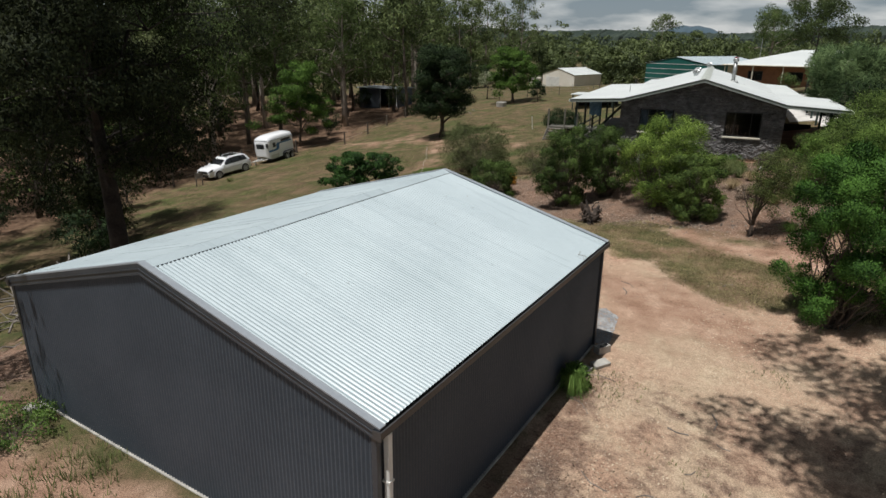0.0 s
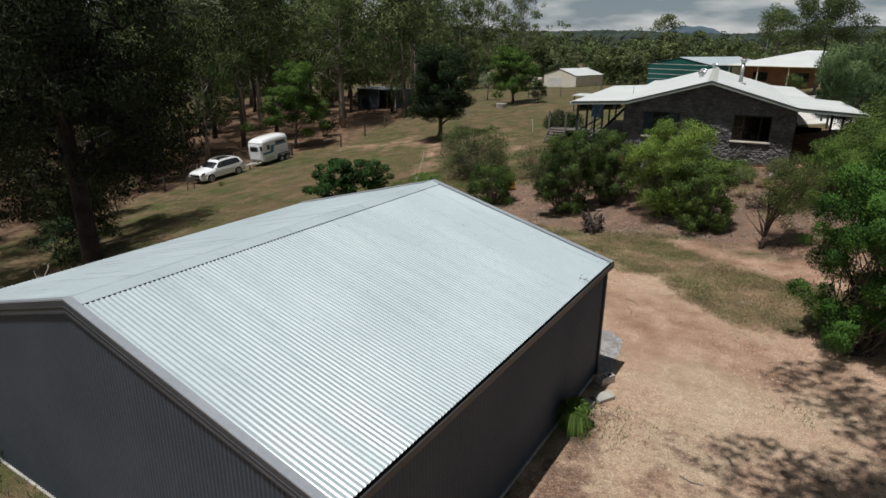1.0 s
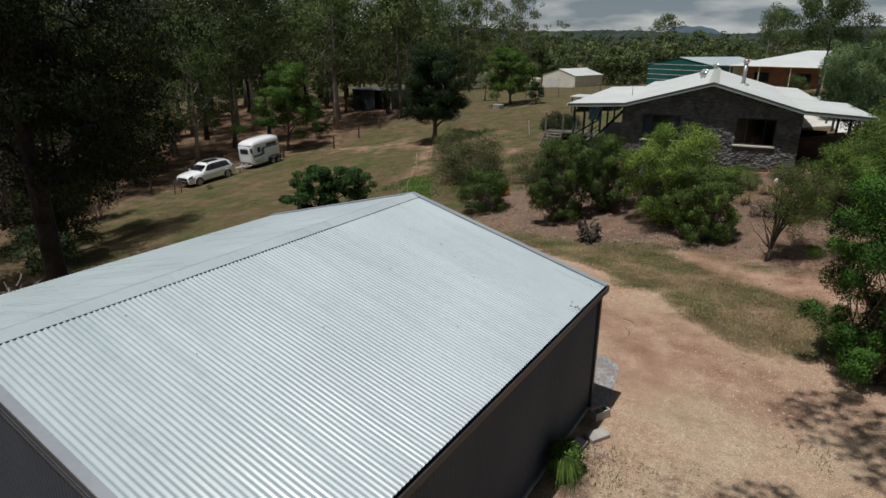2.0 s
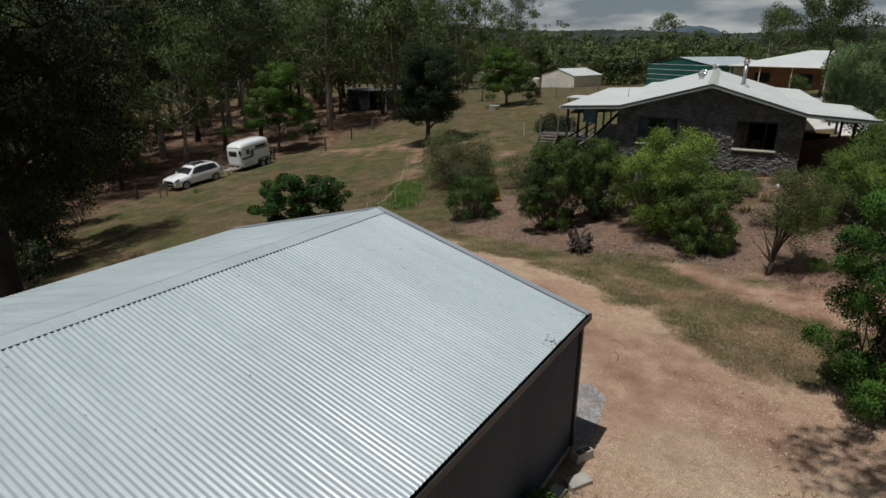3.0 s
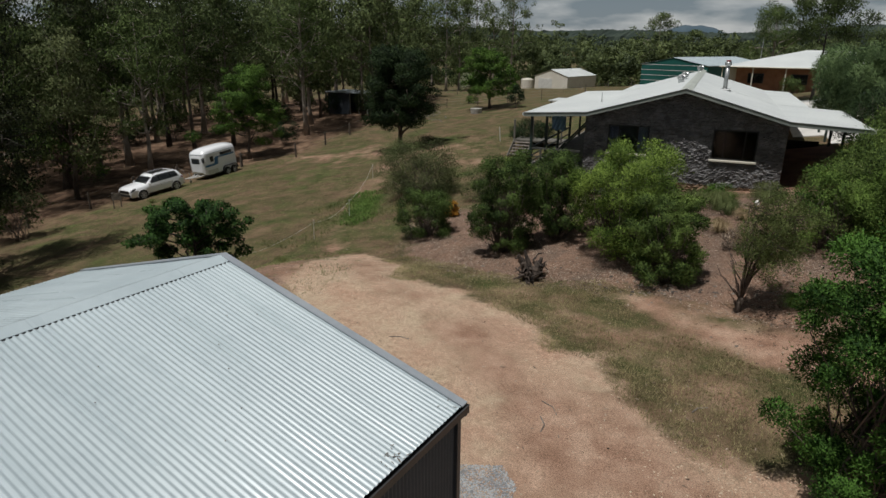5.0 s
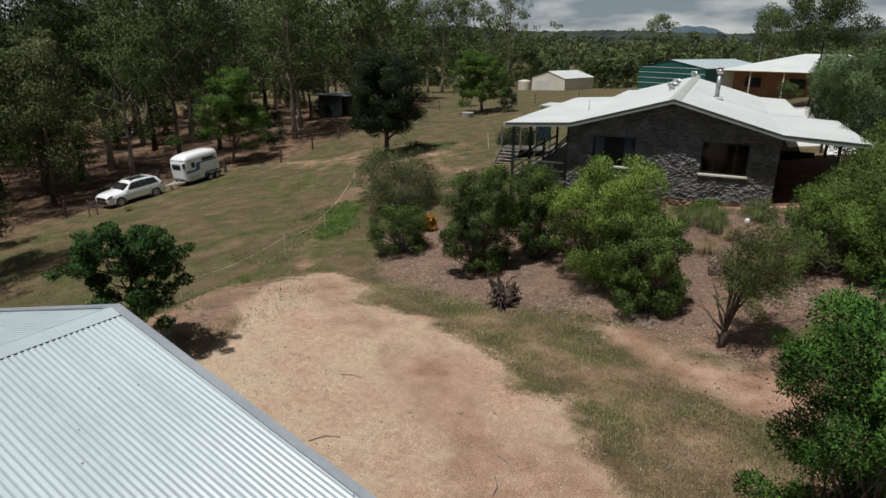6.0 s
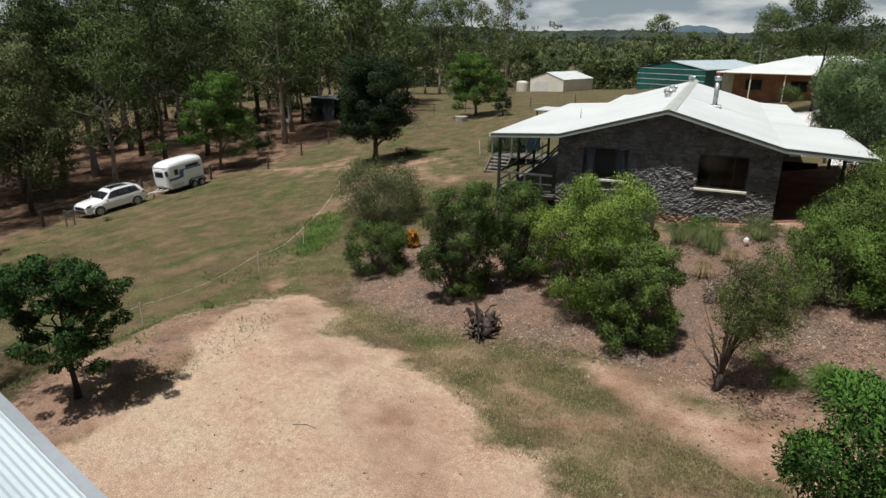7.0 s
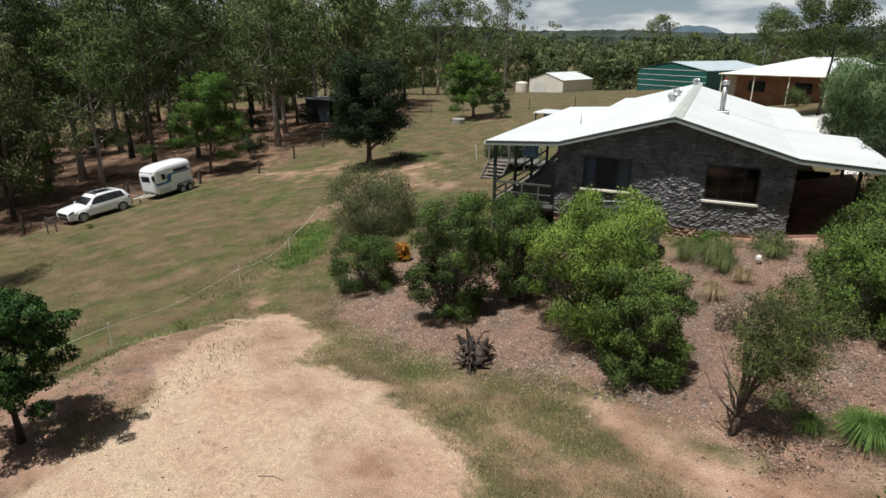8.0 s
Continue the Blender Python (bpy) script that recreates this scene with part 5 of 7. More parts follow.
def bush_meshes(seed, w, h, leaves, leaf, leaf_mat, bark, droop=0.0, bare=0.12, blobs=16, narrow=0.45, slim=0.27):
    """A many-stemmed bush, w wide and h high, of leafy tufts down to its skirt."""
    rng = np.random.default_rng(seed)
    wood, clumps = Shape(), []
    for k in range(blobs):
        a, f = rng.uniform(0, 2 * math.pi), bare + 0.05 + (0.90 - bare) * ((k + rng.uniform(0, 1)) / blobs)
        r = 1.12 * w / 2 * math.sqrt(max(0.03, 1 - ((f - 0.40) / 0.66) ** 2)) * math.sqrt(rng.uniform(0.12, 1.0))
        c = np.array([math.cos(a) * r, math.sin(a) * r, f * h])
        clumps.append((*c, narrow * w / 2 * rng.uniform(0.55, 1.1)))
        wood.tube(limb(rng, (rng.uniform(-0.1, 0.1) * w, rng.uniform(-0.1, 0.1) * w, -0.05), c, 0.05, 5), np.linspace(0.012 * math.sqrt(h), 0.005, 5).tolist(), 5)
    clumps = np.array(clumps)
    pick = rng.choice(len(clumps), leaves, p=clumps[:, 3] ** 2 / (clumps[:, 3] ** 2).sum())
    out = unit(rng.normal(size=(leaves, 3)) + np.array([0, 0, 0.25]))
    pts = clumps[pick, :3] + out * clumps[pick, 3:4] * rng.uniform(0.2, 1.1, (leaves, 1)) ** 0.6 * np.array([1, 1, 0.85])
    pts[:, 2] = np.abs(pts[:, 2] - bare * h) + bare * h + 0.02
    tips = rng.random(leaves) < 0.10
    pts[tips] += out[tips] * rng.uniform(0, 0.14 * w / 2, (int(tips.sum()), 1))
    return wood.done("branching_stem", bark, True), leafage("foliage", pts, unit(0.8 * out + 0.4 * unit((pts - [0, 0, 0.4 * h]) / [w, w, h])), rng, leaf * 1.15, leaf * slim * 1.2, leaf_mat, droop - 0.25, ways=out)


def plant_bush(name, meshes, x, y, label, scale=1.0, turn=0.0, group=""):
    ob = thing(name, pose(x, y, gz(x, y) - 0.03, 0, 0, turn) @ Matrix.Diagonal((scale, scale, scale, 1)), label, "bush", group)
    part("branching_stem", meshes[0], None, ob)
    part("foliage", meshes[1], None, ob)
    return ob


# single trees that stand free
plant_tree("shade_tree", tree_meshes(3, 8.1, 0.16, 2.75, 0.22, 30, 62000, 0.18, M_BARK, L_DENSE, 0.3, 0.15, 0.01, flat=0.45), -22.2, 44.3, "round dense dark green shade tree in the paddock")
plant_tree("paddock_tree", tree_meshes(4, 8.4, 0.20, 3.1, 0.14, 22, 36000, 0.19, M_BARK, L_FRESH, 0.2, 0.125, 0.02, flat=0.5), -39.3, 42.9, "light green feathery tree beside the wood")
plant_tree("round_tree", tree_meshes(5, 6.4, 0.18, 2.7, 0.17, 18, 26000, 0.20, M_BARK, L_FRESH, 0.2, 0.15, 0.02, flat=0.5), -25.6, 66.6, "fresh green round tree with a low trunk")
plant_tree("young_tree", tree_meshes(6, 3.4, 0.36, 1.35, 0.075, 18, 26000, 0.10, M_DARKBARK, L_DEEP, 0.5, 0.105, 0.008, flat=0.45), -5.8, 12.45, "young dark green tree at the shed's back corner")
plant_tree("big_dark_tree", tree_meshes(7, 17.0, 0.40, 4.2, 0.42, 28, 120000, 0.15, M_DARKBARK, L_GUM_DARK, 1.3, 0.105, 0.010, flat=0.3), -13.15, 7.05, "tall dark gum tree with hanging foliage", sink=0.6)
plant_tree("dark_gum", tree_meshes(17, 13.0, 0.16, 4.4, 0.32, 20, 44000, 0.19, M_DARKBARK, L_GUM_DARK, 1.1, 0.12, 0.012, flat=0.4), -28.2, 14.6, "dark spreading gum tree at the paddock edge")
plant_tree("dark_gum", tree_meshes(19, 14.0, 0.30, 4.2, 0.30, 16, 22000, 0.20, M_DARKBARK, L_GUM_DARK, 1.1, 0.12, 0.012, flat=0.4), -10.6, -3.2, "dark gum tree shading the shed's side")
plant_tree("edge_tree", tree_meshes(18, 8.0, 0.16, 3.6, 0.2, 14, 20000, 0.21, M_BARK, L_FRESH, 0.5, 0.14, 0.02), -47.5, 29.5, "leafy green tree at the edge of the wood")
plant_tree("tall_tree", tree_meshes(8, 15.0, 0.68, 4.9, 0.26, 30, 60000, 0.27, M_BARK, L_GUM, 0.8, 0.115, 0.006, flat=0.4), 13.0, 3.3, "tall gum tree beside the gravel yard")
plant_tree("multi_stem_tree", tree_meshes(12, 13.5, 0.4, 4.5, 0.25, 13, 12000, 0.28, M_PALEBARK, L_GUM_LIGHT, 0.8, 0.13, 0.02), -2.2, 118.0, "tall gum tree behind a brick house")
plant_tree("small_yellow_tree", tree_meshes(13, 4.5, 0.3, 1.9, 0.1, 8, 2600, 0.24, M_BARK, L_PALE, 0.2, 0.2), -39.5, 86.0, "small pale flowering tree on the grass")
plant_tree("small_dark_tree", tree_meshes(14, 2.6, 0.15, 1.0, 0.08, 8, 2200, 0.18, M_BARK, L_DENSE, 0.2, 0.2), -21.8, 65.6, "small dark green shrub beside a tree")
NEEDLE = tree_meshes(15, 3.6, 0.2, 2.0, 0.16, 14, 100, 0.42, M_BARK, L_NEEDLE, 0.1, 0.16, 0.01, flat=0.6)
NEEDLE_PLACES = clump_points(np.random.default_rng(2), [(1.9 * math.cos(k * 2.4) * (1 - 0.12 * (k % 5)), 1.9 * math.sin(k * 2.4) * (1 - 0.12 * (k % 5)), 0.8 + 0.12 * k, 0.95) for k in range(24)], 34000)
NEEDLE_THIN = leafage("crown", *NEEDLE_PLACES, np.random.default_rng(3), 0.42, 0.034, L_NEEDLE, -0.35)
plant_tree("needle_tree", (NEEDLE[0], NEEDLE_THIN), 9.2, 46.8, "broad blue-green feathery she-oak beside the house", 1.12)
plant_bush("verge_bush", bush_meshes(78, 3.2, 2.2, 3500, 0.2, L_GUM_LIGHT, M_BARK, 0.1), 4.4, 70.0, "rounded green bush before the brick house", 0.6)
plant_tree("slender_tree", tree_meshes(16, 8.6, 0.46, 2.9, 0.12, 12, 14000, 0.2, M_DARKBARK, L_GUM, 1.2, 0.14, 0.012, flat=0.5), 6.4, 62.0, "slender dark-trunked tree with drooping foliage")

# the wood beside the paddock: gums of six shapes
GUM_KINDS = ((31, 17, 0.30, 4.6, 0.26, M_PALEBARK, L_GUM, 1.0, 0.125, 0.015), (32, 19, 0.36, 4.4, 0.24, M_DARKBARK, L_GUM, 1.0, 0.115, 0.012),
             (33, 15, 0.25, 4.8, 0.23, M_PALEBARK, L_GUM_LIGHT, 0.8, 0.14, 0.02), (34, 18, 0.30, 4.0, 0.20, M_BARK, L_GUM, 1.2, 0.115, 0.015),
             (35, 13, 0.18, 4.2, 0.18, M_BARK, L_OLIVE, 0.8, 0.14, 0.025), (36, 20, 0.30, 4.8, 0.30, M_PALEBARK, L_GUM_LIGHT, 1.0, 0.12, 0.012))
GUMS = [tree_meshes(s, h, b, sp, tr, 17, 11200, 0.26, bark, leaf, dr, cl * 0.80, ln) for s, h, b, sp, tr, bark, leaf, dr, cl, ln in GUM_KINDS]
# the same gums for far off, sparser and in the haze-paled leaf
GUMS += [tree_meshes(s, h, b, sp, tr, 11, 4200, 0.44, bark, L_HAZYGUM, dr, cl * 0.86, ln, 0.2) for s, h, b, sp, tr, bark, leaf, dr, cl, ln in GUM_KINDS]
GUM_LABEL = ["tall pale-barked gum tree with loose green foliage", "tall black-barked gum tree with a high crown", "spreading gum tree with light green foliage",
             "slender gum tree with a brown trunk", "low olive green gum tree with a leaning trunk", "very tall pale-trunked gum tree in the wood"]
rng = random.Random(77)
placed = [(-42.0, 53.6, 5), (-44.0, 55.6, 0), (-52.3, 59.0, 1), (-50.2, 37.2, 0), (-47.5, 30.0, 4), (-44.5, 23.5, 2), (-55.0, 45.0, 1), (-46.5, 47.0, 3), (-58.0, 52.0, 5), (-62.0, 40.0, 1),
          (-41.5, 17.0, 4), (-48.0, 14.0, 1), (-36.5, 10.0, 2), (-29.0, 5.0, 1), (-57.0, 28.0, 3), (-38.5, 61.5, 3), (-52.5, 70.5, 5), (-61.0, 64.0, 0), (-53.5, 36.0, 5), (-66.0, 47.0, 1), (-49.0, 33.5, 3)]
tries = 0
while len(placed) < 125 and tries < 6000:
    tries += 1
    d = rng.random() ** 0.8
    x, y = -42 - 100 * d, rng.uniform(2, 175)
    if inside(WOOD, np.array([x]), np.array([y]))[0] < 3 or y < 20 + 0.05 * x or math.atan2(-x - 8, max(y - 8, 0.1)) > radians(80):
        continue
    if all((x - p[0]) ** 2 + (y - p[1]) ** 2 > (4.6 + 2.2 * d) ** 2 for p in placed):
        placed.append((x, y, rng.randrange(6)))
gum_first = {}
for x, y, k in placed:
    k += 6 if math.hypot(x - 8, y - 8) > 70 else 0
    m = pose(x, y, gz(x, y) - 0.15, 0, 0, rng.uniform(0, 360))
    s = rng.uniform(0.85, 1.15)
    if k not in gum_first:
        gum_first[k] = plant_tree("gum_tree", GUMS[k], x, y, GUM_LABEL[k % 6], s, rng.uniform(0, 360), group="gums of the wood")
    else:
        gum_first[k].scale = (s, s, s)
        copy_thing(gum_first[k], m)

# saplings and undergrowth at the wood's edge
UNDER = bush_meshes(41, 2.6, 2.8, 2600, 0.20, L_DENSE, M_BARK, 0.3)
UNDER2 = bush_meshes(42, 3.0, 4.2, 2600, 0.22, L_GUM, M_BARK, 0.4, 0.2)
first = [None, None]
for k in range(34):
    x, y = rng.uniform(-85, -40), rng.uniform(4, 75)
    if k < 12:
        x, y = rng.uniform(-46, -24), rng.uniform(2, 22)
    elif inside(WOOD, np.array([x]), np.array([y]))[0] < 2:
        continue
    j = k % 2
    if first[j] is None:
        first[j] = plant_bush("undergrowth_shrub", (UNDER, UNDER2)[j], x, y, ("low dark scrub under the gums", "thin green saplings under the gums")[j], group="undergrowth")
    else:
        copy_thing(first[j], pose(x, y, gz(x, y) - 0.05, 0, 0, rng.uniform(0, 360)))

# far woods, too many to count
def far_woods():
    r = np.random.default_rng(9)
    quads, outs, n = [], [], 0
    while n < 950:
        if n < 300:
            x, y = r.uniform(-150, 24), r.uniform(158, 212)
        elif n < 560:
            # the belt beyond the clearing behind the wood
            x, y = -98 - 62 * r.random() ** 1.4, r.uniform(4, 118)
        elif n < 890:
            x, y = r.uniform(-520, 110), 205 + 420 * r.random() ** 1.5
        else:
            # unseen trees behind the camera, added so that window panes reflect dark
            x, y = r.uniform(-140, 140), r.uniform(-130, -45)
        left = 300 <= n < 560
        if n < 890 and not left and (x < -1.25 * y - 20 or x > 0.12 * y + 30 or (n < 300 and x < -88 and y < 175)):
            continue
        near = n < 560
        z, w = gz(x, y), r.uniform(3.4, 6.0) if near else r.uniform(5.0, 7.5)
        if left:
            h = r.uniform(7.0, 19.0)
        elif near:
            h = (r.uniform(6.0, 12.0) if x < -60 else r.uniform(3.5, 8.0)) - z + (r.uniform(2.0, 6.0) if r.random() < 0.22 else 0.0)
        else:
            h = max(9.0, 7.0 + math.hypot(x, y) * r.uniform(0.004, 0.014) - z)
        k = 16
        f = np.concatenate([r.uniform(0.0, 0.35, 5), r.uniform(0.45, 1.0, k - 5)])
        wide = w * np.where(f < 0.4, 0.42, 0.36 * np.sqrt(np.maximum(0.08, 1 - ((f - 0.66) / 0.40) ** 2)))
        cl = np.stack([x + r.normal(0, 1, k) * wide, y + r.normal(0, 1, k) * wide, z + h * f * 0.93, r.uniform(0.7, 1.5, k) * (1.0 if near else 1.3)], -1)
        p, o = clump_points(r, cl, 540 if near else 190, 0.7)
        quads.append(leaf_faces(p, r, *((0.66, 0.46) if near else (1.0, 0.8)), 0.6))
        outs.append(unit(0.7 * o + 0.6 * unit((p - [x, y, z + 0.55 * h]) / [w * 0.5, w * 0.5, h * 0.5])))
        n += 1
    return leaf_mesh("far_woods", np.concatenate(quads), np.concatenate(outs), L_FAR)


L_FAR = surf("far_gum_leaf", (0.018, 0.036, 0.011), (0.185, 0.235, 0.080), 0.16, 0.7, 0, 0, 1.2, 0.12, per_island=0.22, through_light=0.22)
lone("far_woods", far_woods(), pose(0, 0, 0), "far belt of green gum woodland", "trees", kind="stuff")

# tall gums behind the paddock, and woods beyond the right edge
for k in range(9):
    d, a = rng.uniform(138, 165), 0.67 - 0.026 * k + rng.uniform(-0.008, 0.008)
    x, y = 7.5 - d * math.sin(a), 6.4 + d * math.cos(a)
    s = rng.uniform(1.1, 1.4)
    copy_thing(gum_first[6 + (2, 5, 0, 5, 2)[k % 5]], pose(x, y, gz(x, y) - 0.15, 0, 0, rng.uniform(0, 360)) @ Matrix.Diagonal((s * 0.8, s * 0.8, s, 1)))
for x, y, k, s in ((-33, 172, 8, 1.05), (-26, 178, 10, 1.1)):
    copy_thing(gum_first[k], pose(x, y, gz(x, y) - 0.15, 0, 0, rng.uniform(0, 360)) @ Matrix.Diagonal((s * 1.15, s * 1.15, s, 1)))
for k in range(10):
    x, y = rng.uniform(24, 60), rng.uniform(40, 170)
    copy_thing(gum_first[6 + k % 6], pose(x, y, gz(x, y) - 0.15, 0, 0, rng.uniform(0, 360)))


# distant hills
def hill(name, x, y, w, h, seed, label):
    r = np.random.default_rng(seed)
    s, rows = Shape(), []
    ph = r.uniform(0, 6, 6)
    for j in range(7):
        row = []
        for i in range(41):
            u, v = i / 40 * 2 - 1, j / 6 * 2 - 1
            z = h * max(0, 1 - abs(u) ** 1.7) * (1 - v * v) * (1 + 0.10 * math.sin(4 * u + ph[0]) + 0.035 * math.sin(13 * u + ph[1]) + 0.02 * math.sin(29 * u + ph[2]))
            row.append((u * w / 2, v * w / 5, z - 6))
        rows.append(row)
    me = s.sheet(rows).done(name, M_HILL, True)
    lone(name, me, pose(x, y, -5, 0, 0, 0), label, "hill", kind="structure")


# the haze of the distance is mixed into this blue base colour
M_HILL = surf("haze_blue_hill", (0.050, 0.085, 0.115), (0.085, 0.125, 0.155), 0.004, 1.0, 0, 0, 0.03, 0.2)
M_FARWOOD = surf("far_dark_woodland", (0.018, 0.032, 0.026), (0.048, 0.068, 0.050), 0.03, 1.0, 0, 0, 0.2, 0.2)


def wooded_rise():
    """A long low rise under dark forest, its skyline broken by single crowns."""
    r = np.random.default_rng(12)
    s = Shape()
    xs_ = np.linspace(-1500, 700, 700)
    top = 34 + 5 * np.sin(xs_ / 170) + 3 * np.sin(xs_ / 61 + 1) + r.normal(0, 0.5, 700) + 0.8 * np.maximum(0, r.normal(0, 1, 700))
    s.sheet([[(x, -30, -20) for x in xs_], [(x, 0 + d, z * 0.62) for x, z, d in zip(xs_, top, r.normal(0, 6, 700))], [(x, 60 + d, z) for x, z, d in zip(xs_, top, r.normal(0, 6, 700))], [(x, 160, z * 0.8) for x, z in zip(xs_, top)], [(x, 260, -20) for x in xs_]])
    lone("backdrop_woods", s.done("backdrop_woods", M_FARWOOD), pose(0, 1120, 0), "long dark wooded rise before the hills", "woods", kind="structure")


wooded_rise()
hill("backdrop_hill", -613, 3300, 620, 108, 1, "wooded hill tinted haze-blue on the horizon")
hill("backdrop_range", -1100, 3700, 3600, 48, 2, "low range of hills tinted haze-blue on the horizon")
hill("backdrop_ridge", 640, 3500, 1400, 165, 3, "long ridge tinted haze-blue on the horizon")

# bushes of the garden bed below the house
PLAN = [
    ("grey_green_bush", 51, 4.3, 3.0, 22000, 0.105, L_OLIVE, -10.9, 30.6, "wide grey-green native bush in the garden bed", 0.05),
    ("round_bush", 52, 2.3, 2.15, 18000, 0.089, L_BUSHDARK, -6.5, 24.7, "small round green bush in leaf litter", 0.05),
    ("dark_bush", 53, 2.35, 4.0, 26000, 0.096, L_BUSHDARK, -2.05, 23.5, "tall green bush on red earth", 0.05),
    ("upright_bush", 54, 2.25, 3.6, 22000, 0.096, L_BUSHDARK, -0.4, 25.2, "upright dark green bush", 0.07),
    ("bright_bush", 55, 3.3, 4.0, 46000, 0.096, L_BRIGHT, 2.65, 23.6, "large bright green bush below the house", 0.05),
    ("low_green_bush", 56, 2.15, 2.85, 24000, 0.096, L_BUSH, 4.4, 21.9, "rounded mid-green bush with a dense skirt", 0.05),
    ("glossy_bush", 57, 2.92, 4.85, 92000, 0.066, L_GLOSS, 9.72, 13.35, "big glossy dark green bush beside the yard", 0.08),
    ("leafy_bush", 58, 3.58, 2.9, 25200, 0.105, L_BUSH, 9.9, 26.6, "leafy green bush beside the carport", 0.05),
    ("leafy_bush", 59, 4.4, 4.1, 24000, 0.113, L_BUSH, 12.6, 28.6, "spreading green bush beside the carport", 0.05),
    ("fresh_bush", 60, 2.5, 2.5, 20000, 0.089, L_LIME, 8.7, 25.4, "low fresh green bush in the garden", 0.05),
    ("fresh_bush", 61, 3.1, 2.9, 26000, 0.092, L_LIME, 10.9, 25.0, "broad fresh green bush in the garden", 0.05),
    ("leafy_bush", 62, 3.81, 3.0, 22400, 0.121, L_BUSH, 11.4, 33.2, "tall bush shading the carport", 0.03),
    ("leafy_bush", 63, 4.93, 4.6, 23800, 0.145, L_GUM_LIGHT, 14.0, 37.5, "tall leafy shrub behind the carport", 0.05),
    ("leafy_bush", 77, 2.7, 2.2, 13000, 0.11, L_BUSH, 10.05, 31.7, "leafy bush against the carport opening", 0.03),
    ("leafy_bush", 79, 3.2, 3.1, 7000, 0.16, L_DENSE, 10.1, 37.4, "dark leafy bush behind the carport", 0.02),
    ("twiggy_bush", 64, 2.46, 1.9, 6160, 0.089, L_OLIVE, -6.4, 30.3, "thin olive bush with bare twigs", 0.05),
    ("side_bush", 65, 2.9, 2.3, 13000, 0.105, L_BUSH, -3.6, 29.0, "dark green bush beside the verandah", 0.05),
    ("low_shrub", 66, 1.3, 0.75, 3120, 0.081, L_FRESH, 4.6, 30.3, "low green weeds at the house wall", 0.0),
    ("low_shrub", 67, 1.2, 0.7, 2496, 0.081, L_OLIVE, 6.4, 30.8, "low olive weeds at the house wall", 0.0),
    ("orange_plant", 68, 0.6, 0.75, 260, 0.34, L_ORANGE, -6.9, 27.6, "orange and yellow leafed garden plant", 0.05),
    ("dry_shrub", 69, 1.3, 0.6, 1500, 0.096, L_DRY, 6.3, 24.9, "dry brown twiggy shrub", 0.0),
    ("verge_bush", 70, 2.91, 1.7, 8960, 0.129, L_DENSE, -10.4, 44.5, "dark green bush by the house stairs", 0.05),
    ("shed_weed", 71, 0.6, 0.6, 1100, 0.11, L_LUSH, 4.86, 6.75, "green weed growing against the shed wall", 0.0),
    ("corner_weed", 72, 1.5, 0.45, 2652, 0.081, L_LUSH, -3.6, -0.9, "bright green weeds beside the shed slab", 0.0),
    ("filler_bush", 73, 2.2, 2.4, 8000, 0.09, L_BUSH, 1.2, 26.9, "green bush filling the garden bed", 0.05),
    ("filler_bush", 74, 2.0, 2.0, 7000, 0.09, L_OLIVE, -3.9, 26.6, "olive bush filling the garden bed", 0.05),
    ("filler_bush", 75, 2.2, 2.2, 7000, 0.09, L_BUSH, 9.0, 29.4, "dark green bush near the carport", 0.05),
    ("filler_bush", 76, 1.6, 0.8, 3200, 0.09, L_OLIVE, -8.0, 27.4, "low grey-green shrub in the garden bed", 0.02),
]
for name, seed, w, h, n, leaf, mat, x, y, label, bare in PLAN:
    plant_bush(name, bush_meshes(seed, w, h, int(n * 1.45), leaf * 0.88, mat, M_BARK, 0.1, bare, 120 if w > 3 else 84, 0.28, slim=0.40 if mat is L_GLOSS else 0.27), x, y, label)


def thin_sapling():
    """Several thin stems from one foot, with sparse leaves leaning to one side."""
    r = np.random.default_rng(81)
    stems, twigs, pts = [Shape().tube([(0, 0, -0.15), (0.02, 0.01, 0.15), (0.05, 0.0, 0.45)], [0.11, 0.085, 0.07], 8)], Shape(), []
    for k in range(8):
        a = k * 0.785
        top = np.array([0.44 + 0.58 * math.cos(a), 0.24 + 0.48 * math.sin(a), r.uniform(2.1, 3.0)])
        t = np.linspace(0, 1, 7)[:, None]
        foot = np.array([0.06, 0.0, 0.42])
        p = np.concatenate([foot[:2] + (top[:2] - foot[:2]) * t ** 1.55 + r.normal(0, 0.035, (7, 2)) * np.sin(np.pi * t), foot[2] + (top[2] - foot[2]) * t], 1)
        stems.append(Shape().tube(p, np.linspace(0.040, 0.007, 7).tolist(), 6))
        for j in range(15):
            q = p[r.integers(3, 7)]
            e = q + r.normal(size=3) * [0.40, 0.40, 0.26] + [0.20, 0, 0.14]
            twigs.tube([q, (q + e) / 2 + r.normal(size=3) * 0.04, e], [0.012, 0.008, 0.003], 4)
            if e[0] > -0.15:
                pts.append((*e, 0.26))
    for k in range(5):
        a = r.uniform(2.2, 4.2)
        e = np.array([0.75 * math.cos(a), 0.55 * math.sin(a), r.uniform(0.9, 1.9)])
        twigs.tube(limb(r, (0.04, 0, 0.4), e, 0.1, 5), [0.026, 0.02, 0.014, 0.009, 0.004], 5)
    me = leafage("foliage", *clump_points(r, pts, 21000), r, 0.085, 0.018, L_SAPLING, -0.5)
    ob = thing("thin_sapling", pose(6.8, 20.45, gz(6.8, 20.45)), "thin many-stemmed sapling with sparse olive leaves", "tree")
    for stem in stems:
        part("stem", stem, M_STEM, ob, smooth=True)
    tagged(part("twig_spray", twigs, M_STEM, ob), kind="stuff")
    part("foliage", me, None, ob)


thin_sapling()


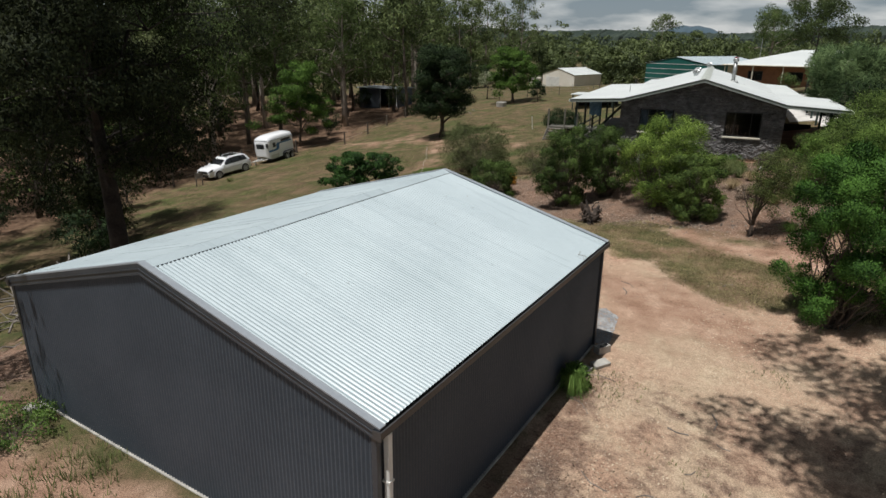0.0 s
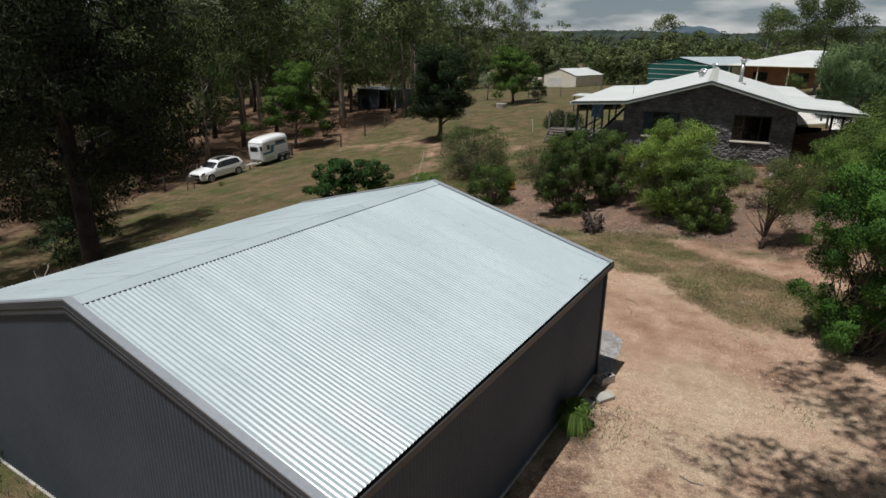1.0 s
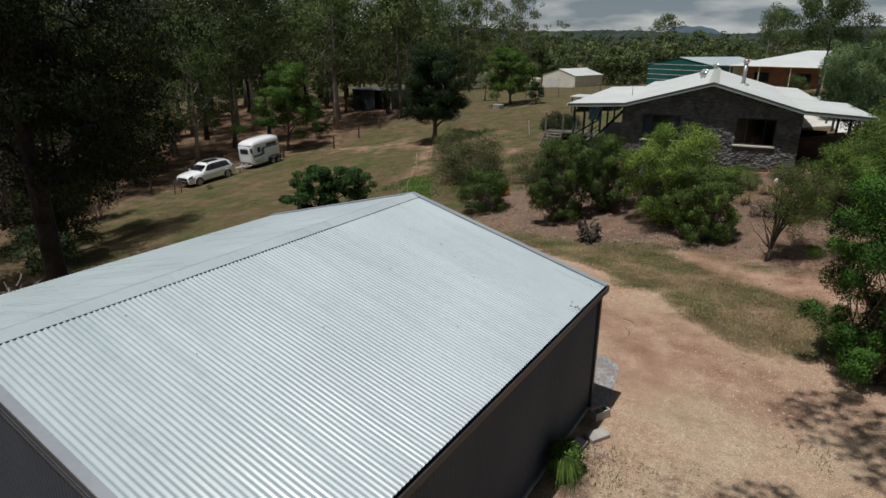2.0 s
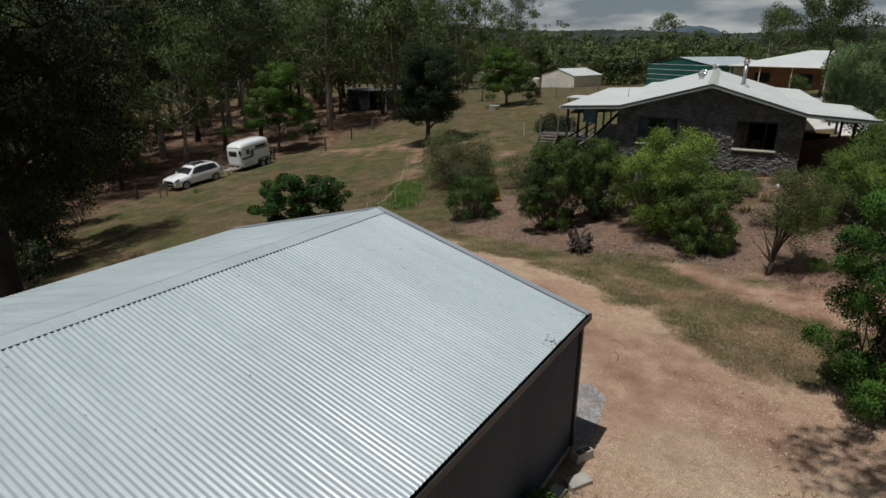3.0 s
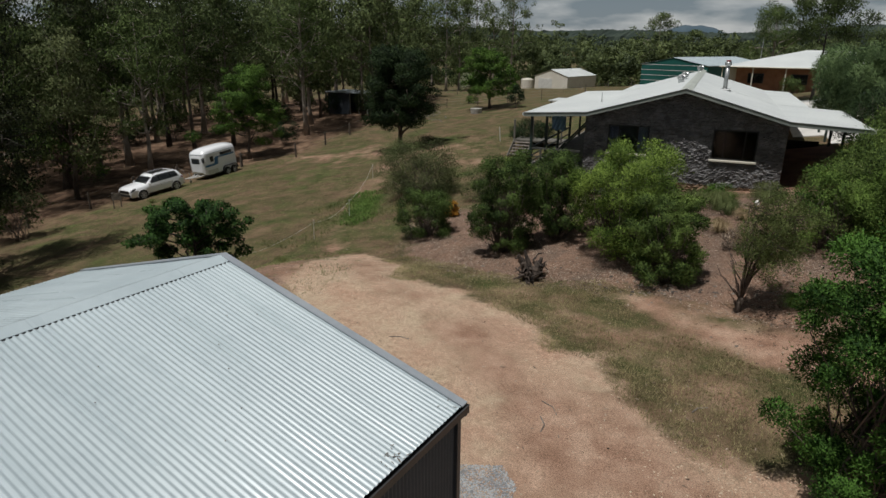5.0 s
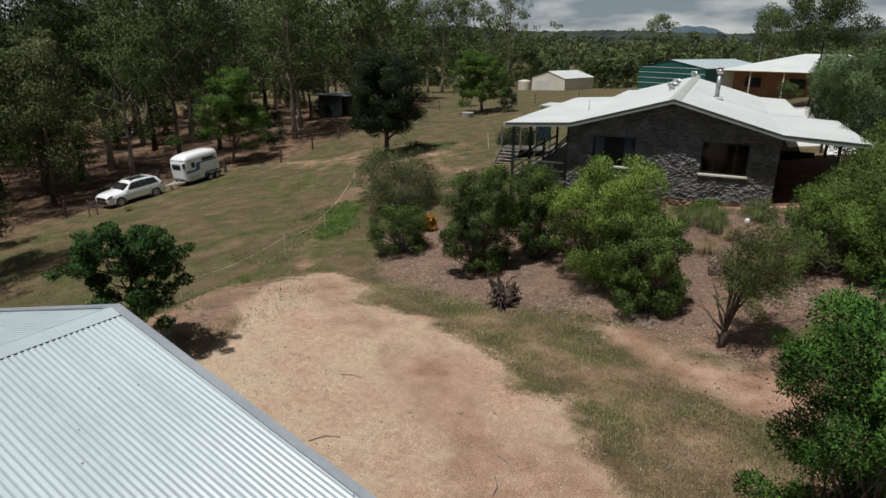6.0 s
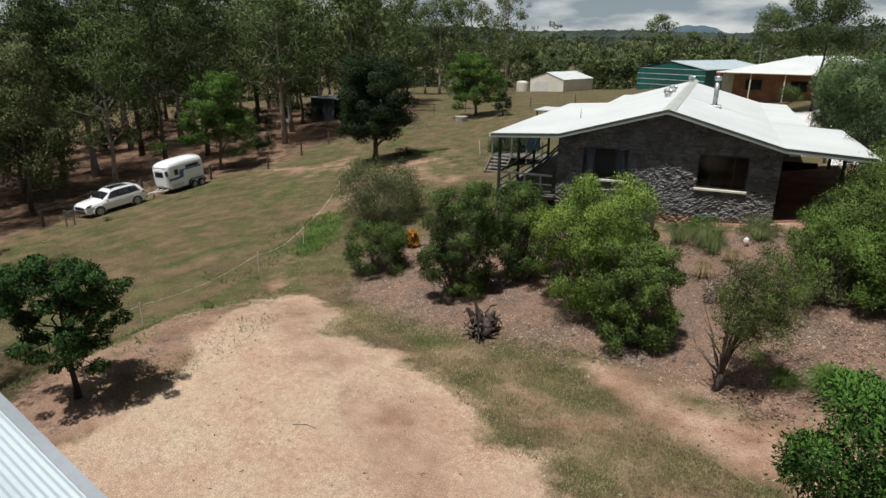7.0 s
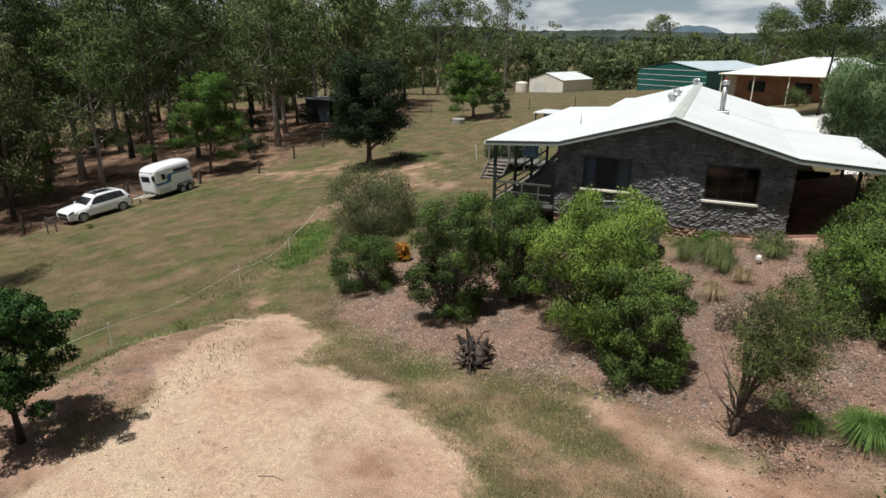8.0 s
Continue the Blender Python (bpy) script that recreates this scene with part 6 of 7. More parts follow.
def grass_clump(name, x, y, w, h, n, mat, label, seed):
    r = np.random.default_rng(seed)
    blades = []
    for _ in range(n):
        a, t = r.uniform(0, 6.28), r.uniform(0.2, 1.0)
        d = np.array([math.cos(a), math.sin(a), 0])
        s = np.array([-d[1], d[0], 0]) * 0.0035
        b = d * 0.12 * w * r.uniform(0, 1)
        m_ = b + d * w * 0.28 * t + [0, 0, h * r.uniform(0.7, 1)]
        e = b + d * w * 0.55 * t + [0, 0, h * (0.75 - 0.6 * t)]
        blades += [[b - s, b + s, m_ + s, m_ - s], [m_ - s, m_ + s, e + s * 0.2, e - s * 0.2]]
    lone(name, quads_of(name, np.array(blades), mat), pose(x, y, gz(x, y)), label, "grass")


grass_clump("strap_grass", 9.1, 21.0, 1.5, 0.45, 1300, L_LUSH, "arching clump of strappy green grass", 1)
grass_clump("strap_grass", 8.1, 21.0, 0.9, 0.38, 320, L_LUSH, "small clump of green grass", 2)
grass_clump("strap_grass", 4.9, 6.45, 0.8, 0.6, 420, L_LUSH, "spiky green grass clump against the shed wall", 3)
for k, (x, y, w, h) in enumerate(((5.3, 26.6, 1.2, 0.5), (6.3, 25.2, 1.3, 0.55), (5.9, 27.9, 1.0, 0.45), (6.9, 26.6, 1.1, 0.5), (7.3, 24.3, 1.1, 0.5))):
    grass_clump("dry_tuft", x, y, w, h, 420, L_STRAW, "tuft of pale dry grass in the garden bed", 30 + k)
for k, (x, y, w, h) in enumerate(((3.9, 29.4, 1.5, 0.75), (4.8, 29.1, 1.6, 0.8), (5.3, 28.6, 1.2, 0.6), (6.5, 30.3, 1.3, 0.55))):
    grass_clump("wall_weed", x, y, w, h, 460, L_WEED, "tall green weeds before the house wall", 40 + k)
for k, (x, y) in enumerate(((-14.6, 16.5), (-9.6, 18.9), (-33.6, 28.6), (-14.0, 36.5))):
    grass_clump("weed_tuft", x, y, 1.0, 0.32, 260, L_BANK, "tuft of taller green grass", 10 + k)


# ---- ground cover that nobody could count ----
def scatter(seed, n, x0, x1, y0, y1, keep):
    r = np.random.default_rng(seed)
    x, y = r.uniform(x0, x1, n), r.uniform(y0, y1, n)
    k = r.random(n) < keep(x, y)
    return r, x[k], y[k]


def lumps(x, y, scale, seed):
    r = np.random.default_rng(seed)
    out = np.zeros_like(x)
    for _ in range(6):
        a, f = r.uniform(0, 6.28), scale * r.uniform(0.6, 1.8)
        out += np.sin((x * math.cos(a) + y * math.sin(a)) * f + r.uniform(0, 6.28))
    return out / 6


def free_of_shed(x, y):
    return ~((np.abs(x) < 4.75) & (y > -0.05) & (y < 9.05))


def grass_cover():
    def keep(x, y):
        g = (inside(SAND, x, y) < 0.2) & (inside(MULCH, x, y) < 0.3) & (inside(TRACK, x, y) < 0) & (inside(REDPATH, x, y) < 0) & free_of_shed(x, y)
        return g * np.clip(0.55 + 0.9 * lumps(x, y, 0.9, 4), 0.05, 1) * np.clip(1.25 - np.hypot(x - 4, y - 12) / 34, 0.15, 1)
    quads = []
    for seed, n, box, lo, hi, blades in ((61, 90000, (-30, 15, 12.5, 38), 0.02, 0.06, 3), (60, 120000, (-6, 15, 12.8, 22), 0.025, 0.085, 3)):
        r, x, y = scatter(seed, n, *box, keep)
        base = np.stack([x, y, ground(x, y) - 0.01], -1)
        for k in range(blades):
            a = r.uniform(0, 6.28, len(x))
            d = np.stack([np.cos(a), np.sin(a), np.zeros_like(a)], -1)
            s = np.stack([-d[:, 1], d[:, 0], d[:, 2]], -1) * 0.0075
            h = r.uniform(lo, hi, (len(x), 1))
            o = d * r.uniform(0, 0.12, (len(x), 1))
            quads.append(np.stack([base + o - s, base + o + s, base + o + d * h * 0.7 + np.array([0, 0, 1]) * h], 1))
    return quads_of("grass_cover", np.concatenate(quads), L_GRASS, 3)


lone("grass_cover", grass_cover(), pose(0, 0, 0), "short dry green-brown grass", "grass", kind="stuff")


def rank_grass():
    parts = []
    for seed, n, box, keep, lo, hi in (
        (71, 9000, (-12, -4.5, 8.5, 23), lambda x, y: (np.abs(inside(EDGE, x, y) + 0.5) < 0.9) * np.clip(0.4 + lumps(x, y, 1.2, 6), 0, 1), 0.03, 0.10),
        (72, 9000, (-12, 4.5, -4.5, -0.05), lambda x, y: np.clip(0.2 + 1.4 * lumps(x, y, 1.0, 7), 0, 1), 0.05, 0.22),
        (73, 5000, (-16, -9, 22, 32), lambda x, y: (inside(TRACK, x, y) < 0) * np.clip(0.3 + lumps(x, y, 0.8, 2), 0, 1), 0.08, 0.22),
        (74, 5000, (4.9, 9, -3, 10), lambda x, y: np.clip(-0.25 + 1.2 * lumps(x, y, 1.5, 12), 0, 1), 0.03, 0.10)):
        r, x, y = scatter(seed, n, *box, keep)
        base = np.stack([x, y, ground(x, y) - 0.01], -1)
        for k in range(3):
            a = r.uniform(0, 6.28, len(x))
            d = np.stack([np.cos(a), np.sin(a), np.zeros_like(a)], -1)
            s = np.stack([-d[:, 1], d[:, 0], d[:, 2]], -1) * 0.010
            h = r.uniform(lo, hi, (len(x), 1))
            o = d * r.uniform(0, 0.10, (len(x), 1))
            t = base + o + d * h * 0.5 + np.array([0, 0, 1]) * h
            parts.append(np.stack([base + o - s, base + o + s, t + s * 0.2, t - s * 0.2], 1))
    return quads_of("rank_grass", np.concatenate(parts), L_BANK)


def lush_grass():
    r, x, y = scatter(75, 26000, -16, -11.2, 25.4, 32, lambda x, y: np.clip(1.2 - np.abs((x + 13.0) * 0.8 + (y - 28.0) * 0.5) / 0.9, 0, 1) * np.clip(0.6 + lumps(x, y, 0.9, 14), 0, 1))
    base = np.stack([x, y, ground(x, y) - 0.01], -1)
    a = r.uniform(0, 6.28, len(x))
    d = np.stack([np.cos(a), np.sin(a), np.zeros_like(a)], -1)
    s = np.stack([-d[:, 1], d[:, 0], d[:, 2]], -1) * 0.014
    h = r.uniform(0.06, 0.2, (len(x), 1))
    t = base + d * h * 0.6 + np.array([0, 0, 1]) * h
    return quads_of("lush_grass", np.stack([base - s, base + s, t + s * 0.2, t - s * 0.2], 1), L_LUSH)


def paddock_tufts():
    def keep(x, y):
        open_ = (inside(SAND, x, y) < -0.5) & (inside(MULCH, x, y) < -0.5) & (inside(WOOD, x, y) < 1.0) & ~((np.abs(x + 37) < 1.3) & (y > 28) & (y < 39)) & ~((x > -9.5) & (y > 30))
        return open_ * np.clip(0.35 + 1.1 * lumps(x, y, 0.55, 21), 0, 1)
    r, x, y = scatter(76, 17000, -38, -6, 14, 52, keep)
    base = np.stack([x, y, ground(x, y) - 0.01], -1)
    quads = []
    for k in range(4):
        a = r.uniform(0, 6.28, len(x))
        d = np.stack([np.cos(a), np.sin(a), np.zeros_like(a)], -1)
        s = np.stack([-d[:, 1], d[:, 0], d[:, 2]], -1) * 0.028
        h = r.uniform(0.015, 0.05, (len(x), 1))
        o = d * r.uniform(0, 0.22, (len(x), 1))
        t = base + o + d * h * 2.2 + np.array([0, 0, 1]) * h
        quads.append(np.stack([base + o - s, base + o + s, t + s * 0.2, t - s * 0.2], 1))
    return quads_of("paddock_tufts", np.concatenate(quads), L_TUFT)


L_TUFT = leafy("paddock_grass", (0.075, 0.095, 0.030), (0.22, 0.22, 0.095))
lone("paddock_tufts", paddock_tufts(), pose(0, 0, 0), "low uneven tufts of paddock grass", "grass", kind="stuff")
lone("rank_grass", rank_grass(), pose(0, 0, 0), "longer rank green grass on the bank", "grass", kind="stuff")


lone("lush_grass", lush_grass(), pose(0, 0, 0), "bright green grass along the tape fence", "grass", kind="stuff")


def leaf_litter():
    def keep(x, y):
        side = (x > 4.7) & (x < 9.5) & (y < 8.3)
        return np.where(inside(MULCH, x, y) > -0.6, np.clip(0.5 + 0.8 * lumps(x, y, 1.3, 8), 0.05, 1), np.where(side, np.clip(0.15 + 1.2 * lumps(x, y, 1.3, 9) + 0.8 * (inside(STRIP, x, y) > -0.2), 0, 1), 0.02)) * free_of_shed(x, y) * np.where(inside(REDPATH, x, y) > -0.1, 0.12, 1.0)
    r, x, y = scatter(62, 250000, -10, 16, -4, 32, keep)
    p = np.stack([x, y, ground(x, y) + 0.012], -1)
    n = len(x)
    d = unit(np.stack([*r.normal(size=(2, n)), r.normal(0, 0.25, n)], -1))
    s = unit(np.cross(d, np.array([0, 0, 1]) + r.normal(0, 0.3, (n, 3))))
    small = np.where(y < 12, 0.5, 1.0)[:, None]
    l, w = small * r.uniform(0.018, 0.07, (n, 1)), small * r.uniform(0.007, 0.02, (n, 1))
    return quads_of("leaf_litter", np.stack([p - d * l, p + s * w, p + d * l, p - s * w], 1), L_DRY)


lone("leaf_litter", leaf_litter(), pose(0, 0, 0), "dry brown leaf litter and bark", "leaves", kind="stuff")
M_PEBBLE = surf("pale_pebble", (0.30, 0.225, 0.155), (0.62, 0.52, 0.39), 3, 0.9, 0, 0.2, 30, 0.2, per_island=0.6)
M_BEDSTONE = surf("bed_stone", (0.06, 0.05, 0.043), (0.24, 0.20, 0.165), 3, 0.9, 0, 0.2, 30, 0.2, per_island=0.6)
M_GRAVEL = surf("grey_gravel", (0.20, 0.21, 0.22), (0.46, 0.47, 0.48), 3, 0.9, 0, 0.2, 30, 0.2, per_island=0.6)


def pebbles(name, mat, r, x, y, lo, hi, lift=0.0):
    n = len(x)
    s = r.uniform(lo, hi, (n, 1, 1)) * np.concatenate([r.uniform(0.7, 1.3, (n, 1, 2)), r.uniform(0.4, 0.8, (n, 1, 1))], -1)
    a = r.uniform(0, 6.28, n)
    o = np.array([[1, 0, 0], [0, 1, 0], [-1, 0, 0], [0, -1, 0], [0, 0, 1]], float) * s
    c, sn = np.cos(a)[:, None], np.sin(a)[:, None]
    o = np.stack([o[..., 0] * c - o[..., 1] * sn, o[..., 0] * sn + o[..., 1] * c, o[..., 2]], -1)
    v = (o + np.stack([x, y, ground(x, y) + lift], -1)[:, None, :]).reshape(-1, 3)
    k = np.arange(n)[:, None] * 5
    f = np.concatenate([k + np.array(t) for t in ((0, 1, 4), (1, 2, 4), (2, 3, 4), (3, 0, 4))], 0)
    me = bpy.data.meshes.new(name)
    me.from_pydata(v.tolist(), [], f.tolist())
    me.materials.append(mat)
    return me


r_, x_, y_ = scatter(63, 120000, -10, 14, -5, 22, lambda x, y: (inside(SAND, x, y) > 0.1) * (inside(STRIP, x, y) < 0.1) * free_of_shed(x, y) * np.clip(0.35 + 0.9 * lumps(x, y, 0.7, 3), 0.03, 1))
lone("yard_pebbles", pebbles("yard_pebbles", M_PEBBLE, r_, x_, y_, 0.006, 0.024), pose(0, 0, 0), "pale pebbles loose on the dirt yard", "pebbles", kind="stuff")
HEAP = [(3.5, 9.1), (4.9, 9.1), (4.75, 10.1), (4.6, 11.0), (4.1, 11.4), (3.4, 11.0)]
r_, x_, y_ = scatter(64, 14000, 3.2, 5.2, 9.0, 11.8, lambda x, y: inside(HEAP, x, y) > r_.uniform(-0.06, 0.03))
lone("gravel_patch", pebbles("gravel_patch", M_GRAVEL, r_, x_, y_, 0.010, 0.022, 0.004), pose(0, 0, 0), "patch of grey gravel at the shed door", "gravel", kind="stuff")
r_, x_, y_ = scatter(65, 900, -10, 13, 18, 30, lambda x, y: (inside(MULCH, x, y) > -0.5) * np.clip(0.2 + lumps(x, y, 0.8, 5), 0, 1))
x_, y_ = np.concatenate([x_, r_.normal(4.5, 0.9, 110)]), np.concatenate([y_, r_.normal(21.3, 0.4, 110)])
lone("bed_stones", pebbles("bed_stones", M_BEDSTONE, r_, x_, y_, 0.025, 0.075), pose(0, 0, 0), "grey stones half buried in the garden bed", "stones", kind="stuff")


# ---- small things ----
def hollow_block(x, y, turn, tilt=0.0):
    b = thing("concrete_block", pose(x, y, gz(x, y), 0, tilt, turn), "grey hollow concrete block lying by the shed", "concrete block")
    s = Shape().box(-0.195, 0.195, -0.095, -0.065, 0, 0.19).box(-0.195, 0.195, 0.065, 0.095, 0, 0.19)
    for u in (-0.195, -0.015, 0.165):
        s.box(u, u + 0.03, -0.065, 0.065, 0, 0.19)
    part("shell", s, M_CONCRETE, b)


hollow_block(4.84, 8.72, 62)


def slab_piece(x, y, turn, lx, ly, lz, label, mat, tilt=0):
    lone("paver" if mat is M_CONCRETE else "plank", Shape().box(-lx / 2, lx / 2, -ly / 2, ly / 2, 0, lz, bevel=0.01).done("plank", mat), pose(x, y, gz(x, y) + 0.005, tilt, 0, turn), label, "paver" if mat is M_CONCRETE else "plank")


slab_piece(5.02, 8.02, 60, 0.46, 0.24, 0.10, "pale concrete paver lying on the dirt", M_CONCRETE, 8)
slab_piece(4.80, 7.5, 80, 0.42, 0.24, 0.09, "grey concrete paver by the shed wall", M_CONCRETE)
slab_piece(-4.2, -0.25, 15, 0.4, 0.25, 0.12, "pale broken concrete by the slab", M_CONCRETE)


def burnt_stump():
    r = np.random.default_rng(91)
    ob = thing("burnt_stump", pose(0.3, 20.95, gz(0.3, 20.95)) @ Matrix.Diagonal((1.25, 1.25, 1.25, 1)), "charred upturned stump with broken roots", "stump")
    for a, lean, top, rad in ((0.3, 0.30, 0.62, 0.20), (1.9, 0.38, 0.48, 0.17), (3.4, 0.34, 0.70, 0.16), (4.8, 0.25, 0.40, 0.19), (5.6, 0.45, 0.35, 0.13), (2.6, 0.22, 0.78, 0.13), (3.0, 0.40, 0.62, 0.10), (0.9, 0.50, 0.30, 0.16)):
        c = Shape().tube([(0.06 * math.cos(a), 0.06 * math.sin(a), -0.06), (lean * 0.5 * math.cos(a), lean * 0.5 * math.sin(a), top * 0.45), (lean * math.cos(a + 0.3), lean * math.sin(a + 0.3), top)], [rad * 0.9, rad * 0.62, rad * 0.2], 7)
        part("trunk_piece", c, M_CHAR, ob)
    for k in range(44):
        a = r.uniform(0, 6.28)
        q = np.array([math.cos(a) * 0.16, math.sin(a) * 0.22, r.uniform(0.05, 0.5)])
        e = q + np.array([math.cos(a + r.normal(0, 0.9)) * 0.24, math.sin(a + r.normal(0, 0.9)) * 0.28, r.uniform(-0.25, 0.28)])
        e[2] = max(e[2], 0.02)
        part("root", Shape().tube(limb(r, q, e, r.uniform(-0.08, 0.08), 5), np.linspace(r.uniform(0.03, 0.06), 0.012, 5).tolist(), 5), M_CHAR, ob)


burnt_stump()


def stick(points, radius, label="thin dead stick lying on the ground"):
    lone("fallen_stick", Shape().tube([(x, y, gz(x, y) + radius) for x, y in points], radius, 5).done("fallen_stick", M_DEAD), pose(0, 0, 0), label, "stick", "fallen sticks")


rs = random.Random(17)
for k in range(34):
    if k < 14:
        x, y = rs.uniform(5.3, 8.5), rs.uniform(-0.5, 8.0)
    elif k < 26:
        x, y = rs.uniform(3, 11), rs.uniform(20, 24)
    else:
        x, y = rs.uniform(-7, 8), rs.uniform(11, 19)
    a, l = rs.uniform(0, 6.28), rs.uniform(0.25, 0.8)
    stick([(x, y), (x + l * 0.5 * math.cos(a), y + l * 0.5 * math.sin(a)), (x + l * math.cos(a + 0.3), y + l * math.sin(a + 0.3))], rs.uniform(0.007, 0.016))


def branch_pile(x, y, n, seed):
    r = np.random.default_rng(seed)
    ob = thing("branch_pile", pose(x, y, gz(x, y)), "heap of grey dead branches under the trees", "branches")
    for k in range(n):
        a = r.uniform(0, 6.28)
        c = r.normal(size=3) * [1.2, 1.2, 0] + [0, 0, r.uniform(0.05, 0.6)]
        d = np.array([math.cos(a), math.sin(a), r.normal(0, 0.15)]) * r.uniform(0.6, 1.7)
        part("branch", Shape().tube(limb(r, c - d, c + d, 0.1, 5), np.linspace(0.05, 0.012, 5).tolist(), 5), M_DEAD, ob)


branch_pile(-18.5, 6.0, 30, 3)
branch_pile(-22.0, 8.5, 26, 4)
branch_pile(-39.5, 33.0, 14, 5)
branch_pile(-30.5, 61.5, 16, 6)


# electric fence of white step-in posts with a tape
FENCE = [(-15.5, 12.2), (-11.9, 17.7), (-12.05, 23.3), (-12.9, 26.9), (-17.9, 35.2)]
fence = thing("tape_fence", pose(0, 0, 0), "white plastic step-in posts with a thin white tape", "fence")
tops = []
for x, y in FENCE:
    z = gz(x, y)
    post = part("post", Shape().tube([(x, y, z - 0.1), (x + 0.02, y, z + 0.9)], [0.014, 0.010], 6), M_WHITE, fence)
    part("tail_loop", Shape().tube([(x + 0.02 + 0.04 * math.sin(a), y, z + 0.93 - 0.04 * math.cos(a)) for a in np.linspace(0, 5, 8)], 0.007, 5), M_WHITE, post)
    tops.append(Vector((x, y, z + 0.82)))
for a, b in zip(tops, tops[1:]):
    line = [a.lerp(b, t) - Vector((0, 0, 0.25 * math.sin(math.pi * t))) for t in np.linspace(0, 1, 9)]
    part("tape", Shape().tube(line, 0.005, 4), M_WHITE, fence)


def post_fence(points, h, r, mat, label, wires=3):
    f = thing("wire_fence", pose(0, 0, 0), label, "fence")
    tops = []
    for x, y in points:
        z = gz(x, y)
        part("post", Shape().tube([(x, y, z - 0.2), (x, y, z + h * 0.9), (x, y, z + h)], [r, r * 0.95, r * 0.8], 7), mat, f)
        tops.append(Vector((x, y, z)))
    for a, b in zip(tops, tops[1:]):
        for k in range(wires):
            up = Vector((0, 0, h * (0.35 + 0.55 * k / max(1, wires - 1))))
            part("wire", Shape().tube([a + up, (a + b) / 2 + up - Vector((0, 0, 0.03)), b + up], 0.006, 3), M_GALV, f)


lone("leaning_post", Shape().tube([(0, 0, -0.1), (-0.12, 0, 1.1)], 0.025, 6).done("leaning_post", M_WHITE), pose(-13.85, 46.37, gz(-13.85, 46.37)), "white leaning plastic fence post on the grass", "post")
lone("corner_post", Shape().tube([(0, 0, -0.2), (0, 0, 1.2), (0.01, 0, 1.3)], [0.13, 0.12, 0.09], 9).done("corner_post", M_BARK), pose(-37.0, 39.96, gz(-37.0, 39.96)), "thick weathered timber fence post behind the trailer", "post")


def saw_horse(x, y):
    t = thing("timber_stand", pose(x, y, gz(x, y), 0, 0, 60), "small weathered timber stand on the grass", "stand")
    for u in (-0.25, 0.25):
        part("leg", Shape().box(u - 0.04, u + 0.04, -0.04, 0.04, -0.1, 1.15), M_DEAD, t)
    part("board", Shape().box(-0.32, 0.32, -0.065, -0.041, 0.62, 1.1), M_DEAD, t)


saw_horse(-35.65, 27.17)
post_fence([(-38.0, 22.0), (-38.4, 26.6), (-39.6, 31.0), (-39.4, 35.0), (-33.3, 43.2), (-34.5, 48.5), (-36.0, 54.0), (-37.5, 60.0)], 1.3, 0.09, M_BARK, "old timber post and wire fence along the wood", 2)
post_fence([(-41.0, 74.0), (-36.0, 74.0), (-31.0, 73.5), (-26.5, 73.0), (-22.0, 73.0), (-17.0, 74.0)], 1.25, 0.05, M_BARK, "timber post and wire fence across the paddock", 3)
post_fence([(-62.0 + 4.0 * k, 112.0 + 1.5 * k) for k in range(12)], 1.3, 0.04, M_DEAD, "thin wire fence before the cream shed", 3)


def water_trough(x, y):
    t = thing("water_trough", pose(x, y, gz(x, y)), "round grey water trough in the paddock", "trough")
    part("tub", Shape().tube([(0, 0, 0), (0, 0, 0.55), (0, 0, 0.5)], [0.6, 0.65, 0.55], 18), M_CONCRETE, t)


water_trough(-25.6, 63.4)


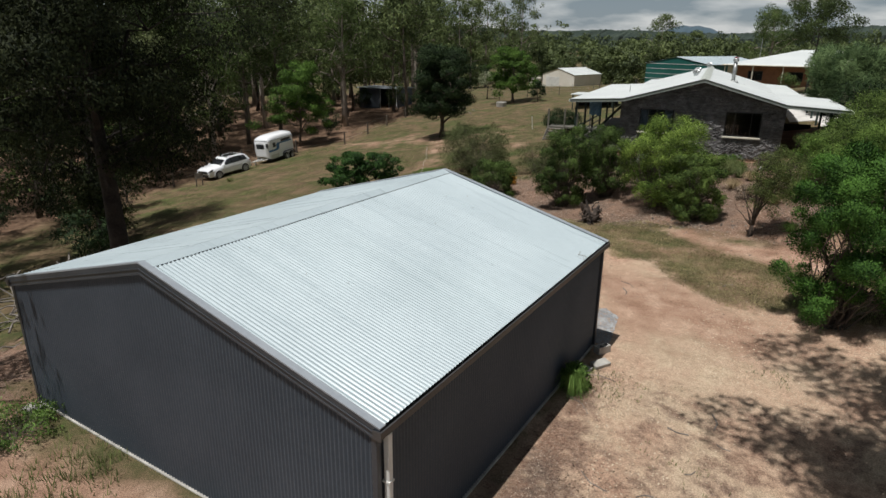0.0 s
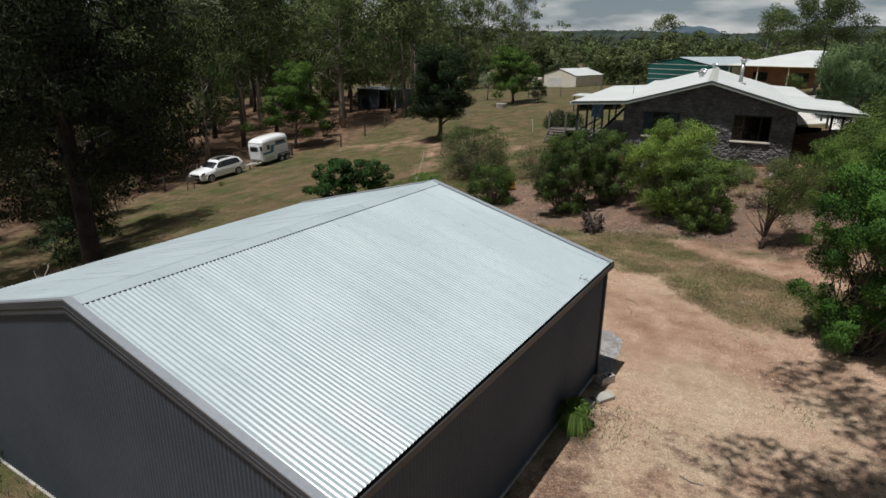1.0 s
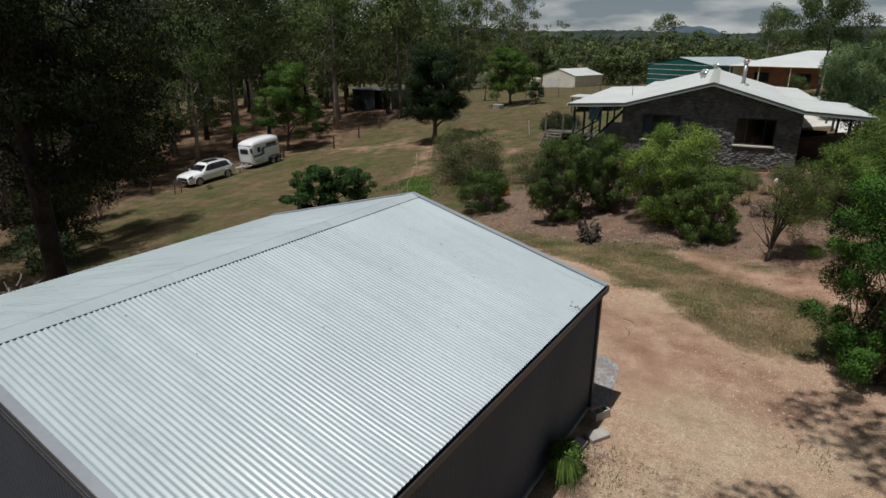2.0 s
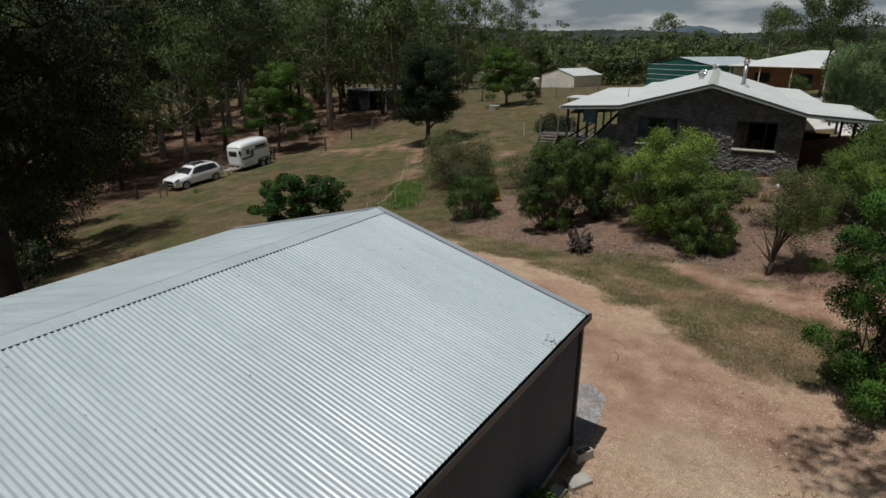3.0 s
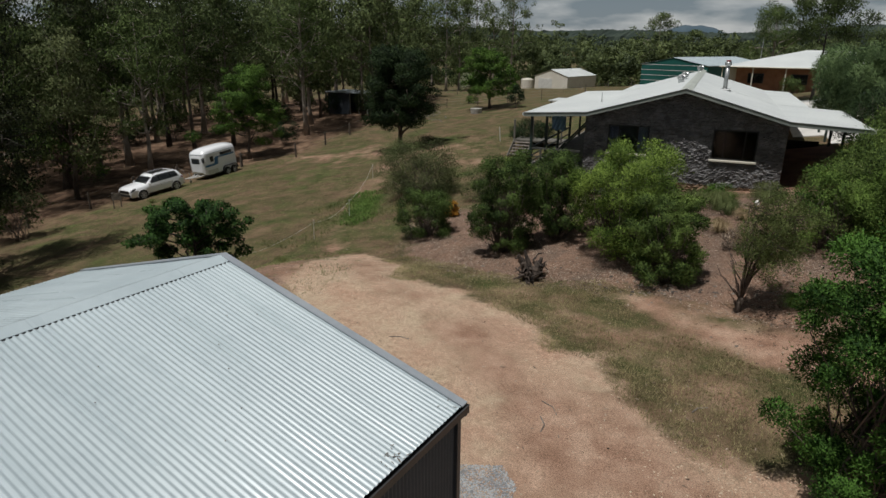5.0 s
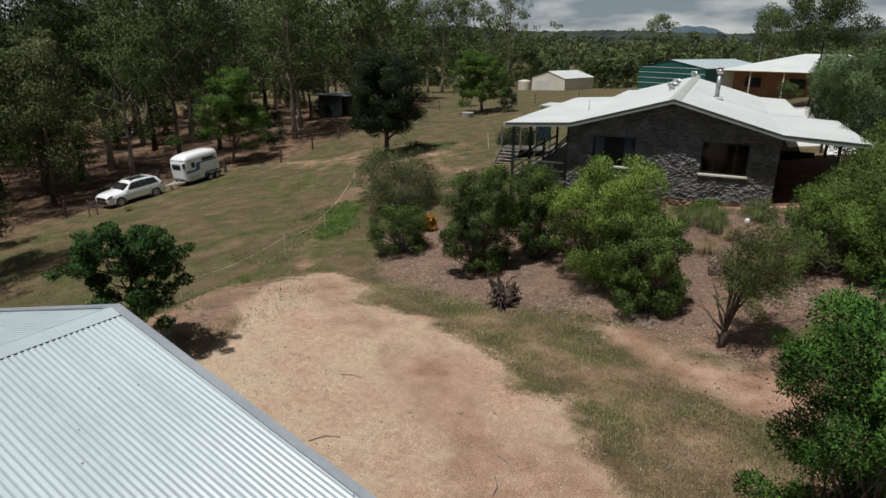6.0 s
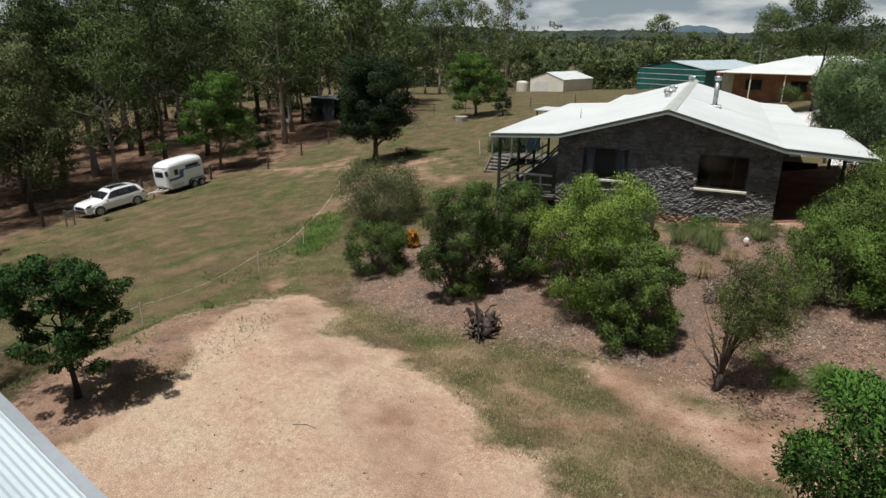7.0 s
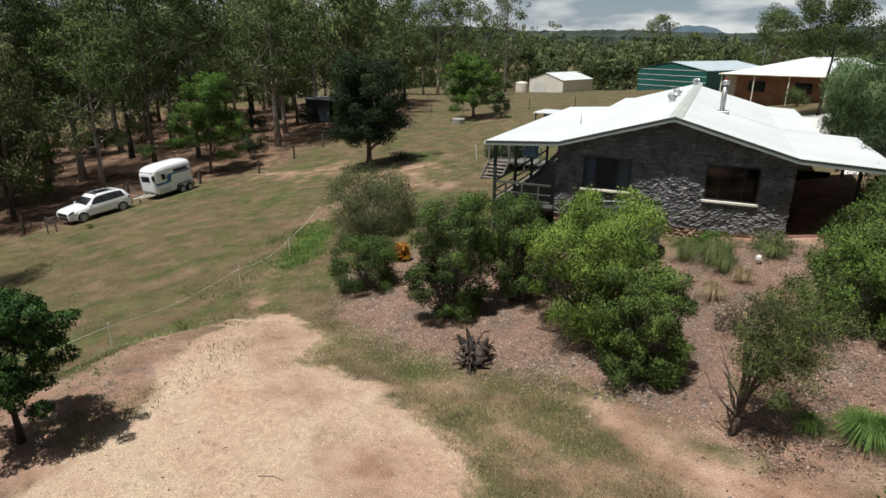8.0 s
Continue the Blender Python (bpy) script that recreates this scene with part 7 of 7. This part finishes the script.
M_DECKRIM = surf("pale_green_grey_rim", (0.26, 0.28, 0.23), (0.42, 0.44, 0.37), 2, 0.7)


def garden_tank(u, v, radius, rim_z):
    p = HOUSE @ Vector((u, v, 0))
    z = gz(p.x, p.y)
    top = rim_z - z
    t = thing("garden_tank", pose(p.x, p.y, z), "round green-grey garden tank with a pale rim", "tank")
    ring = [(radius * math.cos(a), radius * math.sin(a)) for a in (2 * math.pi * k / 56 for k in range(57))]
    rows = [[(x * q, y * q, h) for x, y in ring] for h, q in [(-0.3 + (top + 0.28) * i / 24, 1.0 + (0.008 if i % 2 else 0)) for i in range(25)]]
    part("wall", Shape().sheet(rows), M_FASCIA, t, smooth=True)
    part("rim", Shape().tube([(x, y, top) for x, y in ring], 0.035, 6, False), M_DECKRIM, t)
    part("soil", Shape().tube([(0, 0, 0.2), (0, 0, top - 0.25)], radius - 0.03, 40), M_DARK, t)


garden_tank(-3.6, -2.15, 1.5, 2.3)
M_TARP = surf("light_blue_tarp", (0.22, 0.38, 0.58), (0.42, 0.60, 0.78), 4, 0.5, 0, 0.3, 12)


def hung_tarp(u, v, w, z0, z1):
    """A gathered sheet that hangs from the verandah roof."""
    rows = [[(k / 20 * w, 0.05 * math.sin(k * 1.1 + 2 * j) + 0.03 * j, z1 + (z0 - z1) * j / 6 + 0.05 * math.sin(k * 0.7)) for k in range(21)] for j in range(7)]
    s = Shape().sheet(rows).sheet([[(x, y + 0.012, z) for x, y, z in r] for r in rows])
    lone("tarp", s.done("tarp", M_TARP), HOUSE @ pose(u, v, 0), "light blue tarpaulin hung under the verandah roof", "tarp")


hung_tarp(-8.85, 3.0, 0.75, 3.0, 4.0)

def garden_light(x, y):
    t = thing("garden_light", pose(x, y, gz(x, y)), "small white garden light on a short stem", "garden light")
    part("stem", Shape().tube([(0, 0, -0.1), (0, 0, 0.14)], 0.02, 8), M_WHITE, t)
    part("head", Shape().tube([(0, 0, 0.14), (0, 0, 0.18), (0, 0, 0.28), (0, 0, 0.33)], [0.06, 0.10, 0.09, 0.02], 12), M_WHITE, t)


garden_light(6.16, 29.65)
